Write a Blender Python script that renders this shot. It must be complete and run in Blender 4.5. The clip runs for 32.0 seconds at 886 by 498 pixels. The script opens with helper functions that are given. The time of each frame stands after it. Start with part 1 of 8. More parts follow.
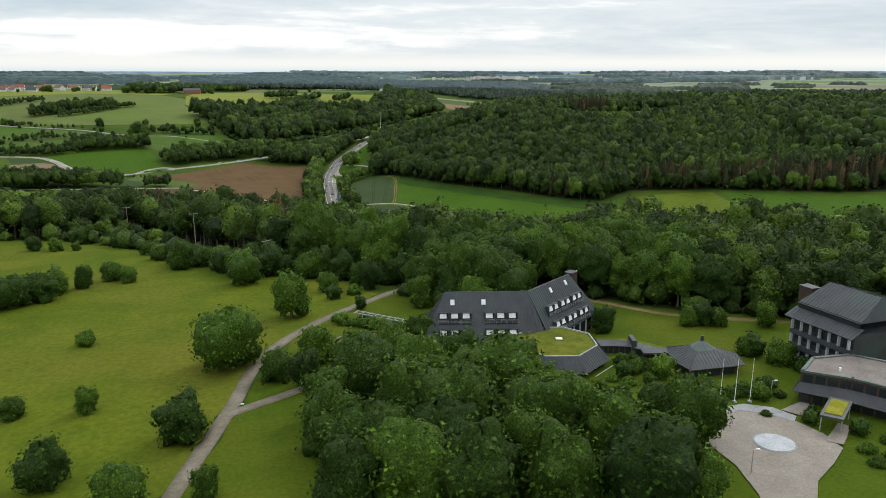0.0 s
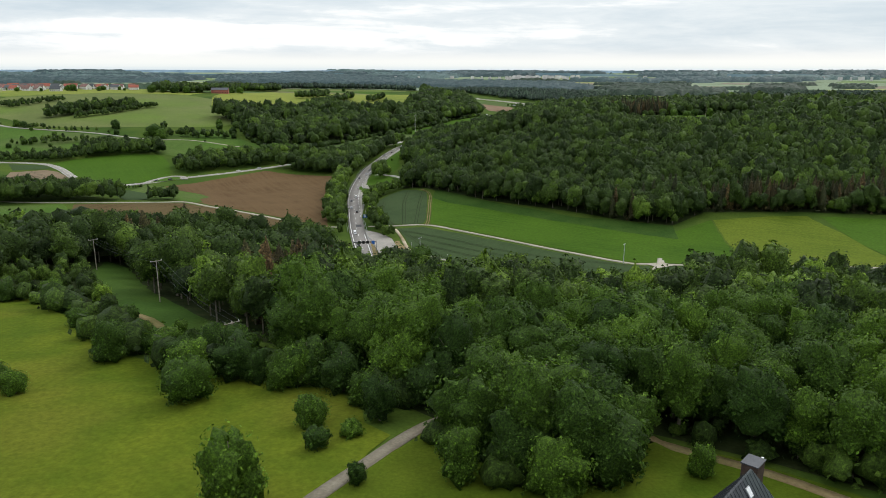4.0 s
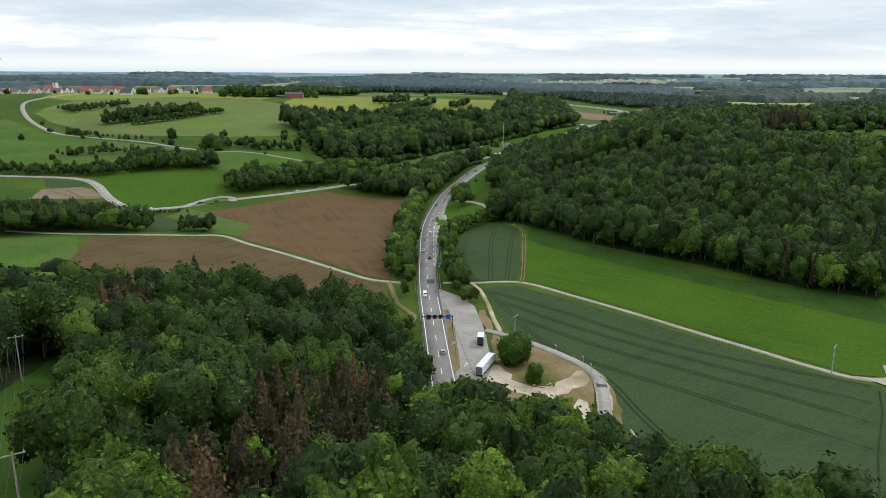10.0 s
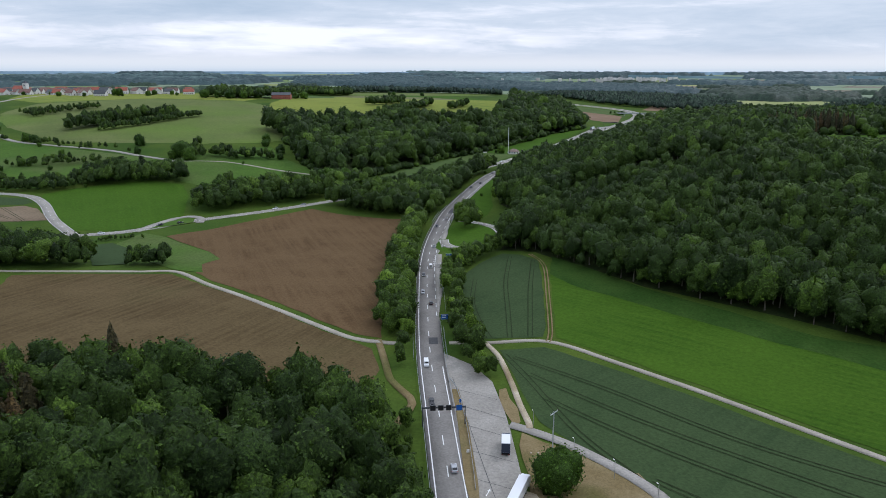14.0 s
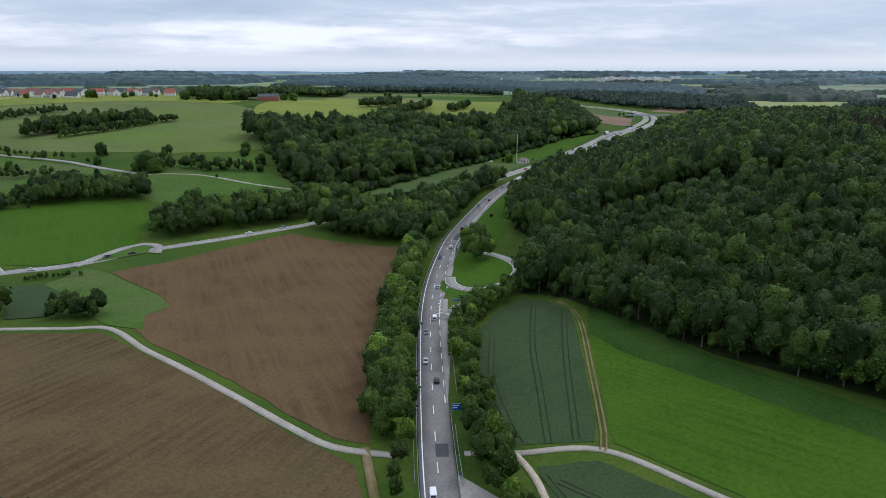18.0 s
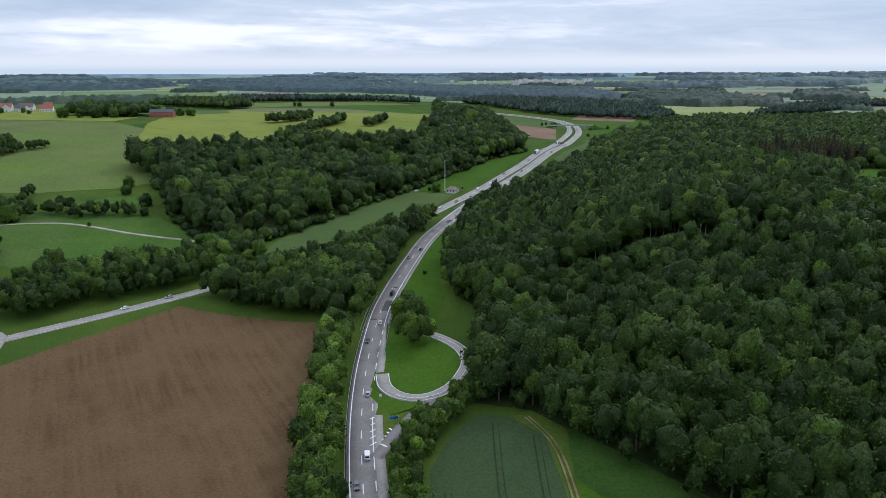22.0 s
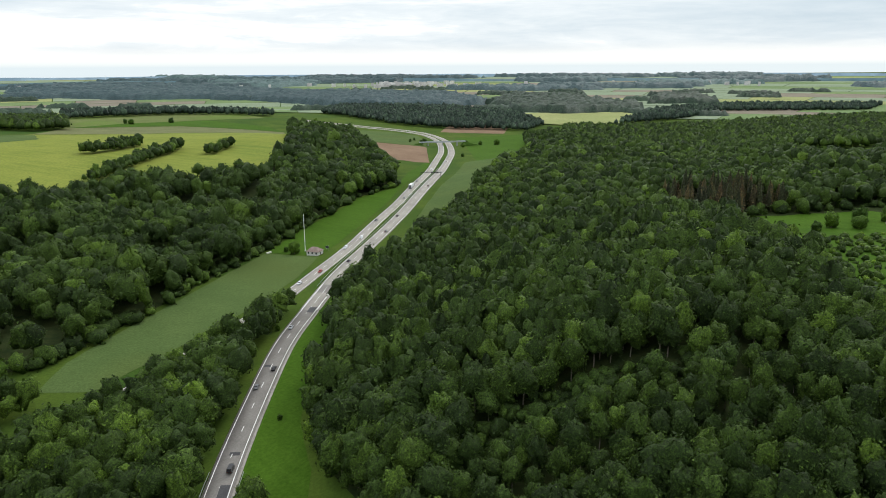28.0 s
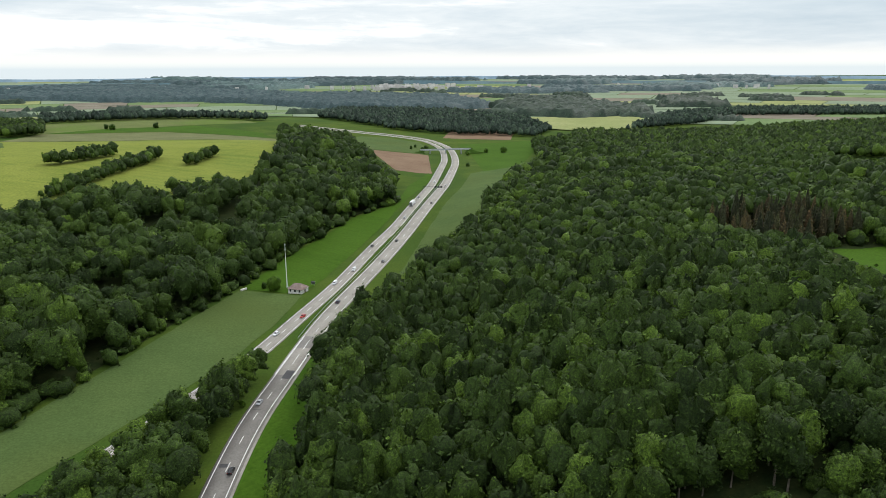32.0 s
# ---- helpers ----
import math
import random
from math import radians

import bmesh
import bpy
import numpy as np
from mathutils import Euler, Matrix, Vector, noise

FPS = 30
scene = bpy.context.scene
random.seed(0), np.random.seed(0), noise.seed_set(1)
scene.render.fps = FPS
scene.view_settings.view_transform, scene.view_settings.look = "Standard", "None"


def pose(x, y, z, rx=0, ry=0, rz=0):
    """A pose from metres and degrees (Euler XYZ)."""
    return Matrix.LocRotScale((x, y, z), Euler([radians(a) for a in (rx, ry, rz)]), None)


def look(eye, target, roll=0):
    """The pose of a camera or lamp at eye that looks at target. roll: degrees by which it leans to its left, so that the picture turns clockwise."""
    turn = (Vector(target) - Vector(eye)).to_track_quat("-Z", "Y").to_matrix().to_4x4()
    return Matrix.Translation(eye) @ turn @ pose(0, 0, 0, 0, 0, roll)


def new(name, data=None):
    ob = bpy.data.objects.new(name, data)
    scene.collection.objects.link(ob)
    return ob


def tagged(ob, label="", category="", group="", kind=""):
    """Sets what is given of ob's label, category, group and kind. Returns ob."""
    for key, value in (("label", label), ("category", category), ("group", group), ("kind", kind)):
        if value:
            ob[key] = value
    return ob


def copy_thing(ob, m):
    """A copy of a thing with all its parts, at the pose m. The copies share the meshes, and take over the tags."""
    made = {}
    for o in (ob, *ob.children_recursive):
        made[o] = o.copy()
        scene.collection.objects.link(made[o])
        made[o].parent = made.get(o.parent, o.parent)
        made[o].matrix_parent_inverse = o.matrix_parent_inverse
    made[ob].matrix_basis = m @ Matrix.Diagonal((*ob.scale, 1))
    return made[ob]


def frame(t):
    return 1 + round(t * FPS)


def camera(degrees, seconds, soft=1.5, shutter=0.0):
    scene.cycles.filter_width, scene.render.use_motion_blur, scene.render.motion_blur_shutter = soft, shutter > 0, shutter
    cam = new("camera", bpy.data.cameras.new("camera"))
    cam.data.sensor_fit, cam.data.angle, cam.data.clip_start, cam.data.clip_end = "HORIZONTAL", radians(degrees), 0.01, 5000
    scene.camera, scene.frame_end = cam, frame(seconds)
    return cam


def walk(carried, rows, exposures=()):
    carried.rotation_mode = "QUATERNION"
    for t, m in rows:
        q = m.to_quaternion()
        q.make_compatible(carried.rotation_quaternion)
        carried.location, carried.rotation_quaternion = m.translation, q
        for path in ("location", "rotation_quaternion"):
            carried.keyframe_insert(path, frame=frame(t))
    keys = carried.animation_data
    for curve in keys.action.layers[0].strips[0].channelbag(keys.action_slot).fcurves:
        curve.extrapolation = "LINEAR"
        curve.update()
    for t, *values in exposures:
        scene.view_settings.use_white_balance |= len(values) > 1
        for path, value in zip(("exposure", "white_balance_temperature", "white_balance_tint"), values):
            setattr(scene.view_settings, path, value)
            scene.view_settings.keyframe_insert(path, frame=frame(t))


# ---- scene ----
cam = camera(63.7, 32.0, 0.75)
METRES, EYE, TILT, LEAN, TURN = 670.0, 98.0, -14.0, 0.0, 0.0
ROWS = [
    (0.0, 0.0, 0.0, 0.0, -0.0, 0.0, 0.0),
    (0.5, -0.0006, 0.0148, 0.0038, -0.07, -0.01, 0.06),
    (1.0, -0.0011, 0.0311, 0.0079, 0.46, -0.03, -0.04),
    (1.5, -0.0016, 0.046, 0.0116, 0.72, -0.03, -0.11),
    (2.0, -0.0022, 0.062, 0.0157, 0.9, -0.05, -0.19),
    (2.5, -0.0028, 0.0768, 0.0195, 1.79, -0.09, -0.42),
    (3.0, -0.0037, 0.0923, 0.0234, 2.19, -0.1, -0.56),
    (3.5, -0.0046, 0.1071, 0.0272, 2.45, -0.12, -0.67),
    (5.5, -0.01, 0.1678, 0.0423, 4.57, 0.01, -1.33),
    (6.0, -0.0118, 0.1836, 0.0464, 5.15, 0.02, -1.47),
    (6.5, -0.0135, 0.1977, 0.05, 5.7, 0.02, -1.62),
    (7.0, -0.0157, 0.2134, 0.054, 6.4, 0.03, -1.82),
    (7.5, -0.0178, 0.2277, 0.0578, 7.17, 0.03, -1.99),
    (8.0, -0.0203, 0.2432, 0.0618, 8.0, 0.01, -2.19),
    (8.5, -0.0227, 0.2575, 0.0655, 8.76, -0.02, -2.36),
    (9.0, -0.0255, 0.2728, 0.0695, 9.33, -0.04, -2.52),
    (9.5, -0.0283, 0.2869, 0.0732, 9.28, -0.05, -2.53),
    (10.0, -0.0315, 0.3021, 0.077, 9.23, -0.06, -2.54),
    (10.5, -0.0347, 0.3164, 0.0807, 9.18, -0.05, -2.54),
    (11.0, -0.038, 0.3317, 0.0845, 9.14, -0.04, -2.5),
    (11.5, -0.0411, 0.3459, 0.0881, 9.11, -0.02, -2.46),
    (12.0, -0.0445, 0.3611, 0.0921, 9.07, -0.03, -2.43),
    (12.5, -0.0477, 0.3753, 0.0956, 9.03, -0.05, -2.41),
    (13.0, -0.051, 0.3905, 0.0995, 9.0, -0.1, -2.37),
    (13.5, -0.0541, 0.4044, 0.103, 8.96, -0.14, -2.32),
    (14.0, -0.0576, 0.4195, 0.1069, 8.92, -0.17, -2.29),
    (14.5, -0.0606, 0.4337, 0.1105, 8.88, -0.21, -2.27),
    (16.5, -0.0739, 0.4928, 0.1251, 8.75, -0.23, -2.23),
    (17.0, -0.0774, 0.5081, 0.129, 8.73, -0.22, -2.22),
    (17.5, -0.0804, 0.5219, 0.1326, 8.7, -0.22, -2.19),
    (18.0, -0.0837, 0.5373, 0.1367, 8.68, -0.21, -2.17),
    (18.5, -0.0868, 0.5515, 0.1403, 8.67, -0.17, -2.17),
    (19.0, -0.0902, 0.5667, 0.1443, 8.65, -0.14, -2.15),
    (19.5, -0.0931, 0.5804, 0.1503, 8.66, -0.19, -2.09),
    (20.0, -0.0969, 0.5942, 0.1588, 8.62, -0.18, -2.11),
    (20.5, -0.0999, 0.6072, 0.1661, 8.63, -0.17, -2.15),
    (21.0, -0.1031, 0.6208, 0.1742, 7.84, -0.2, -1.92),
    (21.5, -0.1054, 0.6338, 0.1819, 5.16, -0.14, -1.19),
    (22.0, -0.1084, 0.6477, 0.1903, 2.02, -0.13, -0.37),
    (22.5, -0.1109, 0.6606, 0.198, 0.47, -0.14, 0.08),
    (23.0, -0.1127, 0.6746, 0.2066, -1.15, -0.17, 0.59),
    (23.5, -0.114, 0.6875, 0.2141, -2.67, -0.2, 1.04),
    (24.0, -0.1148, 0.7019, 0.2227, -4.29, -0.29, 1.47),
    (24.5, -0.1152, 0.7148, 0.2306, -5.81, -0.38, 1.87),
    (25.0, -0.1147, 0.729, 0.2386, -7.26, -0.45, 2.23),
    (25.5, -0.1142, 0.7424, 0.2465, -8.56, -0.55, 2.5),
    (27.5, -0.1099, 0.8016, 0.2643, -8.65, -0.55, 2.45),
    (28.0, -0.1083, 0.8171, 0.2684, -8.63, -0.54, 2.43),
    (28.5, -0.1069, 0.8315, 0.2721, -8.62, -0.53, 2.41),
    (29.0, -0.1053, 0.8467, 0.2761, -8.6, -0.52, 2.39),
    (29.5, -0.1038, 0.8611, 0.2796, -8.61, -0.49, 2.37),
    (30.0, -0.1021, 0.8768, 0.2835, -8.6, -0.47, 2.39),
    (30.5, -0.1005, 0.8911, 0.287, -8.61, -0.44, 2.41),
    (31.0, -0.099, 0.9067, 0.2909, -8.63, -0.41, 2.37),
    (31.5, -0.0976, 0.9209, 0.2945, -8.63, -0.39, 2.36),
    (32.0, -0.096, 0.9361, 0.2982, -8.64, -0.39, 2.35),
]
walk(cam, [(t, pose(0, 0, EYE, TILT, LEAN, TURN) @ pose(METRES * x, METRES * y, METRES * z, 90 + pitch, roll, yaw)) for t, x, y, z, yaw, pitch, roll in ROWS],
     [(0, -0.1, 6500, 10), (3, -0.12, 6480, 10), (6, 0.12, 6450, 10), (9, 0.0, 6350, 10), (13, -0.28, 5800, 14), (19, -0.39, 5620, 15), (21, -0.37, 5600, 15), (23, -0.22, 5600, 15), (25.5, 0.02, 5900, 13), (28, 0.04, 6450, 10), (32, 0.0, 6450, 10)])

# ---- sky and sun ----
world = bpy.data.worlds.new("overcast_sky")
scene.world = world
world.use_nodes = True
SUN_ELEVATION, SUN_AZIMUTH = 42.0, 40.0  # degrees up, degrees from +y towards +x


def node(tree, kind, **values):
    """A node with its properties and inputs set by name (inputs: 'i_' plus index or name)."""
    n = tree.nodes.new(kind)
    for key, value in values.items():
        if key.startswith("i_"):
            name = key[2:]
            n.inputs[int(name) if name.isdigit() else name.replace("_", " ")].default_value = value
        elif key == "operation":
            n.operation = value
        elif key == "blend_type":
            n.blend_type = value
        elif key == "data_type":
            n.data_type = value
        elif key == "sky_type":
            n.sky_type = value
        elif key == "attribute_name":
            n.attribute_name = value
    return n


def ramp(tree, source, stops):
    n = tree.nodes.new("ShaderNodeValToRGB")
    while len(n.color_ramp.elements) < len(stops):
        n.color_ramp.elements.new(0.5)
    for e, (at, colour) in zip(n.color_ramp.elements, stops):
        e.position = at
        e.color = (*colour, 1) if len(colour) == 3 else colour
    tree.links.new(source, n.inputs[0])
    return n.outputs[0]


def mixed(tree, fac, a, b, blend="MIX"):
    """A colour mix; fac, a and b are sockets or plain values."""
    n = tree.nodes.new("ShaderNodeMix")
    n.data_type = "RGBA"
    n.blend_type = blend
    for index, v in ((0, fac), (6, a), (7, b)):
        if isinstance(v, bpy.types.NodeSocket):
            tree.links.new(v, n.inputs[index])
        else:
            n.inputs[index].default_value = v if index == 0 else (*v, 1)
    return n.outputs[2]


def noisy(tree, coords, scale, detail=4.0, rough=0.55, stretch=None, distortion=0.0):
    if stretch:
        m = tree.nodes.new("ShaderNodeMapping")
        m.inputs["Scale"].default_value = stretch
        tree.links.new(coords, m.inputs[0])
        coords = m.outputs[0]
    n = tree.nodes.new("ShaderNodeTexNoise")
    n.inputs["Scale"].default_value, n.inputs["Detail"].default_value = scale, detail
    n.inputs["Roughness"].default_value, n.inputs["Distortion"].default_value = rough, distortion
    tree.links.new(coords, n.inputs[0])
    return n.outputs[0]


def build_sky():
    tree = world.node_tree
    tree.nodes.clear()
    sky = node(tree, "ShaderNodeTexSky", sky_type="NISHITA")
    sky.sun_disc = False
    sky.sun_elevation, sky.sun_rotation = radians(SUN_ELEVATION), radians(SUN_AZIMUTH)
    sky.air_density, sky.dust_density = 1.0, 2.0
    thin = mixed(tree, 1.0, sky.outputs[0], (0.095, 0.095, 0.095), "MULTIPLY")
    way = tree.nodes.new("ShaderNodeTexCoord").outputs["Generated"]
    split = tree.nodes.new("ShaderNodeSeparateXYZ")
    tree.links.new(way, split.inputs[0])
    # grey-blue stratus overhead, brighter broken rolls low in the west, a pale strip over the horizon
    rolls = noisy(tree, way, 2.3, 8.0, 0.56, (1.0, 1.0, 9.0), 0.3)
    fine = noisy(tree, way, 11.0, 7.0, 0.62, (1.0, 1.0, 6.0), 0.5)
    tone = tree.nodes.new("ShaderNodeMath")
    tone.operation = "MULTIPLY_ADD"
    tree.links.new(fine, tone.inputs[0])
    tone.inputs[1].default_value = 0.36
    tree.links.new(rolls, tone.inputs[2])
    west = ramp(tree, split.outputs[0], [(0.0, (1, 1, 1)), (0.12, (1, 1, 1)), (0.26, (0, 0, 0))])
    layer = ramp(tree, split.outputs[2], [(0.022, (0.55, 0.55, 0.55)), (0.032, (1, 1, 1)), (0.055, (1, 1, 1)), (0.078, (0, 0, 0))])
    lit = mixed(tree, 1.0, west, layer, "MULTIPLY")
    shift = tree.nodes.new("ShaderNodeMath")
    shift.operation = "MULTIPLY_ADD"
    tree.links.new(lit, shift.inputs[0])
    shift.inputs[1].default_value = 0.20
    tree.links.new(tone.outputs[0], shift.inputs[2])
    cloud = ramp(tree, shift.outputs[0], [(0.46, (0.55, 0.66, 0.74)), (0.64, (0.67, 0.76, 0.82)), (0.80, (0.82, 0.88, 0.91)), (0.89, (1.05, 1.06, 1.05)), (0.97, (1.24, 1.23, 1.19))])
    low = ramp(tree, split.outputs[2], [(0.012, (0, 0, 0)), (0.024, (0.75, 0.75, 0.75)), (0.032, (1, 1, 1))])
    band = ramp(tree, split.outputs[2], [(0.0, (0.76, 0.85, 0.88)), (0.006, (0.95, 0.98, 0.95)), (0.02, (1.02, 1.01, 0.97))])
    cloud = mixed(tree, low, band, cloud)
    top = ramp(tree, split.outputs[2], [(0.14, (0, 0, 0)), (0.7, (1, 1, 1))])
    cloud = mixed(tree, top, cloud, (1.40, 1.45, 1.50))
    both = mixed(tree, 0.94, thin, cloud)
    back = tree.nodes.new("ShaderNodeBackground")
    tree.links.new(both, back.inputs[0])
    back.inputs[1].default_value = 1.08
    tree.links.new(back.outputs[0], tree.nodes.new("ShaderNodeOutputWorld").inputs[0])


build_sky()
sun = new("sun", bpy.data.lights.new("sun", "SUN"))
sun.data.energy, sun.data.angle, sun.data.color = 1.2, radians(12), (1.0, 0.95, 0.87)
_a, _e = radians(SUN_AZIMUTH), radians(SUN_ELEVATION)
sun.matrix_world = look((0, 0, 600), (-math.sin(_a) * math.cos(_e) * 100, -math.cos(_a) * math.cos(_e) * 100, 600 - math.sin(_e) * 100))

# ---- lie of the land: spot heights (x, y, z) placed to fit the camera's view, between which the ground runs smoothly ----
SPOTS_PLATEAU = [(50, 100, 40), (-5, 160, 38), (-80, 160, 37), (-64, 210, 33), (-107, 300, 26), (45, 220, 33), (-200, 180, 36), (-400, 150, 36), (160, 120, 41), (350, 100, 42), (0, -50, 42), (-40, 300, 22), (60, 320, 20), (160, 330, 19), (300, 340, 18), (-200, 350, 20), (-220, 270, 30), (-340, 380, 18)]
SPOTS_VALLEY = [(94, 462, -2), (200, 470, 0), (350, 500, 3), (-39, 560, -4), (-69, 486, -5), (-60, 400, -5), (30, 440, -3), (-103, 543, -3), (-233, 667, -5), (-231, 617, -1), (-330, 600, 1), (-288, 756, -3), (-142, 775, -4), (-300, 470, 6), (-180, 470, 4), (-88, 767, 3), (-100, 860, 7), (-108, 969, 11), (-119, 1076, 12), (-50, 1150, 15)]
SPOTS_EAST = [(30, 600, 2), (-27, 728, 8), (30, 675, 15), (54, 719, 29), (88, 810, 46), (150, 700, 30), (5, 809, 32), (-41, 800, 14), (120, 920, 46), (205, 966, 42), (221, 1117, 46), (350, 900, 47), (420, 700, 30), (170, 570, 4), (480, 560, 12), (60, 1000, 29), (0, 960, 19), (80, 1200, 33), (20, 1300, 25), (150, 1350, 30), (183, 1641, 14), (471, 1284, 34), (650, 1000, 46)]
SPOTS_WEST = [(-394, 924, 25), (-305, 835, 7), (-306, 767, 2), (-508, 928, 27), (-873, 1315, 62), (-495, 1414, 56), (-640, 1150, 53), (-367, 1706, 46), (-315, 1128, 32), (-206, 1446, 38), (-340, 1872, 44), (-165, 2073, 38), (-107, 1591, 46), (-200, 1188, 17), (-45, 1199, 16), (-88, 1845, 25), (12, 1569, 22), (-13, 1961, 22), (-150, 1350, 32), (0, 1400, 18), (-500, 750, 8), (-600, 600, 10), (-230, 960, 14), (-900, 700, 25), (100, 1800, 15), (300, 2100, 14), (600, 1700, 20), (-900, 1900, 50)]
SPOTS = np.array(SPOTS_PLATEAU + SPOTS_VALLEY + SPOTS_EAST + SPOTS_WEST, float)


def _kernel(d2):
    return np.sqrt(d2 + 70.0**2)


def _weights():
    n = len(SPOTS)
    a = np.zeros((n + 1, n + 1))
    a[:n, :n] = _kernel(((SPOTS[:, None, :2] - SPOTS[None, :, :2]) ** 2).sum(-1)) - 8 * np.eye(n)
    a[n, :n] = a[:n, n] = 1
    return np.linalg.solve(a, np.append(SPOTS[:, 2], 0))


SPOT_WEIGHTS = _weights()


def land(x, y):
    """The ungraded ground's height at x, y (arrays); the far rise is shaped to fit the camera's view of the horizon."""
    x, y = np.asarray(x, float), np.asarray(y, float)
    z = np.full(x.shape, SPOT_WEIGHTS[-1])
    for (a, b, _), k in zip(SPOTS, SPOT_WEIGHTS):
        z = z + k * _kernel((x - a) ** 2 + (y - b) ** 2)
    far = np.clip((np.hypot(x, y - 900) - 1300) / 700, 0, 1)
    far = far * far * (3 - 2 * far)
    return z * (1 - far) + 22 * far + 0.031 * np.clip(np.hypot(x, y - 900) - 2000, 0, 2100)


def spline(points, step=4.0):
    """A smooth line (Catmull-Rom) through plan points, about one point a step."""
    p = np.array([points[0]] + list(points) + [points[-1]], float)
    out = []
    for i in range(1, len(p) - 2):
        n = max(2, int(np.hypot(*(p[i + 1] - p[i])[:2]) / step))
        u = np.linspace(0, 1, n, endpoint=False)[:, None]
        out.append(0.5 * (2 * p[i] + (p[i + 1] - p[i - 1]) * u + (2 * p[i - 1] - 5 * p[i] + 4 * p[i + 1] - p[i + 2]) * u**2 + (3 * p[i] - p[i - 1] - 3 * p[i + 1] + p[i + 2]) * u**3))
    return np.vstack(out + [p[-2:-1]])


def smooth_profile(line, rounds=40):
    z = land(line[:, 0], line[:, 1])
    for _ in range(rounds):
        z[1:-1] = (z[:-2] + 2 * z[1:-1] + z[2:]) / 4
    return z


# ---- road lines in plan ----
MAIN_ROAD = spline([(-38, 345), (-47, 385), (-57, 428), (-71, 486), (-84, 540), (-97, 605), (-108, 667), (-114, 720), (-116, 775), (-114, 808), (-107, 860), (-99, 908), (-88, 950), (-77, 992)])
EAST_WAY = spline([(-88, 950), (-77, 992), (-66, 1028), (-49, 1074), (-27, 1133), (0, 1209), (33, 1314), (80, 1507), (105, 1626), (123, 1774), (121, 1861), (104, 1935), (60, 1990), (5, 2020), (-120, 2075)])
WEST_WAY = spline([(-213, 825), (-183, 853), (-160, 880), (-132, 925), (-106, 968), (-84, 1022), (-62, 1078), (-38, 1148), (-11, 1218), (21, 1322), (67, 1520), (92, 1640), (109, 1780), (106, 1870), (90, 1925), (50, 1972), (-5, 2003), (-125, 2058)])
SIDE_ROAD = spline([(-430, 560), (-380, 625), (-334, 680), (-312, 702), (-287, 745), (-252, 784), (-213, 825)])
JUNCTION_ROAD = spline([(-334, 680), (-372, 712), (-409, 750), (-437, 766), (-480, 764), (-560, 745), (-700, 700)])
VILLAGE_ROAD = spline([(-380, 890), (-426, 902), (-470, 918), (-540, 929), (-595, 943), (-690, 1022), (-789, 1140), (-818, 1216), (-840, 1330), (-900, 1480)])
SLIP_LOOP = spline([(-107, 718), (-104.5, 706), (-99, 698), (-92, 694.5), (-85.5, 696), (-79, 702), (-75, 711), (-72.5, 723), (-75.5, 736), (-83, 747.5), (-93, 757), (-103, 764)])
EXIT_BRANCH = spline([(-101.5, 655), (-97.5, 669), (-93, 680), (-89, 687), (-84, 695)])
GRADED = [(MAIN_ROAD, 13), (EAST_WAY, 15), (WEST_WAY, 13), (SIDE_ROAD, 9), (JUNCTION_ROAD, 8), (VILLAGE_ROAD, 7), (SLIP_LOOP, 6)]
_line = np.vstack([np.column_stack([l[::2], smooth_profile(l)[::2], np.full(len(l[::2]), w)]) for l, w in GRADED])


def ground(x, y):
    """The ground's height with the roadbeds graded into it."""
    x, y = np.asarray(x, float), np.asarray(y, float)
    shape = x.shape
    x, y = x.ravel(), y.ravel()
    z = land(x, y)
    for i in range(0, len(x), 20000):
        s = slice(i, i + 20000)
        near = (x[s] > -760) & (x[s] < 180) & (y[s] > 290) & (y[s] < 2130)
        if not near.any():
            continue
        xs, ys = x[s][near], y[s][near]
        d = np.hypot(xs[:, None] - _line[None, :, 0], ys[:, None] - _line[None, :, 1])
        w = np.clip(1 - (d - _line[None, :, 3]) / 26, 0, 1)
        w = w * w * (3 - 2 * w)
        top = w.max(1)
        w = w**3 / np.maximum(d, 1.0) ** 3
        total = w.sum(1)
        bed = np.where(total > 1e-12, (w * _line[None, :, 2]).sum(1) / np.maximum(total, 1e-12), 0)
        part = z[s]
        part[near] = part[near] * (1 - top) + bed * top
        z[s] = part
    return z.reshape(shape)


def ground_at(x, y):
    return float(ground(np.array([x]), np.array([y]))[0])


# ---- materials ----
def material(name, colour, rough=0.8, metal=0.0, specular=0.3):
    m = bpy.data.materials.new(name)
    m.use_nodes = True
    b = m.node_tree.nodes["Principled BSDF"]
    b.inputs["Base Color"].default_value = (*colour, 1)
    b.inputs["Roughness"].default_value, b.inputs["Metallic"].default_value = rough, metal
    b.inputs["Specular IOR Level"].default_value = specular
    return m


def bumped(m, height, strength, distance):
    tree = m.node_tree
    n = tree.nodes.new("ShaderNodeBump")
    n.inputs["Strength"].default_value, n.inputs["Distance"].default_value = strength, distance
    tree.links.new(height, n.inputs["Height"])
    tree.links.new(n.outputs[0], tree.nodes["Principled BSDF"].inputs["Normal"])


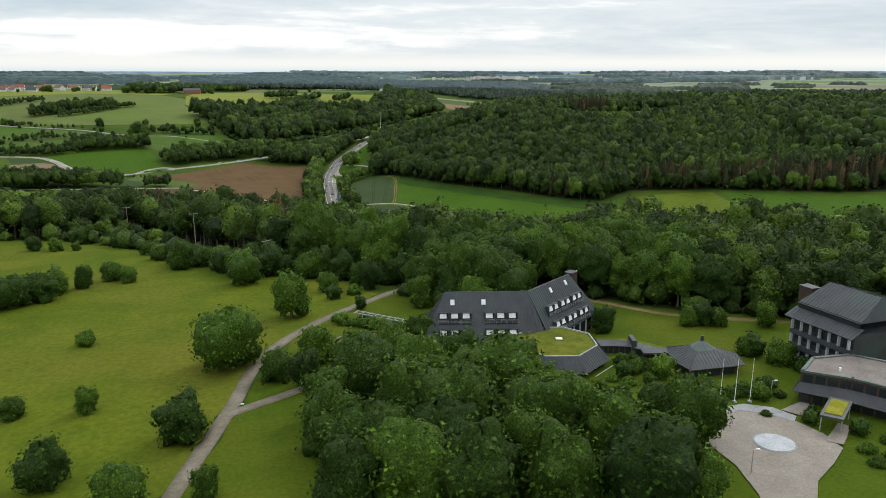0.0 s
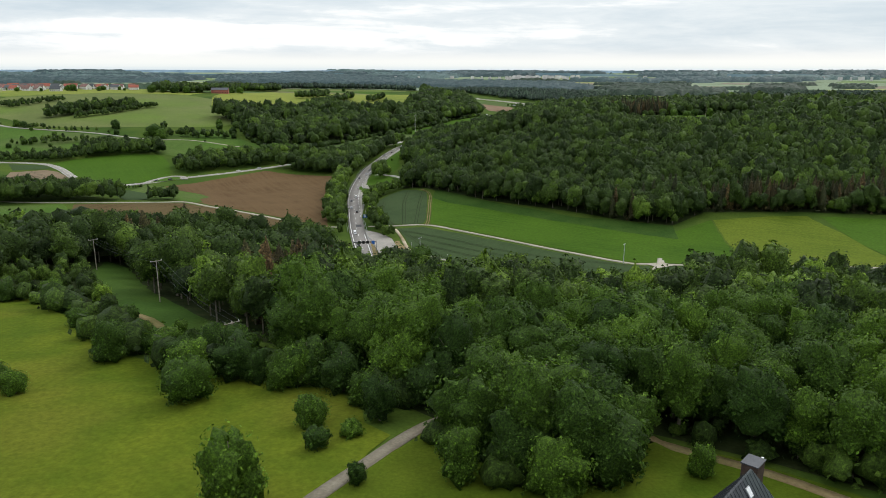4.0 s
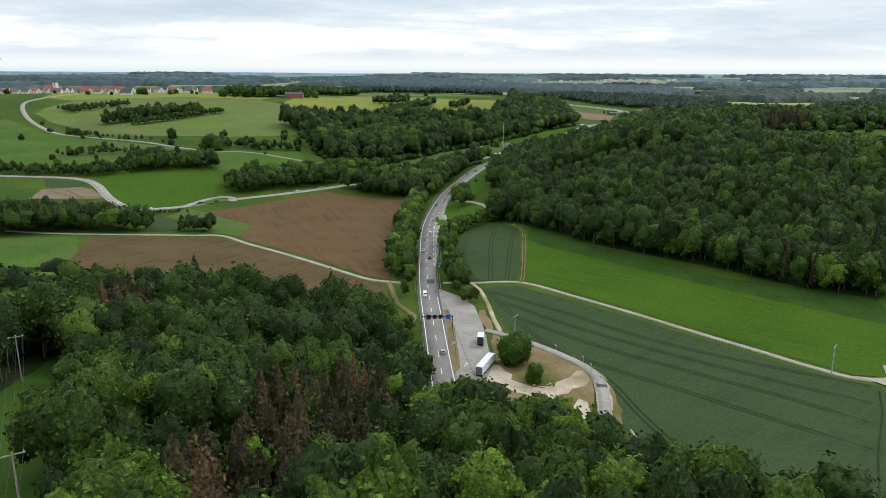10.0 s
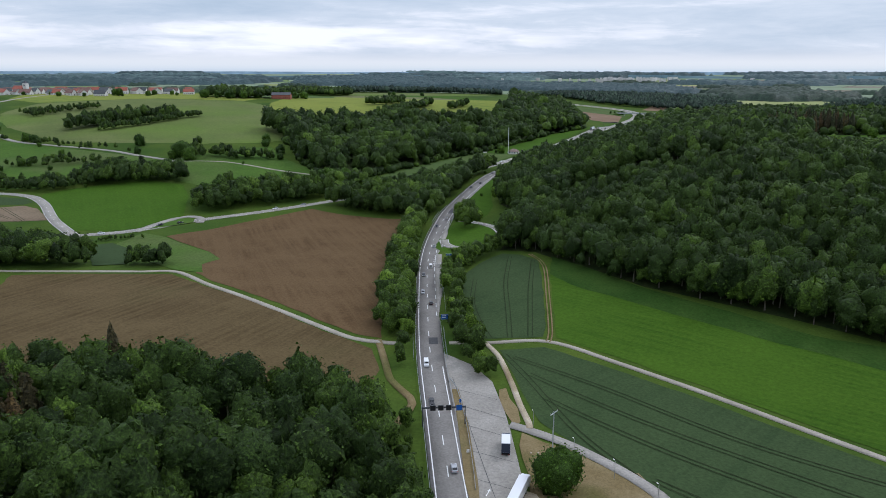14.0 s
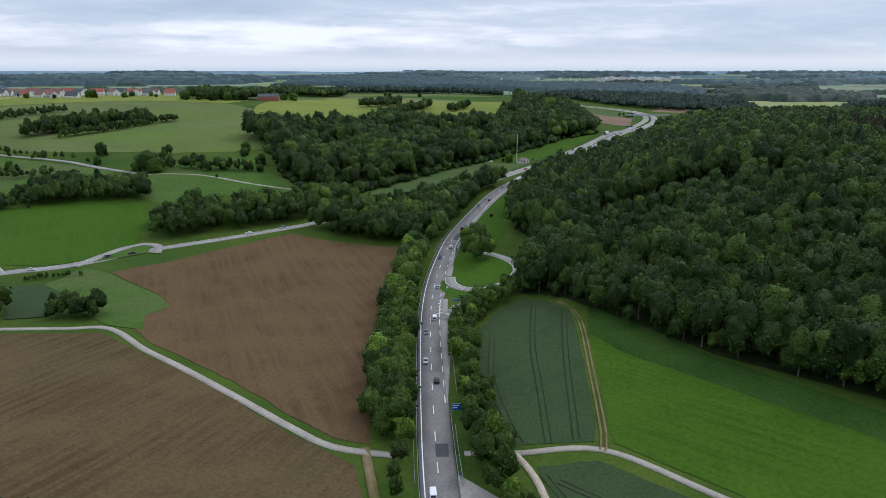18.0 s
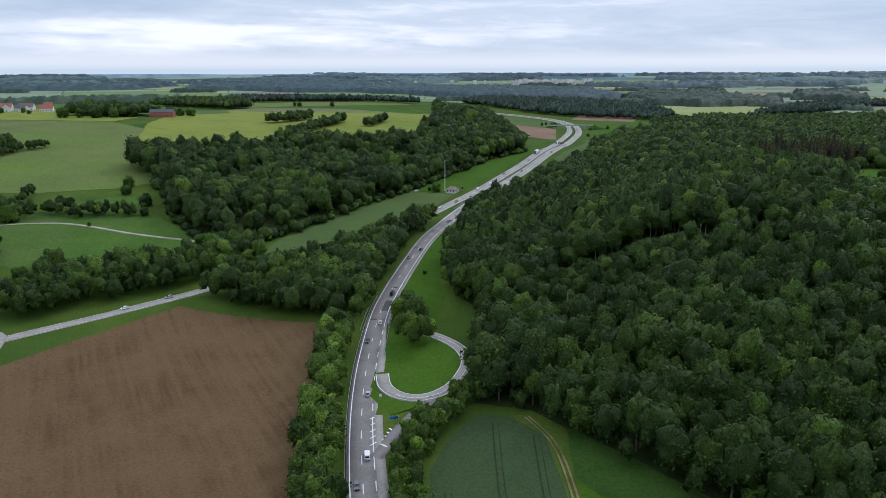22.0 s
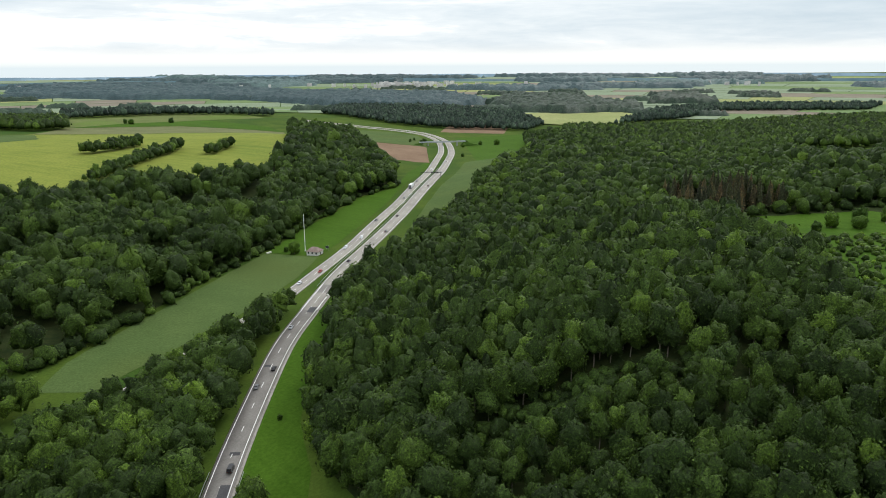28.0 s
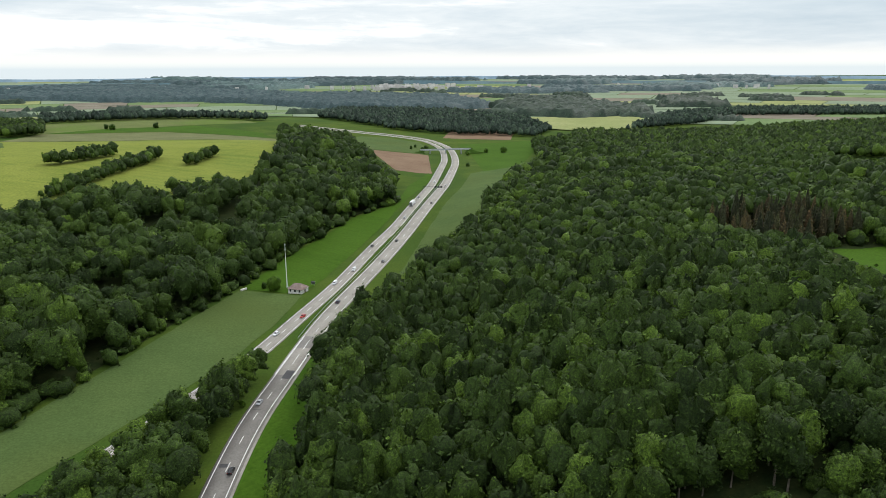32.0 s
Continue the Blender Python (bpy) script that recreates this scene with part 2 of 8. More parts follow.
def mottled(name, dark, light, scale, fine, rough=0.85, stretch=None, turn=0.0, bump=0.3, bump_distance=0.05, third=None, streak=0.0, metal=0.0, specular=None):
    """A surface of two tones, varied at a coarse and a fine scale (features per metre); streak adds lines along the turned y axis."""
    m = material(name, dark, rough, metal, specular if specular is not None else (0.04 if rough > 0.93 else 0.3))
    tree = m.node_tree
    place = tree.nodes.new("ShaderNodeNewGeometry").outputs["Position"]
    if turn:
        t = tree.nodes.new("ShaderNodeMapping")
        t.inputs["Rotation"].default_value = (0, 0, radians(turn))
        tree.links.new(place, t.inputs[0])
        place = t.outputs[0]
    big = noisy(tree, place, scale, 5.0, 0.6, stretch)
    small = noisy(tree, place, fine, 5.0, 0.65)
    colour = mixed(tree, ramp(tree, big, [(0.35, (0, 0, 0)), (0.66, (1, 1, 1))]), dark, light)
    if third:
        patch = noisy(tree, place, scale * 0.31, 4.0, 0.5)
        colour = mixed(tree, ramp(tree, patch, [(0.50, (0, 0, 0)), (0.66, (1, 1, 1))]), colour, third)
    if streak:
        lines = noisy(tree, place, 1.0, 3.0, 0.6, (streak, 0.012, 0.01))
        colour = mixed(tree, ramp(tree, lines, [(0.38, (0, 0, 0)), (0.62, (0.75, 0.75, 0.75))]), colour, light)
    shade = ramp(tree, small, [(0.25, (0.72, 0.72, 0.72)), (0.75, (1.25, 1.25, 1.25))])
    colour = mixed(tree, 1.0, colour, shade, "MULTIPLY")
    tree.links.new(colour, tree.nodes["Principled BSDF"].inputs["Base Color"])
    if bump:
        bumped(m, small, bump, bump_distance)
    return m


def foliage(name, dark, light, by_tint, fine=1.5):
    """Leaves: tone varies from tree to tree, from spray to spray, and lets some light through."""
    m = bpy.data.materials.new(name)
    m.use_nodes = True
    tree = m.node_tree
    b = tree.nodes["Principled BSDF"]
    if by_tint:
        source = node(tree, "ShaderNodeAttribute", attribute_name="tint").outputs["Fac"]
    else:
        source = tree.nodes.new("ShaderNodeObjectInfo").outputs["Random"]
    geo = tree.nodes.new("ShaderNodeNewGeometry")
    colour = mixed(tree, source, dark, light)
    spray = ramp(tree, geo.outputs["Random Per Island"], [(0.0, (0.55, 0.58, 0.58)), (0.6, (1.0, 1.0, 0.96)), (1.0, (1.65, 1.60, 1.40))])
    colour = mixed(tree, 1.0, colour, spray, "MULTIPLY")
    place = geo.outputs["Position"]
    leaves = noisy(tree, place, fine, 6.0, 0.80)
    # shade between leaves painted in: dark in the bump's hollows, bright on its crests
    leaf_shade = ramp(tree, leaves, [(0.36, (0.30, 0.32, 0.32)), (0.50, (0.92, 0.92, 0.92)), (0.64, (2.3, 2.15, 1.9))])
    colour = mixed(tree, 1.0, colour, leaf_shade, "MULTIPLY")
    tree.links.new(colour, b.inputs["Base Color"])
    b.inputs["Roughness"].default_value = 0.62
    b.inputs["Specular IOR Level"].default_value = 0.12
    bumped(m, leaves, 0.8, 0.5)
    through_leaf = tree.nodes.new("ShaderNodeBsdfTranslucent")
    tree.links.new(mixed(tree, 1.0, colour, (1.15, 1.25, 0.6), "MULTIPLY"), through_leaf.inputs[0])
    both = tree.nodes.new("ShaderNodeMixShader")
    both.inputs[0].default_value = 0.14
    tree.links.new(b.outputs[0], both.inputs[1])
    tree.links.new(through_leaf.outputs[0], both.inputs[2])
    tree.links.new(both.outputs[0], tree.nodes["Material Output"].inputs[0])
    return m


LEAF_DARK, LEAF_LIGHT = (0.0245, 0.047, 0.0095), (0.108, 0.185, 0.020)
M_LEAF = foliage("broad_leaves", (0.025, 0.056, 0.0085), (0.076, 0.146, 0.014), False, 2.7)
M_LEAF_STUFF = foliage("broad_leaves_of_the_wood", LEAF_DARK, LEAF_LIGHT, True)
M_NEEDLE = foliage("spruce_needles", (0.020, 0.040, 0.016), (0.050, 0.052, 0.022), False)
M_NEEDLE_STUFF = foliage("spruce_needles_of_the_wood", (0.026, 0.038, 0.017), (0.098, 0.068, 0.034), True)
# Far leaves: bluer and paler, distance haze painted into the base colours.
M_LEAF_FAR = foliage("hazed_leaves_of_far_woods", (0.028, 0.048, 0.036), (0.056, 0.090, 0.062), True)
M_LEAF_HAZY = foliage("hazed_leaves_near_the_horizon", (0.050, 0.084, 0.096), (0.080, 0.122, 0.132), True)
# Far fields: crop tones greyed and lightened, distance haze mixed into the colour.
M_FAR_GREEN = mottled("hazed_green_field", (0.12, 0.18, 0.075), (0.16, 0.22, 0.09), 0.01, 0.2, 0.95, bump=0)
M_FAR_PALE = mottled("hazed_pale_field", (0.17, 0.22, 0.14), (0.21, 0.26, 0.17), 0.01, 0.2, 0.95, bump=0)
M_FAR_YELLOW = mottled("hazed_yellow_field", (0.21, 0.24, 0.09), (0.26, 0.28, 0.12), 0.01, 0.2, 0.95, bump=0)
M_FAR_SOIL = mottled("hazed_brown_field", (0.17, 0.15, 0.115), (0.22, 0.195, 0.15), 0.01, 0.2, 0.95, bump=0)
M_STRIP_DRY = mottled("brownish_crop", (0.115, 0.125, 0.055), (0.145, 0.155, 0.070), 0.03, 1.0, 0.95)
M_SOIL_BROWN = mottled("pale_bare_soil", (0.150, 0.115, 0.075), (0.200, 0.155, 0.105), 0.03, 0.9, 0.95)
M_BARK = mottled("bark", (0.10, 0.085, 0.065), (0.19, 0.17, 0.14), 1.5, 9.0, 0.95)
M_DEAD = mottled("dead_wood", (0.22, 0.19, 0.15), (0.36, 0.33, 0.28), 1.5, 9.0, 0.95)
M_GROUND = mottled("rough_grass", (0.042, 0.076, 0.012), (0.070, 0.105, 0.016), 0.03, 0.9, 0.95, third=(0.035, 0.072, 0.012))
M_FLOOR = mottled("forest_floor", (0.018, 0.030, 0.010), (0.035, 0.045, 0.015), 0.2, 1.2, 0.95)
M_MEADOW = mottled("hay_meadow", (0.058, 0.090, 0.007), (0.094, 0.120, 0.010), 0.06, 0.9, 0.95, third=(0.108, 0.116, 0.014), bump=0.6, bump_distance=0.12)
M_LAWN = mottled("mown_lawn", (0.046, 0.078, 0.006), (0.068, 0.098, 0.008), 0.08, 1.5, 0.95, third=(0.078, 0.098, 0.010))
M_GRASS = mottled("fresh_grass_field", (0.036, 0.082, 0.007), (0.050, 0.102, 0.010), 0.02, 0.7, 0.95, turn=-36, streak=0.22)
M_ROWS = mottled("grass_field_in_rows", (0.029, 0.069, 0.006), (0.050, 0.102, 0.009), 0.02, 0.7, 0.95, turn=-58, streak=0.55)
M_MARGIN = mottled("rank_grass_margin", (0.026, 0.060, 0.010), (0.040, 0.078, 0.014), 0.05, 0.9, 0.95)
M_MOWN = mottled("yellow_green_mown_grass", (0.066, 0.100, 0.010), (0.096, 0.128, 0.014), 0.03, 0.7, 0.95, turn=-58, streak=0.3)
M_PASTURE = mottled("pasture", (0.048, 0.098, 0.016), (0.070, 0.124, 0.022), 0.03, 0.6, 0.95, third=(0.080, 0.11, 0.034))
M_PATH = mottled("brown_gravel_path", (0.15, 0.132, 0.098), (0.215, 0.195, 0.150), 0.2, 2.0, 0.95)
M_WHEAT = mottled("green_wheat", (0.033, 0.056, 0.022), (0.043, 0.068, 0.027), 0.03, 1.1, 0.95, turn=38, streak=0.15)
M_BARLEY = mottled("ripening_barley", (0.094, 0.120, 0.038), (0.126, 0.150, 0.050), 0.02, 0.5, 0.95, third=(0.10, 0.15, 0.03))
M_YELLOW = mottled("mown_yellow_field", (0.125, 0.160, 0.028), (0.185, 0.212, 0.042), 0.02, 0.5, 0.95, turn=-70, streak=0.16, third=(0.115, 0.160, 0.030))
M_STRIP = mottled("grey_green_crop", (0.062, 0.098, 0.030), (0.078, 0.116, 0.036), 0.03, 1.0, 0.95, third=(0.07, 0.10, 0.028))
M_SOIL = mottled("ploughed_soil", (0.082, 0.051, 0.024), (0.118, 0.077, 0.038), 0.035, 1.0, 0.95, turn=-30, streak=0.3, bump=0.6, bump_distance=0.15)
M_SOIL_PALE = mottled("harrowed_soil", (0.062, 0.043, 0.019), (0.104, 0.076, 0.036), 0.03, 0.9, 0.95, turn=12, streak=0.45, bump=0.5, bump_distance=0.1, third=(0.065, 0.058, 0.022))
M_SOIL_RED = mottled("reddish_soil", (0.165, 0.110, 0.072), (0.215, 0.150, 0.100), 0.02, 0.6, 0.95)
M_DRY = mottled("dry_grass", (0.155, 0.118, 0.055), (0.215, 0.170, 0.090), 0.12, 1.6, 0.95, third=(0.085, 0.092, 0.026))
M_GRAVEL = mottled("pale_gravel", (0.36, 0.305, 0.22), (0.50, 0.44, 0.34), 0.15, 2.0, 0.95, third=(0.24, 0.19, 0.11))
M_TRACK = mottled("concrete_farm_track", (0.27, 0.245, 0.195), (0.36, 0.33, 0.27), 0.12, 1.6, 0.9)
M_TRAM = mottled("wheel_tracks_in_crop", (0.022, 0.034, 0.014), (0.034, 0.044, 0.020), 0.2, 1.2, 0.95)
M_ASPHALT = mottled("worn_asphalt", (0.160, 0.150, 0.136), (0.205, 0.194, 0.176), 0.09, 1.4, 0.85)
M_ASPHALT_PALE = mottled("pale_asphalt", (0.235, 0.220, 0.192), (0.310, 0.292, 0.258), 0.08, 1.2, 0.85)
M_ASPHALT_DARK = mottled("fresh_asphalt_patch", (0.050, 0.050, 0.052), (0.066, 0.066, 0.068), 0.2, 2.0, 0.8)
M_PAINT = mottled("road_paint", (0.62, 0.62, 0.60), (0.76, 0.76, 0.74), 0.8, 5.0, 0.6, bump=0)


# ---- building helpers ----
def part(name, bm, mat, parent=None, label="", smooth=False):
    """Links a bmesh as one mesh object, under a thing if one is given."""
    me = bpy.data.meshes.new(name)
    bm.to_mesh(me)
    bm.free()
    me.materials.append(mat)
    if smooth:
        me.shade_smooth()
    ob = new(name, me)
    if parent:
        ob.parent = parent
    if label:
        tagged(ob, label)
    return ob


def shared(name, me, parent=None, m=None):
    """One more object on a mesh that exists already."""
    ob = new(name, me)
    if parent:
        ob.parent = parent
    if m is not None:
        ob.matrix_basis = m
    return ob


def raw(name, verts, quads=None, tris=None, mat=None, tint=None, smooth=False):
    """A mesh from arrays."""
    me = bpy.data.meshes.new(name)
    nq, nt = (0 if quads is None else len(quads)), (0 if tris is None else len(tris))
    me.vertices.add(len(verts))
    me.vertices.foreach_set("co", np.asarray(verts, np.float32).ravel())
    loops = np.concatenate([a.ravel() for a in (quads, tris) if a is not None and len(a)]).astype(np.int32)
    me.loops.add(len(loops))
    me.loops.foreach_set("vertex_index", loops)
    me.polygons.add(nq + nt)
    starts = np.concatenate([np.arange(nq) * 4, nq * 4 + np.arange(nt) * 3]).astype(np.int32)
    me.polygons.foreach_set("loop_start", starts)
    me.update(calc_edges=True)
    if mat:
        me.materials.append(mat)
    if tint is not None:
        a = me.attributes.new("tint", "FLOAT", "POINT")
        a.data.foreach_set("value", np.asarray(tint, np.float32))
    if smooth:
        me.shade_smooth()
    return me


def thing(name, x, y, z=None, turn=0.0, label="", category="", group="", kind=""):
    """An empty at a thing's base."""
    ob = new(name)
    ob.empty_display_size = 0.5
    ob.matrix_basis = pose(x, y, ground_at(x, y) if z is None else z, 0, 0, turn)
    return tagged(ob, label, category, group, kind)


def add_box(bm, x0, x1, y0, y1, z0, z1):
    v = [bm.verts.new((x, y, z)) for z in (z0, z1) for x, y in ((x0, y0), (x1, y0), (x1, y1), (x0, y1))]
    for f in ((3, 2, 1, 0), (4, 5, 6, 7), (0, 1, 5, 4), (1, 2, 6, 5), (2, 3, 7, 6), (3, 0, 4, 7)):
        bm.faces.new([v[i] for i in f])
    return v


def box(x0, x1, y0, y1, z0, z1, bevel=0.0):
    bm = bmesh.new()
    add_box(bm, x0, x1, y0, y1, z0, z1)
    if bevel:
        bmesh.ops.bevel(bm, geom=bm.edges[:], offset=bevel, segments=1, affect="EDGES")
    return bm


def tube(points, radii, sides=8, cap=True):
    """A round bar along points, with a radius at each."""
    bm = bmesh.new()
    rings = []
    pts = [Vector(p) for p in points]
    for i, p in enumerate(pts):
        ahead = (pts[min(i + 1, len(pts) - 1)] - pts[max(i - 1, 0)]).normalized()
        side = ahead.orthogonal().normalized()
        over = ahead.cross(side)
        rings.append([bm.verts.new(p + radii[i] * (math.cos(a) * side + math.sin(a) * over)) for a in (2 * math.pi * k / sides for k in range(sides))])
    for a, b in zip(rings, rings[1:]):
        for k in range(sides):
            bm.faces.new((a[k], a[(k + 1) % sides], b[(k + 1) % sides], b[k]))
    if cap:
        bm.faces.new(rings[0][::-1])
        bm.faces.new(rings[-1])
    return bm


def inside(poly, x, y):
    """Whether plan points (arrays) lie in a polygon."""
    x, y = np.asarray(x, float), np.asarray(y, float)
    hit = np.zeros(x.shape, bool)
    for (ax, ay), (bx, by) in zip(poly, list(poly[1:]) + [poly[0]]):
        cross = (ay > y) != (by > y)
        with np.errstate(divide="ignore", invalid="ignore"):
            hit ^= cross & (x < (bx - ax) * (y - ay) / (by - ay + 1e-12) + ax)
    return hit


def line_distance(line, x, y):
    d = np.full(np.shape(x), 1e9)
    for i in range(0, len(line), 40):
        l = line[i : i + 40]
        d = np.minimum(d, np.hypot(np.asarray(x)[:, None] - l[None, :, 0], np.asarray(y)[:, None] - l[None, :, 1]).min(1))
    return d


CELL = 10.0


def draped(name, poly, mat, lift, label, category="field", soft=0.0, kind="structure", size=0.0):
    """A patch of ground cover within a plan polygon, cut along the ground's own grid and laid on it."""
    bm = bmesh.new()
    if soft:
        rng = random.Random(name + str(poly[0]))
        fine = []
        for (ax, ay), (bx, by) in zip(poly, list(poly[1:]) + [poly[0]]):
            n = max(1, int(math.hypot(bx - ax, by - ay) / 6))
            for k in range(n):
                u = k / n
                fine.append((ax + (bx - ax) * u + rng.uniform(-soft, soft), ay + (by - ay) * u + rng.uniform(-soft, soft)))
        poly = fine
    bm.faces.new([bm.verts.new((x, y, 0)) for x, y in poly])
    bmesh.ops.triangulate(bm, faces=bm.faces[:])
    for axis in (0, 1):
        lo, hi = min(p[axis] for p in poly), max(p[axis] for p in poly)
        cell = size or (CELL if hi - lo < 500 else 2 * CELL)
        k = math.ceil(lo / cell)
        while k * cell < hi:
            where, way = [0, 0, 0], [0, 0, 0]
            where[axis], way[axis] = k * cell, 1
            bmesh.ops.bisect_plane(bm, geom=bm.verts[:] + bm.edges[:] + bm.faces[:], dist=1e-4, plane_co=where, plane_no=way)
            k += 1
    xy = np.array([v.co[:2] for v in bm.verts])
    for v, z in zip(bm.verts, ground(xy[:, 0], xy[:, 1])):
        v.co.z = z + lift
    bmesh.ops.recalc_face_normals(bm, faces=bm.faces[:])
    if sum(f.normal.z for f in bm.faces) < 0:
        bmesh.ops.reverse_faces(bm, faces=bm.faces[:])
    ob = part(name, bm, mat, smooth=True)
    return tagged(ob, label, category, kind=kind)


def offset_line(line, d):
    """The line shifted d metres to its right."""
    t = np.gradient(line[:, :2], axis=0)
    t /= np.hypot(t[:, 0], t[:, 1])[:, None] + 1e-9
    return line[:, :2] + d * np.column_stack([t[:, 1], -t[:, 0]])


def ribbon_mesh(name, line, left, right, mat, lift, skirt=0.0):
    """A strip between two offsets (numbers or arrays) from a line, laid on the roadbed."""
    a, b = offset_line(line, np.reshape(left, (-1, 1)) if np.ndim(left) else left), offset_line(line, np.reshape(right, (-1, 1)) if np.ndim(right) else right)
    mid = line[:, :2]
    z = ground(mid[:, 0], mid[:, 1])
    for _ in range(6):
        z[1:-1] = (z[:-2] + 2 * z[1:-1] + z[2:]) / 4
    n = len(line)
    rows = [np.column_stack([a, z + lift]), np.column_stack([b, z + lift])]
    if skirt:
        rows = [np.column_stack([a, z + lift - skirt])] + rows + [np.column_stack([b, z + lift - skirt])]
    verts = np.vstack(rows)
    i = np.arange(n - 1)
    quads = np.vstack([np.column_stack([k * n + i, (k + 1) * n + i, (k + 1) * n + i + 1, k * n + i + 1]) for k in range(len(rows) - 1)])
    return raw(name, verts, quads, mat=mat)


def road(name, line, left, right, mat, label, lift=0.42, category="road", parent=None, skirt=0.9, kind="structure"):
    ob = new(name, ribbon_mesh(name, line, left, right, mat, lift, skirt))
    if parent:
        ob.parent = parent
        return tagged(ob, label)
    return tagged(ob, label, category, kind=kind)
# ---- the ground: one sheet out to the horizon ----
def axis_lines(lo, core_lo, core_hi, hi):
    a = np.arange(core_lo, core_hi + 1, CELL)
    steps = [20, 40, 70, 110, 160] + list(range(220, 4600, 80))
    left = [core_lo - s for s in steps if core_lo - s > lo]
    right = [core_hi + s for s in steps if core_hi + s < hi]
    return np.array(sorted(left + [lo]) + list(a) + right + [hi])


def build_ground():
    xs, ys = axis_lines(-4200, -700, 700, 4200), axis_lines(-900, -100, 2100, 5000)
    gx, gy = np.meshgrid(xs, ys)
    verts = np.column_stack([gx.ravel(), gy.ravel(), ground(gx, gy).ravel()])
    nx, ny = len(xs), len(ys)
    i, j = np.meshgrid(np.arange(nx - 1), np.arange(ny - 1))
    k = (j * nx + i).ravel()
    quads = np.column_stack([k, k + 1, k + nx + 1, k + nx])
    ob = new("ground", raw("ground", verts, quads, mat=M_GROUND, smooth=True))
    tagged(ob, "rolling ground of rough green grass out to the horizon", "ground", kind="structure")


build_ground()

# ---- fields and covers (lifted in steps, so that none lies in another's plane) ----
F1, F2 = 0.16, 0.24
draped("meadow", [(-420, 60), (-60, 60), (-38, 90), (-39, 120), (-40, 140), (-34, 165), (-24, 186), (-20, 200), (-34, 222), (-60, 228), (-92, 240), (-115, 268), (-150, 300), (-230, 300), (-420, 260)], M_MEADOW, F1, "yellowish hay meadow with rough tufts", "meadow", 1.2)
draped("lawn", [(-37, 60), (130, 60), (130, 165), (86, 172), (60, 178), (44, 190), (28, 200), (10, 190), (-12, 203), (-20, 190), (-34, 160), (-36, 130)], M_LAWN, F1, "mown green lawn round the conference house", "lawn", 0.8)
draped("field_ploughed", [(-284, 700), (-252, 752), (-221, 796), (-146, 778), (-132, 700), (-121, 640), (-113, 580), (-105, 549), (-115, 550), (-131, 559), (-155, 576), (-183, 594), (-206, 607), (-222, 621), (-229, 640), (-226, 656), (-240, 672)], M_SOIL, F1, "bare brown ploughed field with faint furrows", "ploughed field", 0.5)
draped("field_harrowed", [(-305, 592), (-283, 601), (-232, 614), (-206, 598), (-182, 585), (-154, 567), (-130, 550), (-115, 542), (-106, 538), (-99, 520), (-97, 500), (-130, 492), (-190, 480), (-250, 470), (-262, 510)], M_SOIL_PALE, F1, "pale brown harrowed field striped by the drill", "ploughed field", 0.5)
draped("field_wheat", [(-84, 648), (-78, 668), (-68, 682), (-57, 676), (-47, 664), (-43, 614), (-41, 570), (-42, 562), (-69, 555), (-77, 580), (-82, 612)], M_WHEAT, F1, "dark blue-green wheat with wheel tracks", "wheat field", 0.3)
draped("field_grass", [(-41, 660), (-25, 640), (3, 606), (35, 580), (62, 558), (93, 546), (122, 533), (150, 556), (136, 448), (94, 456), (82, 459), (74, 467), (57, 486), (37, 504.5), (15, 524), (-12, 545), (-37, 562)], M_ROWS, F1, "bright green mown grass field with fine rows", "grass field", 0.5)
draped("field_grass", [(151, 556), (190, 562), (214, 561), (220, 520), (214, 438), (160, 446), (138, 451)], M_MOWN, F1, "yellow-green mown strip of grass", "grass field", 0.5)
draped("field_grass", [(222, 560), (300, 545), (420, 535), (420, 430), (300, 425), (216, 437)], M_GRASS, F1, "bright green grass field beside the wood", "grass field", 0.5)
draped("field_margin", [(-40, 668), (-25, 650), (3, 616), (35, 590), (62, 568), (93, 556), (122, 544), (118, 514), (91, 531), (66, 549), (41, 566), (12, 588), (-27, 620), (-41, 640)], M_MARGIN, F2, "dark rank grass margin below the wood", "margin", 0.4)
draped("track_junction", [(80, 457), (85.5, 452), (88, 447), (87, 442), (89.5, 442), (92, 447.5), (99, 448.3), (99, 451.5), (95, 454.5), (96.5, 463), (94, 463.5), (91.5, 456.5), (86, 455.5)], M_TRACK, 0.40, "pale flared crossing of farm tracks", "track", 0, size=4)
draped("field_wheat", [(-58, 546), (-41, 552), (-16, 536), (11, 516), (33, 497), (53, 478), (70, 459.5), (80, 450.5), (86, 448), (82, 434), (70, 400), (48, 352), (20, 352), (0, 400), (-2, 440), (-8, 458), (-27, 479), (-41, 493), (-49, 517)], M_WHEAT, F1, "large dark blue-green wheat field with wheel tracks", "wheat field", 0.3)
draped("field_wheat", [(97, 446.5), (158, 439), (300, 418), (420, 415), (420, 360), (200, 350), (62, 352), (82, 415), (91, 444)], M_WHEAT, F1, "dark green wheat field below the wood", "wheat field", 0.3)
draped("field_grass", [(-429, 776), (-400, 806), (-373, 829), (-340, 826), (-322, 800), (-303, 758), (-303, 728), (-318, 706), (-345, 690), (-400, 735)], M_GRASS, F1, "smooth green pasture beside the road junction", "pasture", 0.6)
draped("field_grass", [(-360, 566), (-313, 592), (-283, 552), (-262, 505), (-245, 440), (-300, 430), (-380, 480)], M_PASTURE, F1, "green pasture beyond the wood", "pasture", 0.6)
draped("field_wheat", [(-443, 732), (-418, 742), (-416, 750), (-428, 757), (-462, 755)], M_WHEAT, F1, "small dark green crop field", "wheat field", 0.3)
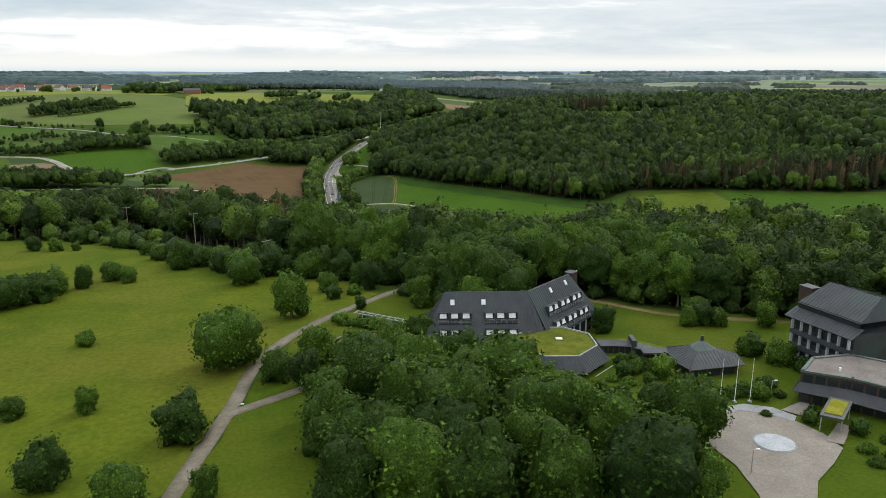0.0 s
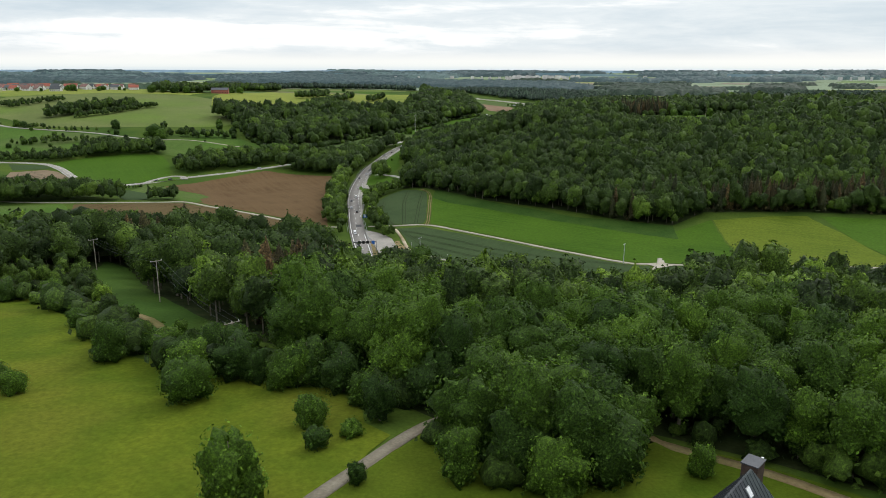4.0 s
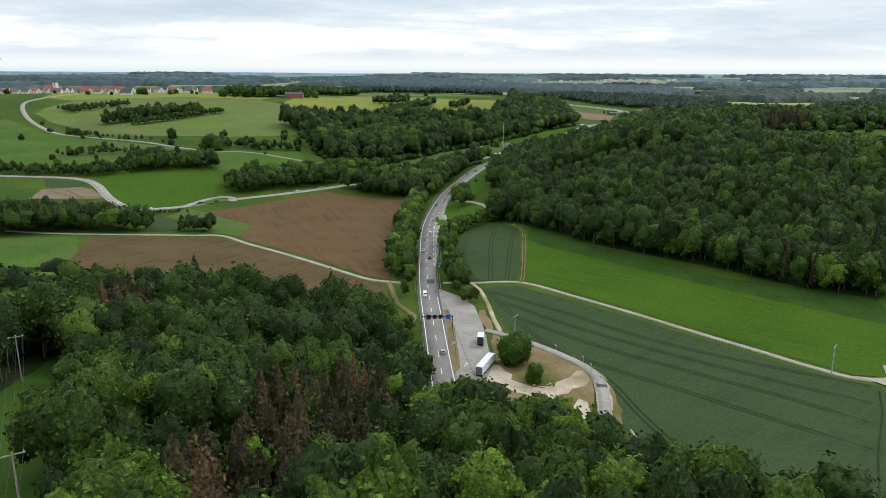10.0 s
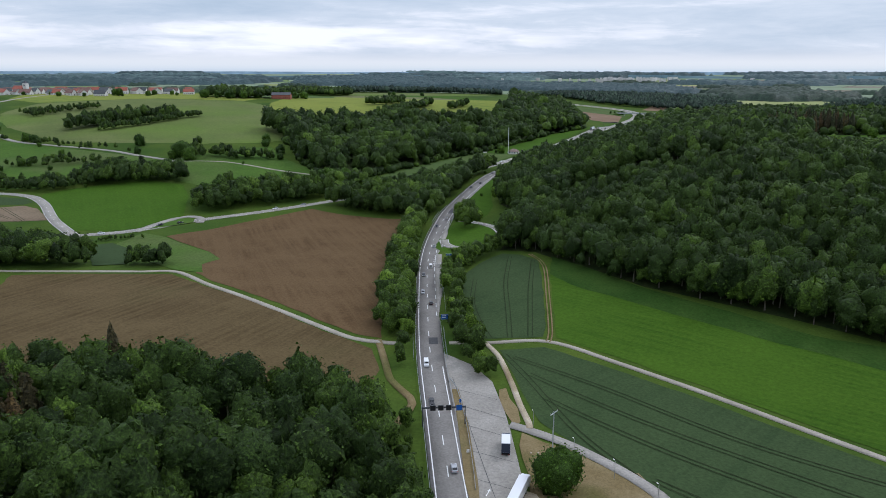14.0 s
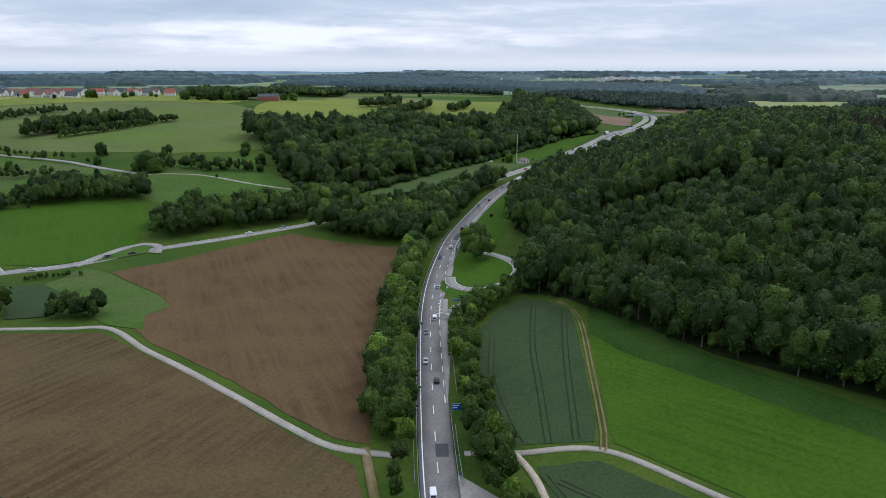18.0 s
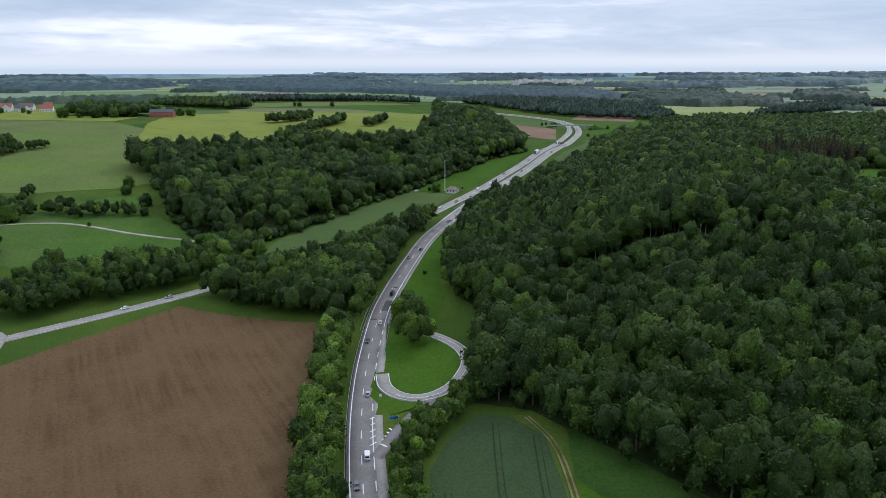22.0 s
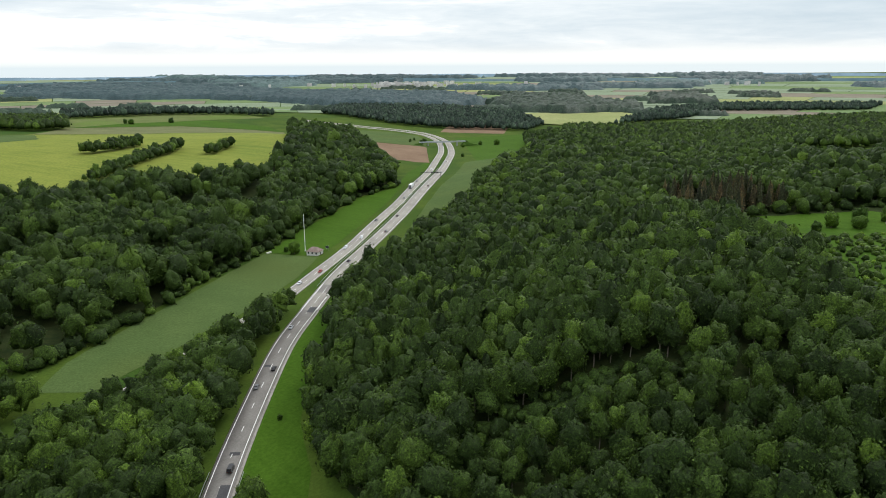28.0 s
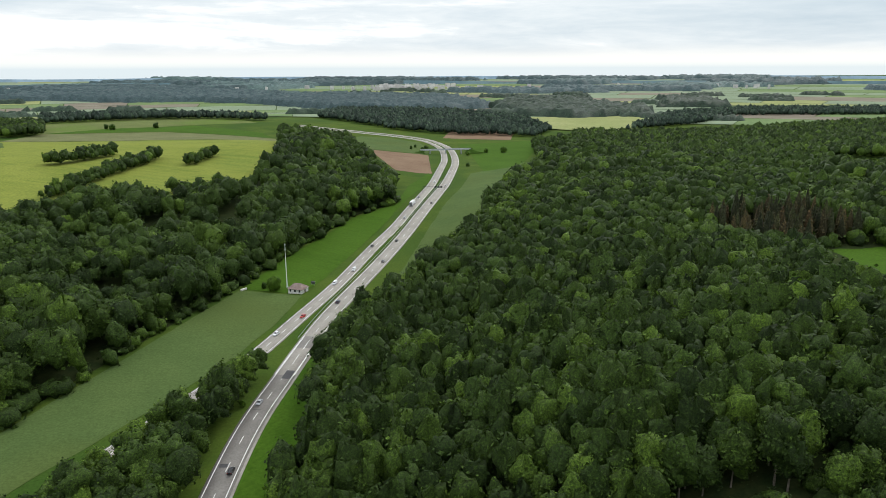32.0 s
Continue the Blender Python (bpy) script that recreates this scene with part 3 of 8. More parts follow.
draped("field_soil", [(-425, 690), (-390, 702), (-372, 712), (-350, 690), (-402, 735), (-415, 739), (-440, 724)], M_SOIL_BROWN, F1, "small pale brown bare field", "ploughed field", 0.3)
draped("field_wheat", [(-280, 620), (-266, 628), (-283, 662), (-303, 672), (-312, 662), (-300, 645)], M_WHEAT, 0.33, "small dark green crop patch", "wheat field", 0.3)
draped("field_grass", [(-300, 700), (-284, 698), (-240, 672), (-226, 656), (-229, 640), (-219, 622), (-236, 624), (-262, 640), (-300, 655)], M_PASTURE, F2, "green grass corner beside the ploughed field", "pasture", 0.5)
draped("field_barley", [(-714, 1062), (-740, 1180), (-640, 1300), (-514, 1330), (-420, 1262), (-424, 1190), (-402, 1150), (-312, 1066), (-340, 1000), (-392, 965), (-470, 950), (-549, 948), (-640, 1000)], M_BARLEY, F1, "broad pale olive barley field on the hillside", "barley field", 1.0)
draped("field_barley", [(-830, 1230), (-1000, 1540), (-700, 1560), (-500, 1520), (-514, 1335), (-640, 1305), (-745, 1185)], M_YELLOW, F1, "yellow-green field before the village", "barley field", 1.0)
draped("field_barley", [(-500, 1520), (-470, 1330), (-424, 1200), (-380, 1120), (-340, 1170), (-300, 1190), (-270, 1240), (-230, 1300), (-165, 1320), (-140, 1350), (-130, 1460), (-128, 1640), (-140, 1720), (-300, 1690), (-480, 1640)], M_YELLOW, F2, "yellow-green mown field on the plateau", "barley field", 1.0)
draped("field_crop", [(-480, 1645), (-300, 1695), (-140, 1725), (-150, 1830), (-320, 1850), (-480, 1780)], M_STRIP_DRY, F2, "greyish brown-green crop strip on the plateau", "crop field", 1.0)
draped("field_grass", [(-480, 1785), (-320, 1855), (-150, 1835), (-180, 1920), (-300, 1990), (-420, 1900)], M_GRASS, F2, "fresh green strip on the plateau", "grass field", 1.0)
draped("field_crop", [(-640, 1440), (-510, 1400), (-440, 1560), (-470, 1630), (-640, 1560)], M_STRIP, 0.33, "dark green crop beside the barn", "crop field", 1.0)
draped("field_barley", [(-480, 1790), (-310, 2010), (-200, 2080), (-260, 2200), (-700, 2150), (-620, 1800)], M_BARLEY, F1, "pale olive field on the far plateau", "barley field", 1.0)
draped("field_barley", [(-1000, 1560), (-700, 1570), (-505, 1535), (-620, 1790), (-720, 2100), (-1100, 2000)], M_PASTURE, F1, "green field beyond the barn", "barley field", 1.0)
draped("field_crop", [(-202, 880), (-198, 905), (-165, 972), (-121, 1077), (-84, 1058), (-96, 1015), (-112, 975), (-140, 930), (-178, 880)], M_STRIP, F1, "grey-green crop strip between wood and road", "crop field", 0.4)
draped("field_grass", [(-120, 1080), (-97, 1150), (-47, 1246), (-8, 1275), (15, 1400), (50, 1500), (54, 1478), (12, 1325), (-22, 1218), (-50, 1145), (-72, 1086), (-84, 1060)], M_GRASS, F2, "bright green grass strip along the highway", "grass field", 0.4)
draped("field_soil", [(-16, 1704), (76, 1690), (54, 1495), (12, 1512)], M_SOIL_RED, F1, "bare reddish field beside the highway", "ploughed field", 0.5)
draped("field_crop", [(-10, 1960), (40, 1950), (88, 1890), (90, 1790), (78, 1700), (-16, 1715), (-60, 1850)], M_STRIP, F1, "grey-green field inside the highway bend", "crop field", 0.5)
draped("field_soil", [(140, 1960), (260, 1930), (320, 2120), (200, 2180)], M_SOIL_RED, F1, "pale reddish field beyond the bridge", "ploughed field", 0.5)
draped("field_grass", [(142, 1700), (150, 1860), (320, 1920), (250, 1740), (180, 1560), (118, 1500)], M_GRASS, F1, "bright green grass field beside the highway", "grass field", 0.5)
draped("field_crop", [(55, 1330), (100, 1490), (178, 1556), (110, 1330), (40, 1180), (5, 1130), (-28, 1075), (10, 1195)], M_STRIP, F1, "rough grey-green slope below the wood", "crop field", 0.6)
draped("field_grass", [(388, 2193), (628, 2206), (700, 2400), (452, 2430)], M_STRIP, F1, "pale green field among the far woods", "grass field", 1.0)
draped("field_grass", [(-330, 985), (-297, 940), (-250, 905), (-228, 880), (-300, 836), (-330, 830), (-372, 840), (-385, 905)], M_PASTURE, F1, "green pasture crossed by a footpath", "pasture", 0.6)
draped("field_barley", [(-700, 720), (-560, 755), (-482, 775), (-420, 800), (-400, 890), (-540, 920), (-600, 935), (-700, 1000), (-900, 900)], M_PASTURE, F1, "green grass slopes below the village road", "pasture", 1.0)
draped("field_barley", [(460, 1270), (530, 1450), (680, 1430), (760, 1250), (560, 1200)], M_YELLOW, F1, "pale yellow field beyond the east wood", "barley field", 1.0)
draped("clearing", [(190, 940), (205, 1000), (280, 990), (300, 940), (270, 880), (170, 795), (140, 815), (165, 870)], M_GRASS, F1, "bright green clearing in the wood", "clearing", 2.0)

draped("verge", [(-107, 765), (-98, 762), (-86, 775), (-84, 800), (-89, 835), (-87, 856), (-78, 900), (-74, 950), (-72, 985), (-84, 945), (-94, 905), (-102, 860), (-109, 810)], M_GRASS, F2, "rough green verge beside the highway", "verge", 0.4)
draped("verge", [(-94, 770), (-88, 782), (-87, 800), (-91, 830), (-93, 850), (-97, 838), (-99, 810), (-99, 780)], M_GRASS, 0.33, "mown green strip beside the wood", "verge", 0.3)
draped("verge", [(-104, 766), (-84, 752), (-74, 738), (-70, 722), (-74, 706), (-84, 690), (-100, 684), (-110, 700), (-111, 740)], M_GRASS, 0.29, "green grass inside the slip road's loop", "verge", 0.3)
rng_far = random.Random(77)
reach = 1430.0
ring = 0
while reach < 3900:
    deep = rng_far.uniform(110, 210)
    a = -64 + rng_far.uniform(0, 4)
    while a < 62:
        wide = rng_far.uniform(3.5, 11.0)
        tone = rng_far.choice((0, 0, 1, 1, 1, 2, 3))
        corners = [((reach + dr) * math.sin(radians(a + da)), 900 + (reach + dr) * math.cos(radians(a + da))) for da, dr in ((0.05, 4), (wide * 0.5, 9), (wide - 0.05, 4), (wide + 0.3, deep - 4), (wide * 0.5, deep + 5), (0.35, deep - 4))]
        if not (a < -30 and reach < 1650):
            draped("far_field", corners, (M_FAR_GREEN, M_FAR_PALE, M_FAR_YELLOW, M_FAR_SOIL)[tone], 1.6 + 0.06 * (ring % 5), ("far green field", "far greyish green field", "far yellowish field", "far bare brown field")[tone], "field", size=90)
        a += wide
        ring += 1
    reach += deep

# forest floors: the shade under the crowns is put into their dark colour
WOOD_NEAR = [(-250, 300), (-165, 306), (-112, 272), (-92, 244), (-60, 232), (-30, 226), (-12, 208), (0, 184), (14, 186), (26, 204), (44, 193), (62, 180), (90, 172), (140, 168), (420, 160), (420, 352), (200, 346), (90, 330), (50, 322), (20, 334), (-4, 358), (-26, 380), (-46, 396), (-62, 416), (-74, 446), (-90, 484), (-120, 486), (-190, 476), (-240, 462), (-290, 430), (-380, 400), (-380, 300)]
CORRIDOR_CLEAR = [(-178, 398), (-160, 386), (-120, 322), (-86, 280), (-60, 256), (-50, 250), (-54, 236), (-70, 241), (-90, 255), (-114, 285), (-142, 322), (-166, 362)]
WOOD_EAST = [(-70, 690), (-50, 680), (-38, 664), (-24, 648), (3, 618), (35, 597), (62, 580), (93, 558), (122, 545), (150, 572), (214, 570), (300, 556), (430, 545), (620, 560), (800, 800), (860, 1200), (760, 1240), (560, 1190), (440, 1265), (330, 1310), (320, 1560), (330, 1800), (262, 1790), (198, 1525), (110, 1318), (36, 1140), (0, 1088), (-30, 1032), (-55, 994), (-74, 950), (-72, 905), (-84, 850), (-80, 800), (-66, 770), (-64, 730)]
WOOD_WEST = [(-205, 905), (-168, 976), (-124, 1082), (-99, 1154), (-49, 1250), (-12, 1278), (-4, 1350), (-2, 1480), (-20, 1560), (-40, 1700), (-90, 1860), (-125, 1880), (-128, 1600), (-130, 1460), (-140, 1345), (-165, 1318), (-203, 1322), (-232, 1300), (-272, 1235), (-300, 1188), (-335, 1165), (-350, 1130), (-364, 1100), (-376, 1075), (-318, 1010), (-280, 940), (-255, 905), (-235, 890)]
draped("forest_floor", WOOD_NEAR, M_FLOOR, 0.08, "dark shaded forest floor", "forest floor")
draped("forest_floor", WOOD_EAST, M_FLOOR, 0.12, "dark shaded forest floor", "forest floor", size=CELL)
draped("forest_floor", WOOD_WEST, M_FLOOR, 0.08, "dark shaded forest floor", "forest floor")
draped("power_line_clearing", CORRIDOR_CLEAR, M_GROUND, 0.3, "grassy clearing cut through the wood for a power line", "clearing", 0.8)

# ---- roads ----
road("road_main", MAIN_ROAD, -5.0, 5.0, M_ASPHALT, "worn grey asphalt highway")
road("road_east", EAST_WAY, -5.2, 5.2, M_ASPHALT_PALE, "pale asphalt carriageway")
road("road_west", WEST_WAY, -4.6, 4.6, M_ASPHALT_PALE, "pale asphalt carriageway", 0.40)
road("road_side", SIDE_ROAD, -3.8, 3.8, M_ASPHALT_PALE, "pale asphalt country road", 0.38)
road("road_junction", JUNCTION_ROAD, -3.6, 3.6, M_ASPHALT_PALE, "pale asphalt country road", 0.36)
road("road_village", VILLAGE_ROAD, -2.8, 2.8, M_ASPHALT_PALE, "pale narrow road to the village", 0.36)
road("road_slip", SLIP_LOOP, -2.8, 2.8, M_ASPHALT_PALE, "curved pale asphalt slip road", 0.52)

TRACK_WEST = spline([(-420, 590), (-340, 594), (-288, 605), (-250, 615), (-232, 619.5), (-205, 600.5), (-182, 586.5), (-154, 568.5), (-130, 553), (-115, 545.5), (-96, 545)])
TRACK_EAST = spline([(-78, 549), (-64, 551.5), (-40, 557.5), (-14, 541), (13, 520.5), (35, 501), (55, 482), (72, 463), (80, 455.5), (91, 452), (120, 446), (158, 444), (230, 432), (420, 420)])
TRACK_SPUR = spline([(-40, 557), (-39, 566), (-41, 610), (-44, 655), (-52, 676)])
TRACK_CROSS = spline([(96, 469), (93.5, 460), (91, 452), (86, 439), (83, 429)])
FOOTPATH = spline([(-215, 870), (-240, 892), (-290, 898), (-340, 905), (-380, 890)])
for line, half, mat, label in ((TRACK_WEST, 1.35, M_TRACK, "pale concrete farm track"), (TRACK_EAST, 1.2, M_TRACK, "pale concrete farm track"), (TRACK_CROSS, 1.2, M_TRACK, "pale concrete farm track"), (FOOTPATH, 1.5, M_TRACK, "narrow pale footpath")):
    road("farm_track", line, -half, half, mat, label, 0.34, "track", skirt=0.4)
for side in (-0.75, 0.75):
    road("farm_track", TRACK_SPUR, side - 0.32, side + 0.32, M_DRY, "pale trodden wheel rut of a field track", 0.34, "track", skirt=0.3)
HOUSE_PATH = spline([(-38, 60), (-38, 88), (-38, 103), (-38, 118), (-39, 138), (-37, 152), (-31, 170), (-22, 188), (-13, 204), (-2, 214)])
PATH_BRANCH = spline([(-38, 114), (-32, 120), (-26, 126), (-18, 132)])
WOOD_PATH = spline([(24, 208), (28, 199), (43, 188), (60, 174), (90, 166), (130, 158)])
road("gravel_path", HOUSE_PATH, -1.35, 1.35, M_PATH, "brownish gravel park path", 0.3, "path", skirt=0.3)
road("gravel_path", PATH_BRANCH, -1.2, 1.2, M_PATH, "brownish gravel park path", 0.32, "path", skirt=0.3)
road("gravel_path", spline([(-25, 154), (-22, 157), (-18, 158), (-12, 154), (-10, 149)]), -1.0, 1.0, M_PATH, "brownish gravel loop path in the garden", 0.33, "path", skirt=0.3)
road("farm_track", spline([(-120, 284), (-110, 281), (-97, 272), (-90, 264)]), -1.2, 1.2, M_DRY, "trodden track in the power line clearing", 0.5, "track", skirt=0.3)
road("gravel_path", WOOD_PATH, -1.2, 1.2, M_DRY, "trodden earth path along the wood", 0.3, "path", skirt=0.3)

# ---- trees: foliage as many small sprays set over lobed crowns ----
def ball(rng, rx, ry, rz, cz, rings=5, sides=8, rough=0.18):
    """A lumpy closed core."""
    v, q = [], []
    for i in range(rings + 1):
        th = math.pi * i / rings
        for k in range(sides):
            ph = 2 * math.pi * k / sides
            s = 1 + rng.uniform(-rough, rough)
            v.append((rx * s * math.sin(th) * math.cos(ph), ry * s * math.sin(th) * math.sin(ph), cz + rz * s * math.cos(th)))
    for i in range(rings):
        for k in range(sides):
            a, b = i * sides + k, i * sides + (k + 1) % sides
            q.append((a, a + sides, b + sides, b))
    return np.array(v), np.array(q)


def sprays(rng, centres, normals, size):
    """A kite-shaped spray of leaves at each centre, facing about along its normal."""
    n = len(centres)
    nrm = normals + rng.normal(0, 0.42, (n, 3))
    nrm /= np.linalg.norm(nrm, axis=1)[:, None] + 1e-9
    ref = rng.normal(0, 1, (n, 3))
    u = np.cross(nrm, ref)
    u /= np.linalg.norm(u, axis=1)[:, None] + 1e-9
    w = np.cross(nrm, u)
    s = size * rng.uniform(0.65, 1.35, (n, 1))
    droop = nrm * s * rng.uniform(-0.25, 0.1, (n, 1))
    corners = [centres + u * s * rng.uniform(0.45, 0.8, (n, 1)) + droop, centres + w * s * rng.uniform(0.3, 0.6, (n, 1)), centres - u * s * rng.uniform(0.45, 0.8, (n, 1)) + droop, centres - w * s * rng.uniform(0.3, 0.6, (n, 1))]
    v = np.stack(corners, 1).reshape(-1, 3)
    return v, np.arange(4 * n).reshape(n, 4)


def broad_crown(seed, height, radius, foot, lobes, rings, sides, leaves, leaf_size, small=0.0):
    """A broadleaf crown from foot to height metres: a body swelling into rounded lobes, set over with sprays of leaves that lie along each lobe."""
    rng = np.random.default_rng(seed)
    cz, rz = foot + (height - foot) * 0.47, (height - foot) * 0.5
    k = np.arange(lobes)
    up = 1 - 1.72 * (k + 0.5) / lobes
    a = k * 2.39996 + rng.uniform(-0.5, 0.5, lobes)
    flat = np.where(up > 0, np.sqrt(np.maximum(0, 1 - np.abs(up) ** 2.4)), 1 - 0.34 * up * up)
    c = np.column_stack([radius * 0.70 * flat * np.cos(a), radius * 0.70 * flat * np.sin(a), rz * 0.74 * up]) * rng.uniform(0.68, 1.16, (lobes, 1))
    lr = radius * rng.uniform(0.23, 0.45, lobes) * (1.0 if lobes > 12 else 1.2)

    def reach(d):
        """How far the crown goes from its heart along each direction, and the lobe met there."""
        dc = d @ c.T
        inner = dc**2 - (c**2).sum(1)[None, :] + (lr**2)[None, :]
        far = np.where(inner > 0, dc + np.sqrt(np.maximum(inner, 0)), 0)
        which = far.argmax(1)
        return np.maximum(far.max(1), radius * 0.5), which

    th, ph = np.meshgrid(np.linspace(0.05, math.pi - 0.05, rings + 1), np.arange(sides) * 2 * math.pi / sides, indexing="ij")
    ph = ph + (np.arange(rings + 1) % 2)[:, None] * math.pi / sides
    d = np.column_stack([(np.sin(th) * np.cos(ph)).ravel(), (np.sin(th) * np.sin(ph)).ravel(), np.cos(th).ravel()])
    body = d * (reach(d)[0] * rng.uniform(0.79 if rings > 8 else 0.86, 0.99, len(d)))[:, None]
    i, j = np.meshgrid(np.arange(rings), np.arange(sides), indexing="ij")
    e, f = (i * sides + j).ravel(), (i * sides + (j + 1) % sides).ravel()
    parts, faces, count = [body], [np.column_stack([e, e + sides, f + sides, f])], len(body)
    for number, size in ((leaves, leaf_size), (leaves if small else 0, small)):
        if not number:
            continue
        k = np.arange(number)
        z = 1 - 1.70 * (k + 0.5) / number
        a = k * 2.39996 + rng.uniform(0, 6.28)
        flat = np.sqrt(1 - z * z)
        d = np.column_stack([flat * np.cos(a), flat * np.sin(a), z]) + rng.normal(0, 0.10, (number, 3))
        d /= np.linalg.norm(d, axis=1)[:, None]
        far, which = reach(d)
        p = d * (far * rng.uniform(0.90, 1.09, number))[:, None]
        lie = p - c[which]
        lie /= np.linalg.norm(lie, axis=1)[:, None] + 1e-6
        v, q = sprays(rng, p, lie + np.array([0, 0, 0.25]), size)
        parts.append(v)
        faces.append(q + count)
        count += len(v)
    v, q = np.vstack(parts), np.vstack(faces)
    v[:, 2] = np.maximum(v[:, 2] + cz, foot * 0.6)
    return v, q


def spruce_crown(seed, height, radius, tiers, per_tier, size):
    """A spruce: tiers of drooping boughs round a spire."""
    rng = np.random.default_rng(seed)
    parts, faces, count = [], [], 0
    v, q = ball(random.Random(seed), radius * 0.45, radius * 0.45, height * 0.46, height * 0.5, 6, 6)
    k = 1 - np.clip((v[:, 2] - height * 0.04) / height, 0, 1)
    v[:, :2] *= (0.35 + 1.1 * k)[:, None]
    parts.append(v), faces.append(q)
    count = len(v)
    for i in range(tiers):
        u = (i + 0.5) / tiers
        z = height * (0.12 + 0.86 * u)
        r = radius * (1 - u) ** 0.75 + 0.15
        a = rng.uniform(0, 2 * math.pi, per_tier)
        rr = r * rng.uniform(0.45, 1.0, per_tier)
        c = np.column_stack([rr * np.cos(a), rr * np.sin(a), z - rr * 0.45 + rng.uniform(-0.3, 0.3, per_tier)])
        d = np.column_stack([np.cos(a) * 0.75, np.sin(a) * 0.75, np.full(per_tier, 0.8)])
        vv, qq = sprays(rng, c, d, size * (0.6 + 0.6 * (1 - u)))
        parts.append(vv), faces.append(qq + count)
        count += len(vv)
    return np.vstack(parts), np.vstack(faces)


def trunk_bm(height, radius, seed, limbs=4, foot=0.3):
    """A tapered trunk with a few limbs reaching into the crown."""
    r = random.Random(seed)
    bm = tube([(0, 0, -0.4), (r.uniform(-0.1, 0.1), r.uniform(-0.1, 0.1), height * 0.35), (r.uniform(-0.3, 0.3), r.uniform(-0.3, 0.3), height * 0.85)], [radius * 1.25, radius * 0.85, radius * 0.25], 7)
    for k in range(limbs):
        a = 2 * math.pi * k / limbs + r.uniform(-0.4, 0.4)
        z = height * r.uniform(foot, 0.6)
        reach = height * r.uniform(0.14, 0.22)
        lb = tube([(0, 0, z), (math.cos(a) * reach * 0.6, math.sin(a) * reach * 0.6, z + reach * 0.5), (math.cos(a) * reach, math.sin(a) * reach, z + reach * 1.1)], [radius * 0.4, radius * 0.25, radius * 0.08], 5)
        me = bpy.data.meshes.new("limb")
        lb.to_mesh(me)
        lb.free()
        bm.from_mesh(me)
        bpy.data.meshes.remove(me)
    return bm


FINE = [broad_crown(11 + i, h, r, f, lobes, 13, 20, 560, 0.66, 0.44) for i, (h, r, f, lobes) in enumerate([(20, 6.0, 2.0, 30), (22, 6.4, 2.5, 34), (18, 5.8, 1.5, 28), (21, 5.4, 2.0, 30), (19, 6.6, 2.0, 34)])]
MEDIUM = [broad_crown(31 + i, h, r, f, lobes, 8, 12, 150, 1.0, 0.62) for i, (h, r, f, lobes) in enumerate([(20, 6.0, 2.5, 20), (21.5, 6.4, 3.0, 22), (18.5, 5.8, 2.0, 19), (20, 5.5, 2.0, 20), (19, 6.6, 2.0, 22), (22.5, 6.0, 3.0, 20)])]
CLOSE = [broad_crown(231 + i, h, r, f, lobes, 10, 15, 230, 0.86, 0.56) for i, (h, r, f, lobes) in enumerate([(20, 5.6, 2.5, 26), (21.5, 6.0, 3.0, 28), (18.5, 5.4, 2.0, 24), (20, 5.1, 2.0, 26), (19, 6.1, 2.0, 28), (22.5, 5.6, 3.0, 26)])]
COARSE = [broad_crown(51 + i, h, r, f, lobes, 7, 11, 96, 1.15) for i, (h, r, f, lobes) in enumerate([(19, 5.8, 2.5, 16), (21, 6.3, 3.0, 18), (18, 5.7, 2.0, 16), (20, 5.4, 2.0, 16)])]
ROUGH = [broad_crown(71 + i, h, r, f, lobes, 5, 8, 24, 1.7) for i, (h, r, f, lobes) in enumerate([(18, 6.2, 1.0, 12), (20, 6.6, 1.5, 13), (17, 6.0, 1.0, 11), (19, 5.7, 1.0, 12)])]
LOW = [broad_crown(171 + i, 12, r, -2.0, 26, 12, 18, 420, 0.56, 0.36) for i, r in enumerate((5.2, 5.8, 4.6, 5.4))]
SPRUCE_MEDIUM = [spruce_crown(91 + i, h, r, 15, 17, 1.05) for i, (h, r) in enumerate([(18, 4.9), (20.5, 5.2), (16.5, 5.0), (19, 4.4)])]
SPRUCE_COARSE = [spruce_crown(95 + i, h, r, 10, 7, 1.6) for i, (h, r) in enumerate([(20, 4.8), (22, 5.0), (18, 4.6)])]
BUSH_MEDIUM = [broad_crown(101 + i, h, r, -0.5, 14, 8, 11, 110, 0.5, 0.3) for i, (h, r) in enumerate([(3.2, 2.2), (4.2, 2.6), (2.6, 2.4)])]
BUSH_COARSE = [broad_crown(111 + i, h, r, -0.6, 9, 4, 7, 18, 0.9) for i, (h, r) in enumerate([(4.0, 2.8), (5.2, 3.0), (3.4, 3.0)])]


def wood_stuff(name, spots, models, mat, label, category, lo, hi, seed):
    """Many trees that nobody would count, joined into one object. Spots: x, y, ground height, size."""
    if not len(spots):
        return
    rng = np.random.default_rng(seed)
    vs, qs, ts, count = [], [], [], 0
    for x, y, z, size in spots:
        v, q = models[rng.integers(len(models))]
        a = rng.uniform(0, 2 * math.pi)
        s = size * np.array([rng.uniform(0.9, 1.12), rng.uniform(0.9, 1.12), rng.uniform(0.9, 1.1)])
        c, n = math.cos(a), math.sin(a)
        w = v * s
        vs.append(np.column_stack([w[:, 0] * c - w[:, 1] * n + x, w[:, 0] * n + w[:, 1] * c + y, w[:, 2] + z - 0.3]).astype(np.float32))
        qs.append(q + count)
        ts.append(np.full(len(v), lo + (hi - lo) * rng.uniform() ** 2.2, np.float32))
        count += len(v)
    ob = new(name, raw(name, np.vstack(vs), np.vstack(qs), mat=mat, tint=np.concatenate(ts), smooth=True))
    tagged(ob, label, category, kind="stuff")


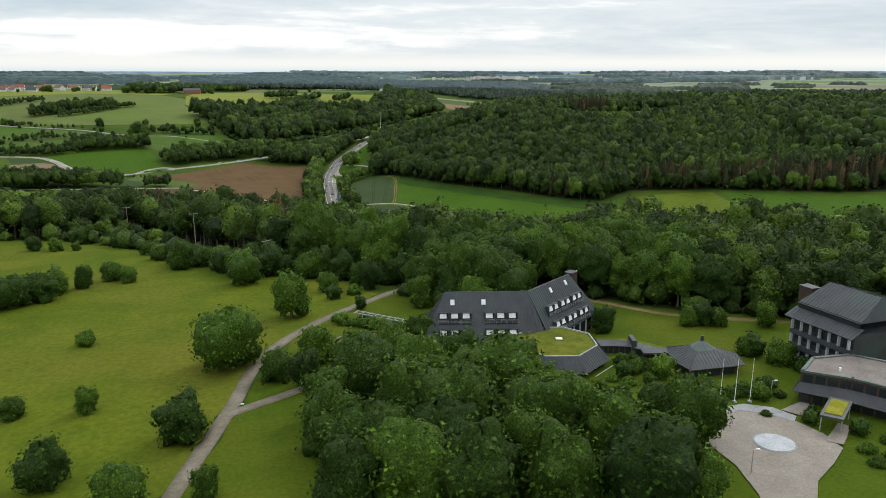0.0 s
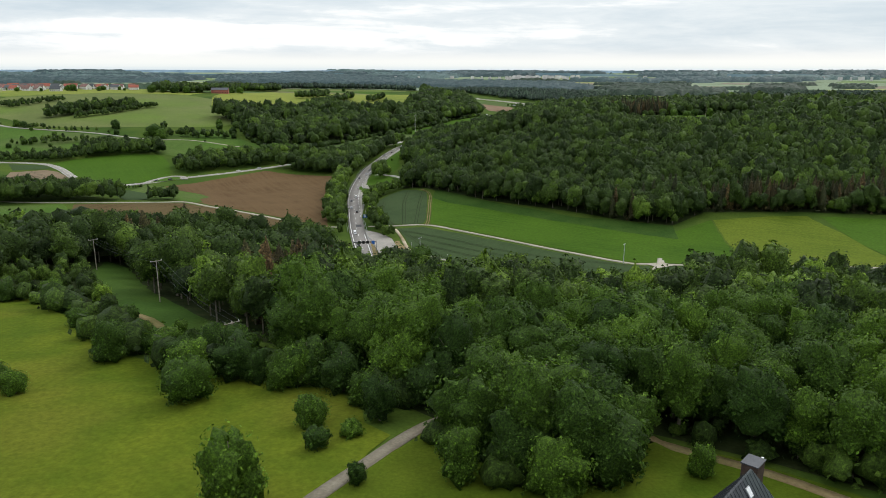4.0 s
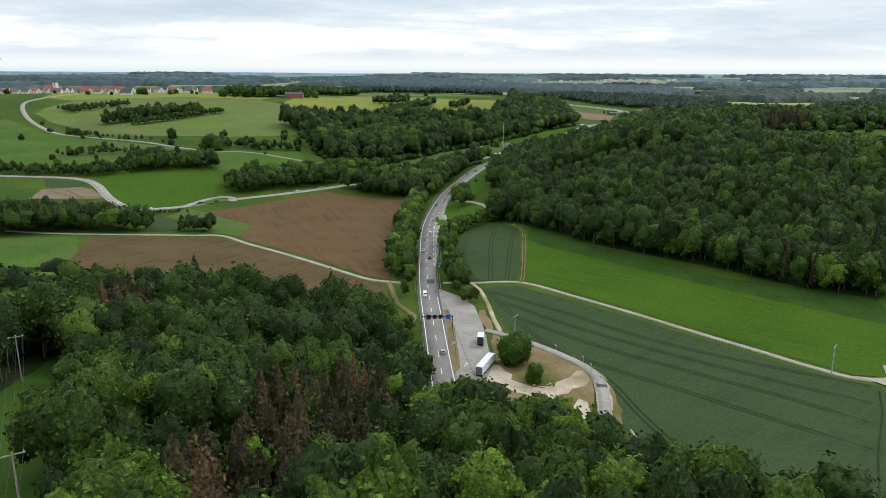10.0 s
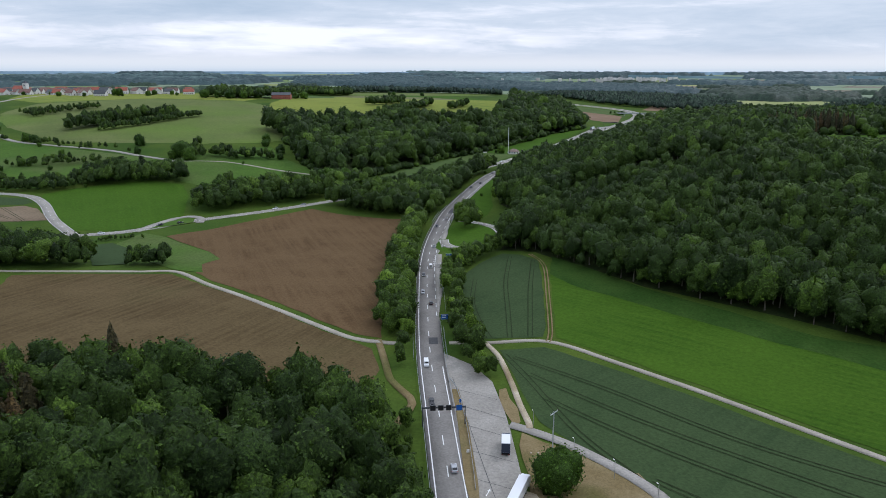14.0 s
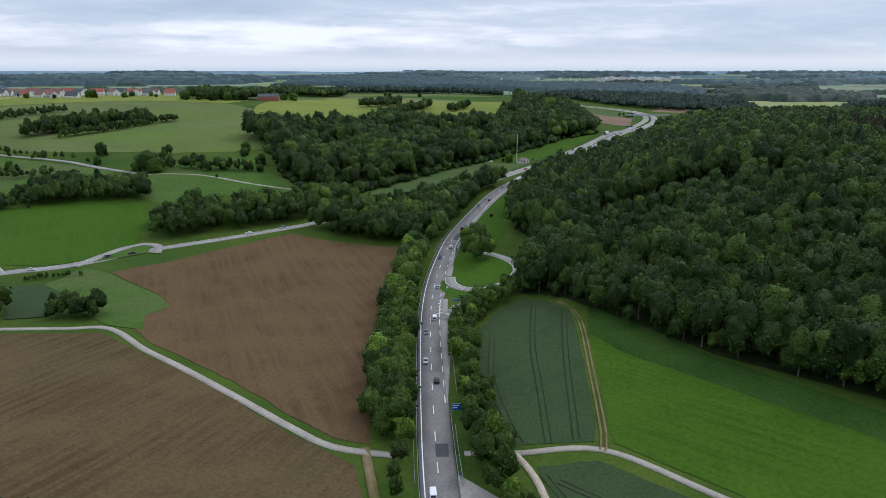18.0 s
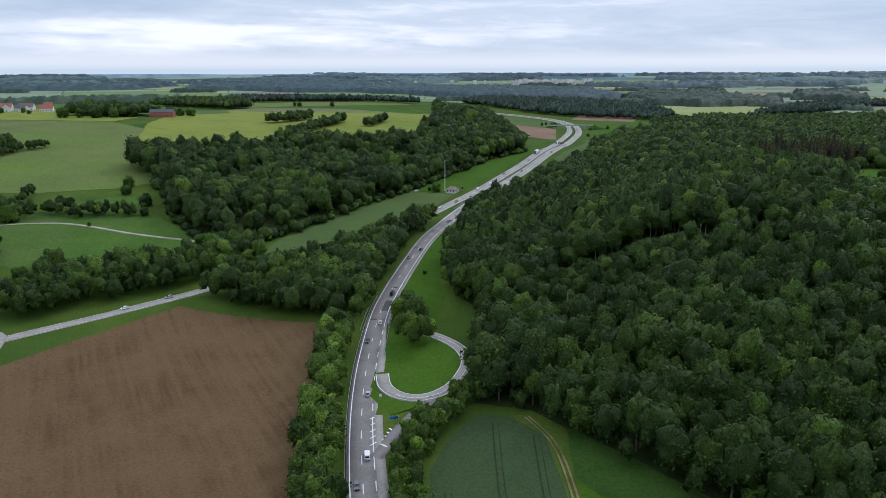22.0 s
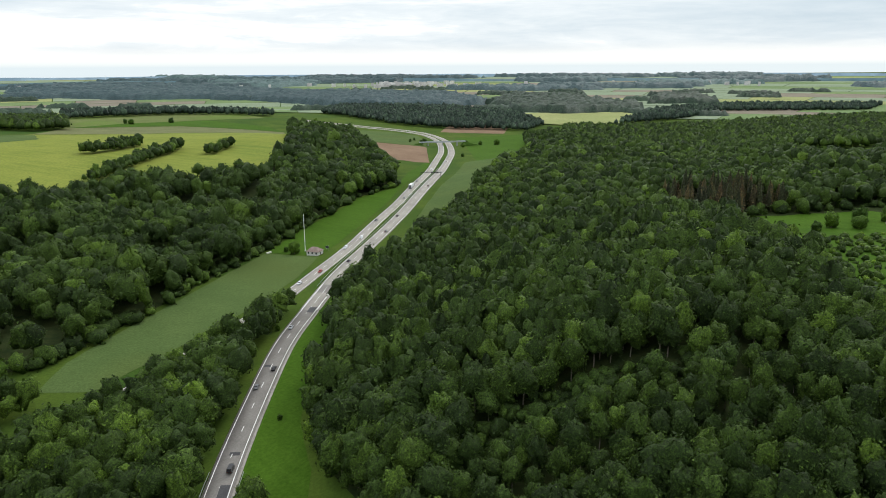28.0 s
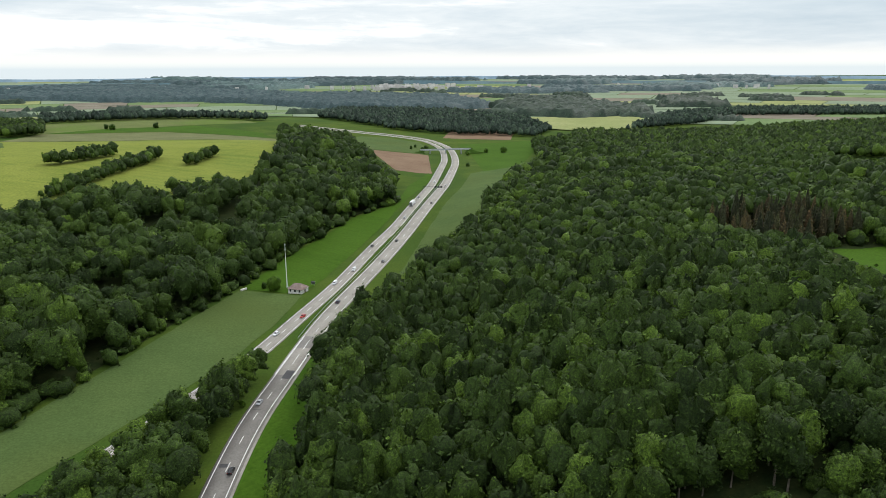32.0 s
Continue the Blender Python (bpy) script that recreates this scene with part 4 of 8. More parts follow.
def trunk_stuff(name, spots, label, seed, mat=None):
    rng = np.random.default_rng(seed)
    vs, qs, count = [], [], 0
    ring = np.array([(math.cos(a), math.sin(a)) for a in np.arange(5) * 2 * math.pi / 5])
    for x, y, z, size in spots:
        r, h = 0.26 * size * rng.uniform(0.8, 1.3), 12 * size
        lean = rng.uniform(-0.5, 0.5, 2)
        vs.append(np.vstack([np.column_stack([ring * r * 1.2 + (x, y), np.full(5, z - 0.4)]), np.column_stack([ring * r * 0.6 + (x, y) + lean, np.full(5, z + h)])]))
        k = np.arange(5)
        qs.append(np.column_stack([k, (k + 1) % 5, (k + 1) % 5 + 5, k + 5]) + count)
        count += 10
    ob = new(name, raw(name, np.vstack(vs), np.vstack(qs), mat=mat or M_BARK))
    tagged(ob, label, "tree trunks", kind="stuff")


def scatter(poly, spacing, seed, keep_off=(), holes=(), size=(0.85, 1.15)):
    """Jittered spots in a polygon, off given lines (line, metres) and outside given polygons."""
    rng = np.random.default_rng(seed)
    p = np.array(poly, float)
    xs, ys = np.arange(p[:, 0].min(), p[:, 0].max(), spacing), np.arange(p[:, 1].min(), p[:, 1].max(), spacing * 0.87)
    gx, gy = np.meshgrid(xs, ys)
    gx = gx + (np.arange(len(ys)) % 2)[:, None] * spacing / 2
    x = (gx + rng.uniform(-0.33, 0.33, gx.shape) * spacing).ravel()
    y = (gy + rng.uniform(-0.33, 0.33, gy.shape) * spacing).ravel()
    ok = inside(poly, x, y)
    for hole in holes:
        ok &= ~inside(hole, x, y)
    x, y = x[ok], y[ok]
    for line, d in keep_off:
        if len(x):
            far = line_distance(line, x, y) > d
            x, y = x[far], y[far]
    return np.column_stack([x, y, ground(x, y), rng.uniform(*size, len(x))])


TREE_GROUPS = {}


def tree_model(kind, i):
    """Meshes of a single tree's trunk and crown, made once."""
    key = (kind, i)
    if key not in TREE_GROUPS:
        models = {"broad": FINE, "low": LOW, "spruce": SPRUCE_MEDIUM, "bush": BUSH_MEDIUM}[kind]
        v, q = models[i]
        crown = raw("crown", v, q, mat=M_NEEDLE if kind == "spruce" else M_LEAF, smooth=True)
        bm = trunk_bm(float(v[:, 2].max()), 0.34 if kind != "bush" else 0.12, 7 * i + 3)
        trunk = bpy.data.meshes.new("trunk")
        bm.to_mesh(trunk)
        bm.free()
        trunk.materials.append(M_BARK)
        TREE_GROUPS[key] = (trunk, crown)
    return TREE_GROUPS[key]


def single_tree(x, y, size, kind="broad", i=0, turn=0.0, wide=1.0, label="", group="", z=None):
    trunk, crown = tree_model(kind, i)
    ob = new({"broad": "tree", "low": "tree", "spruce": "spruce", "bush": "bush"}[kind])
    ob.matrix_basis = pose(x, y, ground_at(x, y) if z is None else z, 0, 0, turn) @ Matrix.Diagonal((size * wide, size * wide, size, 1))
    tagged(ob, label or {"broad": "tall broadleaf tree in full green leaf", "low": "broad tree leafy down to the ground", "spruce": "dark narrow spruce tree", "bush": "round green leafy bush"}[kind], {"broad": "tree", "low": "tree", "spruce": "tree", "bush": "bush"}[kind], group)
    shared("trunk", trunk, ob)
    shared("crown", crown, ob)
    return ob


# the wood below the house: its nearest trees are things of their own, the rest is joined
near_spots = scatter(WOOD_NEAR, 8.4, 3, keep_off=[(MAIN_ROAD[MAIN_ROAD[:, 1] > 398], 8.5), (WOOD_PATH, 4), (HOUSE_PATH, 3)], holes=[CORRIDOR_CLEAR])
swell = np.sin(near_spots[:, 0] * 0.10 + 1.2 * np.sin(near_spots[:, 1] * 0.05)) + np.sin(near_spots[:, 1] * 0.12 - near_spots[:, 0] * 0.06)
near_spots[:, 3] *= (1 + 0.10 * swell) * np.where(near_spots[:, 0] > 0, 0.88, 0.97)
SPRUCE_STANDS = [[(-85, 309), (-97, 369), (-80, 400), (-48, 359), (-60, 318), (-60, 282), (-66, 277)], [(-188, 428), (-171, 483), (-164, 404)]]
young = inside([(-175, 312), (-165, 306), (-112, 272), (-92, 244), (-60, 232), (-30, 226), (-46, 241), (-56, 241), (-88, 257), (-112, 287), (-142, 325), (-165, 362), (-185, 350)], near_spots[:, 0], near_spots[:, 1])
near_spots[young, 3] *= 0.42
conifer = np.zeros(len(near_spots), bool)
for stand in SPRUCE_STANDS:
    conifer |= inside(stand, near_spots[:, 0], near_spots[:, 1])
conifer &= np.random.default_rng(12).uniform(size=len(near_spots)) < 0.65
front = (near_spots[:, 0] > -52) & (near_spots[:, 0] < 75) & (near_spots[:, 1] < 262)
count = 0
for x, y, z, s in near_spots[front & ~conifer]:
    count += 1
    single_tree(x, y, s, "broad", count % 5, count * 77.0, 1.0, group="trees of the near wood", z=z)
rest = ~front & ~conifer
close = rest & (near_spots[:, 0] > -200) & (near_spots[:, 0] < 160)
shady = close & (near_spots[:, 1] > 345) & (near_spots[:, 0] < -70)
# leaf tint held low: the valley side's shade is put into the colour
wood_stuff("near_wood_valley", near_spots[shady], CLOSE, M_LEAF_STUFF, "dense dark broadleaf wood above the valley", "forest", 0.0, 0.45, 8)
wood_stuff("near_wood", near_spots[close & ~shady], CLOSE, M_LEAF_STUFF, "dense broadleaf wood of rounded green crowns", "forest", 0.0, 0.8, 5)
flank = rest & ~close & (np.abs(near_spots[:, 0]) < 440)
under = scatter([(30, 208), (44, 196), (62, 184), (90, 176), (200, 168), (200, 184), (92, 192), (66, 200), (36, 220)], 4.6, 205, keep_off=[(WOOD_PATH, 3.5)], size=(0.26, 0.46))
wood_stuff("undergrowth", under, MEDIUM, M_LEAF_STUFF, "leafy undergrowth below the wood's edge", "shrubs", 0.0, 0.5, 206)
wood_stuff("near_wood_flank", near_spots[flank], ROUGH, M_LEAF_STUFF, "dense broadleaf wood of rounded green crowns", "forest", 0.0, 0.9, 6)
stand_spots = np.vstack([scatter(stand, 7.4, 200 + k, size=(0.85, 1.28)) for k, stand in enumerate(SPRUCE_STANDS)])
wood_stuff("near_spruces", stand_spots, SPRUCE_MEDIUM, M_NEEDLE_STUFF, "brownish ailing spruces among the wood", "forest", 0.3, 1.0, 7)
trunk_stuff("near_wood_trunks", near_spots[close], "grey-brown trunks under the wood's crowns", 9)

# the large wood on the eastern hill
CLEARING = [(170, 985), (205, 1003), (300, 1000), (340, 930), (290, 850), (200, 762), (128, 772), (120, 800), (140, 840), (150, 900)]
GLADE = [(-40, 776), (-30, 790), (-6, 798), (20, 799), (44, 796), (62, 806), (66, 798), (46, 786), (20, 782), (0, 778), (-20, 770)]
east_spots = scatter(WOOD_EAST, 7.6, 13, keep_off=[(MAIN_ROAD, 12), (EAST_WAY, 12), (SLIP_LOOP, 7)], holes=[CLEARING, GLADE], size=(0.78, 1.08))
back = (east_spots[:, 0] > 330) | (east_spots[:, 1] > 1280)
thin = np.random.default_rng(14).uniform(size=len(east_spots)) < 0.36
east_spots[back, 3] *= 1.3
swell = np.sin(east_spots[:, 0] * 0.071 + 0.6 * np.sin(east_spots[:, 1] * 0.03)) + np.sin(east_spots[:, 1] * 0.083 + east_spots[:, 0] * 0.027 + 1.0)
east_spots[:, 3] *= 1 + 0.07 * swell
below = inside([(-50, 740), (70, 740), (80, 790), (46, 786), (0, 778), (-44, 772)], east_spots[:, 0], east_spots[:, 1])
east_spots[below, 3] *= 0.72
east_spots = east_spots[~back | thin]
d_front = np.hypot(np.maximum(east_spots[:, 0] - 40, 0), np.maximum(east_spots[:, 1] - 700, 0))
e_close, e_mid = d_front < 112, (d_front >= 112) & (d_front < 320)
spruce_wall = inside([(158, 1000), (205, 985), (235, 1010), (232, 1060), (165, 1070)], east_spots[:, 0], east_spots[:, 1]) | (inside([(70, 552), (150, 560), (430, 540), (440, 596), (110, 596)], east_spots[:, 0], east_spots[:, 1]) & (np.random.default_rng(19).uniform(size=len(east_spots)) < np.where(east_spots[:, 0] > 150, 0.9, 0.4)))
wood_stuff("hill_spruces", np.vstack([east_spots[spruce_wall], scatter([(165, 574), (240, 572), (300, 562), (430, 550), (436, 585), (170, 592)], 6.0, 21, size=(0.7, 1.05))]), SPRUCE_COARSE, M_NEEDLE_STUFF, "dark brownish spruces in the hill wood", "forest", 0.1, 0.9, 20)
e_close, e_mid, e_back = e_close & ~spruce_wall, e_mid & ~spruce_wall, ~e_close & ~e_mid & ~spruce_wall
wood_stuff("hill_wood_near", east_spots[e_close], CLOSE, M_LEAF_STUFF, "dense broadleaf wood of rounded green crowns", "forest", 0.0, 0.32, 15)
wood_stuff("hill_wood_middle", east_spots[e_mid], COARSE, M_LEAF_STUFF, "dense broadleaf wood of rounded green crowns", "forest", 0.0, 0.34, 16)
wood_stuff("hill_wood_far", east_spots[e_back], ROUGH, M_LEAF_STUFF, "dense broadleaf wood of rounded green crowns", "forest", 0.0, 0.32, 17)
trunk_stuff("hill_wood_trunks", east_spots[e_close], "pale trunks at the edge of the wood", 18)

# the western wood
west_spots = scatter(WOOD_WEST, 10.4, 23, keep_off=[(WEST_WAY, 12)], holes=[[(-155, 1195), (-138, 1205), (-128, 1290), (-146, 1300), (-158, 1250)], [(-225, 1175), (-190, 1180), (-180, 1235), (-205, 1240)], [(-110, 1180), (-98, 1170), (-86, 1215), (-100, 1225)]], size=(0.82, 1.3))
x, y = west_spots[:, 0], west_spots[:, 1]
uneven = np.sin(x * 0.061 + y * 0.033) + np.sin(y * 0.052 - x * 0.021 + 2.0)
west_spots[:, 3] *= 1 + 0.14 * uneven
west_spots = west_spots[uneven > -1.62]
w_mid = west_spots[:, 1] < 1300
wood_stuff("west_wood", west_spots[w_mid], MEDIUM, M_LEAF_STUFF, "dense broadleaf wood on the western slope", "forest", 0.0, 0.35, 25)
wood_stuff("west_wood_far", west_spots[~w_mid], ROUGH, M_LEAF_STUFF, "dense broadleaf wood on the western slope", "forest", 0.0, 0.35, 26)

# undergrowth along the woods' edges
def edge_spots(poly, spacing, seed, inward=2.0):
    rng = np.random.default_rng(seed)
    out = []
    cx, cy = np.mean([p[0] for p in poly]), np.mean([p[1] for p in poly])
    for (ax, ay), (bx, by) in zip(poly, list(poly[1:]) + [poly[0]]):
        n = int(math.hypot(bx - ax, by - ay) / spacing)
        for k in range(n):
            u = (k + rng.uniform(0, 1)) / n
            out.append((ax + (bx - ax) * u + rng.uniform(-1, 1) * inward, ay + (by - ay) * u + rng.uniform(-1, 1) * inward))
    a = np.array(out)
    a = a[(a[:, 0] < 330) & (a[:, 0] > -330) & (a[:, 1] < 1300)]
    for line, d in ((MAIN_ROAD, 8), (EAST_WAY, 8), (WEST_WAY, 8), (WOOD_PATH, 3.5), (HOUSE_PATH, 3.5), (SLIP_LOOP, 5)):
        a = a[line_distance(line, a[:, 0], a[:, 1]) > d]
    return np.column_stack([a, ground(a[:, 0], a[:, 1]), rng.uniform(0.7, 2.1, len(a))])


skirt_spots = edge_spots(WOOD_EAST, 5.6, 340, 3.0)
skirt_spots[:, 3] *= 0.52
wood_stuff("edge_trees", skirt_spots, MEDIUM, M_LEAF_STUFF, "low broadleaf trees leafy to the ground at the wood's edge", "trees", 0.0, 0.6, 341)
for k, poly in enumerate((WOOD_NEAR, WOOD_WEST, CLEARING)):
    wood_stuff("edge_shrubs", edge_spots(poly, 4.6, 300 + k, 3.5), BUSH_COARSE, M_LEAF_STUFF, "leafy shrubs along the edge of the wood", "shrubs", 0.0, 0.35, 310 + k)
wood_stuff("glade_shrubs", scatter(GLADE, 4.4, 332, size=(0.6, 1.5)), BUSH_COARSE, M_LEAF_STUFF, "dark shrubs filling a dip in the wood", "shrubs", 0.0, 0.2, 333)
wood_stuff("glade_shrubs", scatter([(125, 775), (200, 765), (260, 850), (240, 930), (170, 930), (145, 850)], 6.5, 330, size=(0.4, 1.0)), BUSH_COARSE, M_LEAF_STUFF, "scattered young shrubs on a cleared patch", "shrubs", 0.1, 0.8, 331)

# belts of trees along the roads
BELT_ROW = [(-106, 548), (-95, 550), (-107, 612), (-121, 690), (-127, 760), (-138, 766), (-131, 690), (-118, 604)]
BELT_WEDGE = [(-146, 782), (-122, 770), (-120, 800), (-112, 860), (-103, 912), (-93, 950), (-112, 952), (-140, 912), (-172, 866), (-200, 838), (-216, 812), (-180, 792)]
BELT_SIDE = [(-302, 760), (-270, 790), (-226, 832), (-196, 862), (-210, 876), (-236, 868), (-300, 822), (-312, 790)]
BELT_RIGHT = [(-64, 518), (-58, 520), (-66, 552), (-82, 612), (-86, 650), (-78, 676), (-62, 694), (-60, 730), (-66, 742), (-67, 715), (-73, 699), (-82, 687), (-90, 674), (-95, 656), (-92, 610), (-77, 552)]
LOOP_GROVE = [(-98, 738), (-87, 741), (-84, 750), (-88, 760), (-96, 775), (-104, 792), (-108, 787), (-105, 762), (-102, 745)]
TRACK_SHRUBS = [(-96, 545), (-88, 540), (-80, 505), (-73, 478), (-66, 448), (-76, 452), (-82, 486), (-79, 500), (-86, 512), (-94, 528)]
for seed, (poly, space, lo, hi) in enumerate([(BELT_ROW, 4.9, 0.48, 0.78), (BELT_WEDGE, 6.6, 0.6, 1.0), (BELT_SIDE, 7.2, 0.55, 0.95), (BELT_RIGHT, 5.0, 0.32, 0.62), (LOOP_GROVE, 4.6, 0.5, 0.78), (TRACK_SHRUBS, 5.0, 0.25, 0.5)]):
    spots = scatter(poly, space, 40 + seed, keep_off=[(MAIN_ROAD, 8.5), (WEST_WAY, 9.5), (SIDE_ROAD, 9), (SLIP_LOOP, 5.5), (EXIT_BRANCH, 4.5)], size=(lo, hi))
    wood_stuff("tree_belt", spots, MEDIUM, M_LEAF_STUFF, "belt of mixed young broadleaf trees beside the road", "trees", *((0.02, 0.5) if seed in (1, 2) else (0.15, 0.85)), 50 + seed)

# hedges, copses and single trees on the western slopes
WEST_COPSES = [([(-655, 1060), (-690, 1080), (-637, 1160), (-625, 1150)], 9, 0.35, 0.5), ([(-563, 994), (-544, 1024), (-528, 1062), (-512, 1088), (-498, 1112), (-512, 1122), (-542, 1100), (-562, 1060), (-575, 1005)], 8, 0.45, 0.95), ([(-529, 998), (-502, 1052), (-478, 1134), (-487, 1142), (-513, 1060), (-538, 1006)], 7, 0.35, 0.55), ([(-540, 764), (-475, 771), (-443, 776), (-420, 785), (-400, 802), (-420, 820), (-445, 806), (-490, 790), (-545, 785)], 7.5, 0.3, 0.6), ([(-404, 800), (-378, 815), (-341, 835), (-352, 854), (-385, 850), (-405, 852), (-428, 838), (-430, 815)], 8.5, 0.5, 0.9), ([(-520, 845), (-495, 842), (-440, 868), (-445, 880), (-490, 872)], 9, 0.25, 0.5), ([(-359, 572), (-330, 598), (-302, 607), (-276, 621), (-300, 636), (-335, 642), (-380, 640), (-420, 625), (-400, 590)], 8.5, 0.6, 0.95), ([(-263, 621), (-240, 628), (-249, 641), (-267, 637)], 6, 0.42, 0.62), ([(-315, 671), (-296, 684), (-293, 690), (-313, 678)], 4, 0.14, 0.22), ([(-600, 935), (-545, 920), (-470, 910), (-440, 915), (-470, 930), (-545, 945)], 10, 0.25, 0.45), ([(-400, 980), (-385, 905), (-340, 915), (-297, 930), (-300, 945), (-340, 930), (-380, 925)], 9, 0.35, 0.65), ([(-352, 1425), (-340, 1425), (-300, 1500), (-308, 1525)], 7, 0.5, 0.95), ([(-304, 1280), (-292, 1285), (-250, 1490), (-262, 1500)], 7, 0.45, 0.9), ([(-222, 1450), (-210, 1452), (-192, 1510), (-204, 1512)], 7, 0.5, 0.9), ([(-605, 1382), (-520, 1388), (-508, 1400), (-512, 1450), (-610, 1440)], 9, 0.7, 1.15)]
for seed, (poly, space, lo, hi) in enumerate(WEST_COPSES):
    spots = scatter(poly, space * 0.72, 60 + seed, keep_off=[(VILLAGE_ROAD, 5), (SIDE_ROAD, 6), (JUNCTION_ROAD, 6)], size=(lo, hi))
    wood_stuff("copse", spots, COARSE if poly[0][1] < 1150 else ROUGH, M_LEAF_STUFF, "dark green copse and hedge on the hillside", "trees", 0.0, 0.34, 80 + seed)

# far woods: closed canopies whose single trees can no longer be told apart
def far_canopy(poly, step, seed, mat, lo, hi, height=17.0, label="far dark green wood"):
    rng = np.random.default_rng(seed)
    fine = []
    for (ax, ay), (bx, by) in zip(poly, list(poly[1:]) + [poly[0]]):
        n = max(1, int(math.hypot(bx - ax, by - ay) / (3 * step)))
        for k in range(n):
            fine.append((ax + (bx - ax) * k / n + rng.normal(0, step * 0.8), ay + (by - ay) * k / n + rng.normal(0, step * 0.8)))
    p = np.array(fine)
    xs, ys = np.arange(p[:, 0].min() - step, p[:, 0].max() + 2 * step, step), np.arange(p[:, 1].min() - step, p[:, 1].max() + 2 * step, step)
    gx, gy = np.meshgrid(xs, ys)
    gx, gy = gx + rng.uniform(-0.35, 0.35, gx.shape) * step, gy + rng.uniform(-0.35, 0.35, gy.shape) * step
    within = inside(fine, gx, gy)
    up = np.where(within, height * rng.uniform(0.50, 1.15, gx.shape), -1.0)
    up = np.where(within & (rng.uniform(size=gx.shape) < 0.12), up * 0.62, up)
    nx, ny = len(xs), len(ys)
    i, j = np.meshgrid(np.arange(nx - 1), np.arange(ny - 1))
    k = (j * nx + i).ravel()
    quads = np.column_stack([k, k + 1, k + nx + 1, k + nx])
    quads = quads[within.ravel()[quads].any(1)]
    verts = np.column_stack([gx.ravel(), gy.ravel(), (ground(gx, gy) + 1.6 + up).ravel()])
    used, inverse = np.unique(quads.ravel(), return_inverse=True)
    ob = new("far_wood", raw("far_wood", verts[used], inverse.reshape(-1, 4), mat=mat, tint=lo + (hi - lo) * rng.uniform(size=len(used)) ** 1.6))
    tagged(ob, label, "forest", kind="stuff")


def wander(x, y, long, deep, turn, seed):
    """The ragged outline of a wood round a spot."""
    r = random.Random(seed)
    out = []
    for k in range(14):
        a = 2 * math.pi * k / 14
        s = r.uniform(0.65, 1.25)
        px, py = long * s * math.cos(a), deep * s * math.sin(a)
        out.append((x + px * math.cos(turn) - py * math.sin(turn), y + px * math.sin(turn) + py * math.cos(turn)))
    return out


DOTS = [broad_crown(271 + i, h, r, 0.5, lobes, 4, 6, 5, 2.6) for i, (h, r, lobes) in enumerate([(17, 6.6, 10), (19, 7.2, 11), (16, 6.2, 9)])]
BEYOND_WOODS = [[(330, 1305), (440, 1268), (472, 1320), (520, 1455), (556, 1490), (540, 1654), (470, 1700), (340, 1560)], [(335, 1790), (403, 2000), (495, 1930), (658, 1920), (1163, 2040), (1250, 1850), (900, 1500), (620, 1455), (560, 1490), (540, 1654), (470, 1700), (340, 1560)], [(533, 2046), (746, 2145), (948, 2330), (1303, 2263), (1480, 2420), (1128, 2540), (805, 2400)], [(63, 2075), (166, 2015), (255, 2005), (316, 1960), (385, 2080), (398, 2213), (380, 2380), (257, 2600), (-33, 2700), (-92, 2300)], [(-560, 2000), (-420, 2130), (-297, 2170), (-202, 2120), (-180, 2180), (-300, 2250), (-480, 2280), (-620, 2200)], [(-660, 1760), (-500, 1697), (-463, 1740), (-540, 1960), (-660, 1960)]]
for seed, poly in enumerate(BEYOND_WOODS):
    spots = scatter(poly, 10.5 if poly[0][1] < 1900 else 12.5, 120 + seed, size=(0.8, 1.15))
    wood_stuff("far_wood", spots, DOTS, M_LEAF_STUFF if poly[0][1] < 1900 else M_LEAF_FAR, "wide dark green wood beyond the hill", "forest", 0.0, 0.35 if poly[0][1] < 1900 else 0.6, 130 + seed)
NORTH_WOODS = [[(-1142, 3150), (-986, 3250), (-721, 3150), (-454, 3200), (-144, 3150), (-111, 3400), (-419, 3650), (-833, 3850), (-1161, 3700)], [(-465, 3150), (-315, 3100), (-68, 2850), (124, 2700), (257, 2700), (434, 2800), (399, 3250), (-17, 3450), (-201, 3350)], [(421, 2440), (522, 2363), (746, 2390), (813, 2600), (793, 2950), (582, 3150), (417, 2800)], [(913, 2700), (1113, 2640), (1171, 2900), (1066, 3000)], [(860, 780), (1500, 900), (1600, 1420), (980, 1380), (900, 1150)], [(-1700, 1950), (-1120, 2060), (-720, 2200), (-1600, 2260)]]
for seed, poly in enumerate(NORTH_WOODS):
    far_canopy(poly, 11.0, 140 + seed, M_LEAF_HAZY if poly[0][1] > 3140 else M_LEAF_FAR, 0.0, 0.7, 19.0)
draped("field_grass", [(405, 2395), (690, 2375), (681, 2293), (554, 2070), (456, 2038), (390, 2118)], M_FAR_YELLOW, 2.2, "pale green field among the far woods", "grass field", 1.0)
rng_wood = random.Random(31)
for k in range(46):
    a, reach = radians(rng_wood.uniform(-56, 52)), 2650 + 1250 * (k + rng_wood.random()) / 46
    x, y = reach * math.sin(a), 900 + reach * math.cos(a)
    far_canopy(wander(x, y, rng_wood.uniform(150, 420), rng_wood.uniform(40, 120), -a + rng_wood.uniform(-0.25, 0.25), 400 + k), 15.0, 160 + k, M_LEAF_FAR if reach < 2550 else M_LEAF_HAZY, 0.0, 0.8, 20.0)
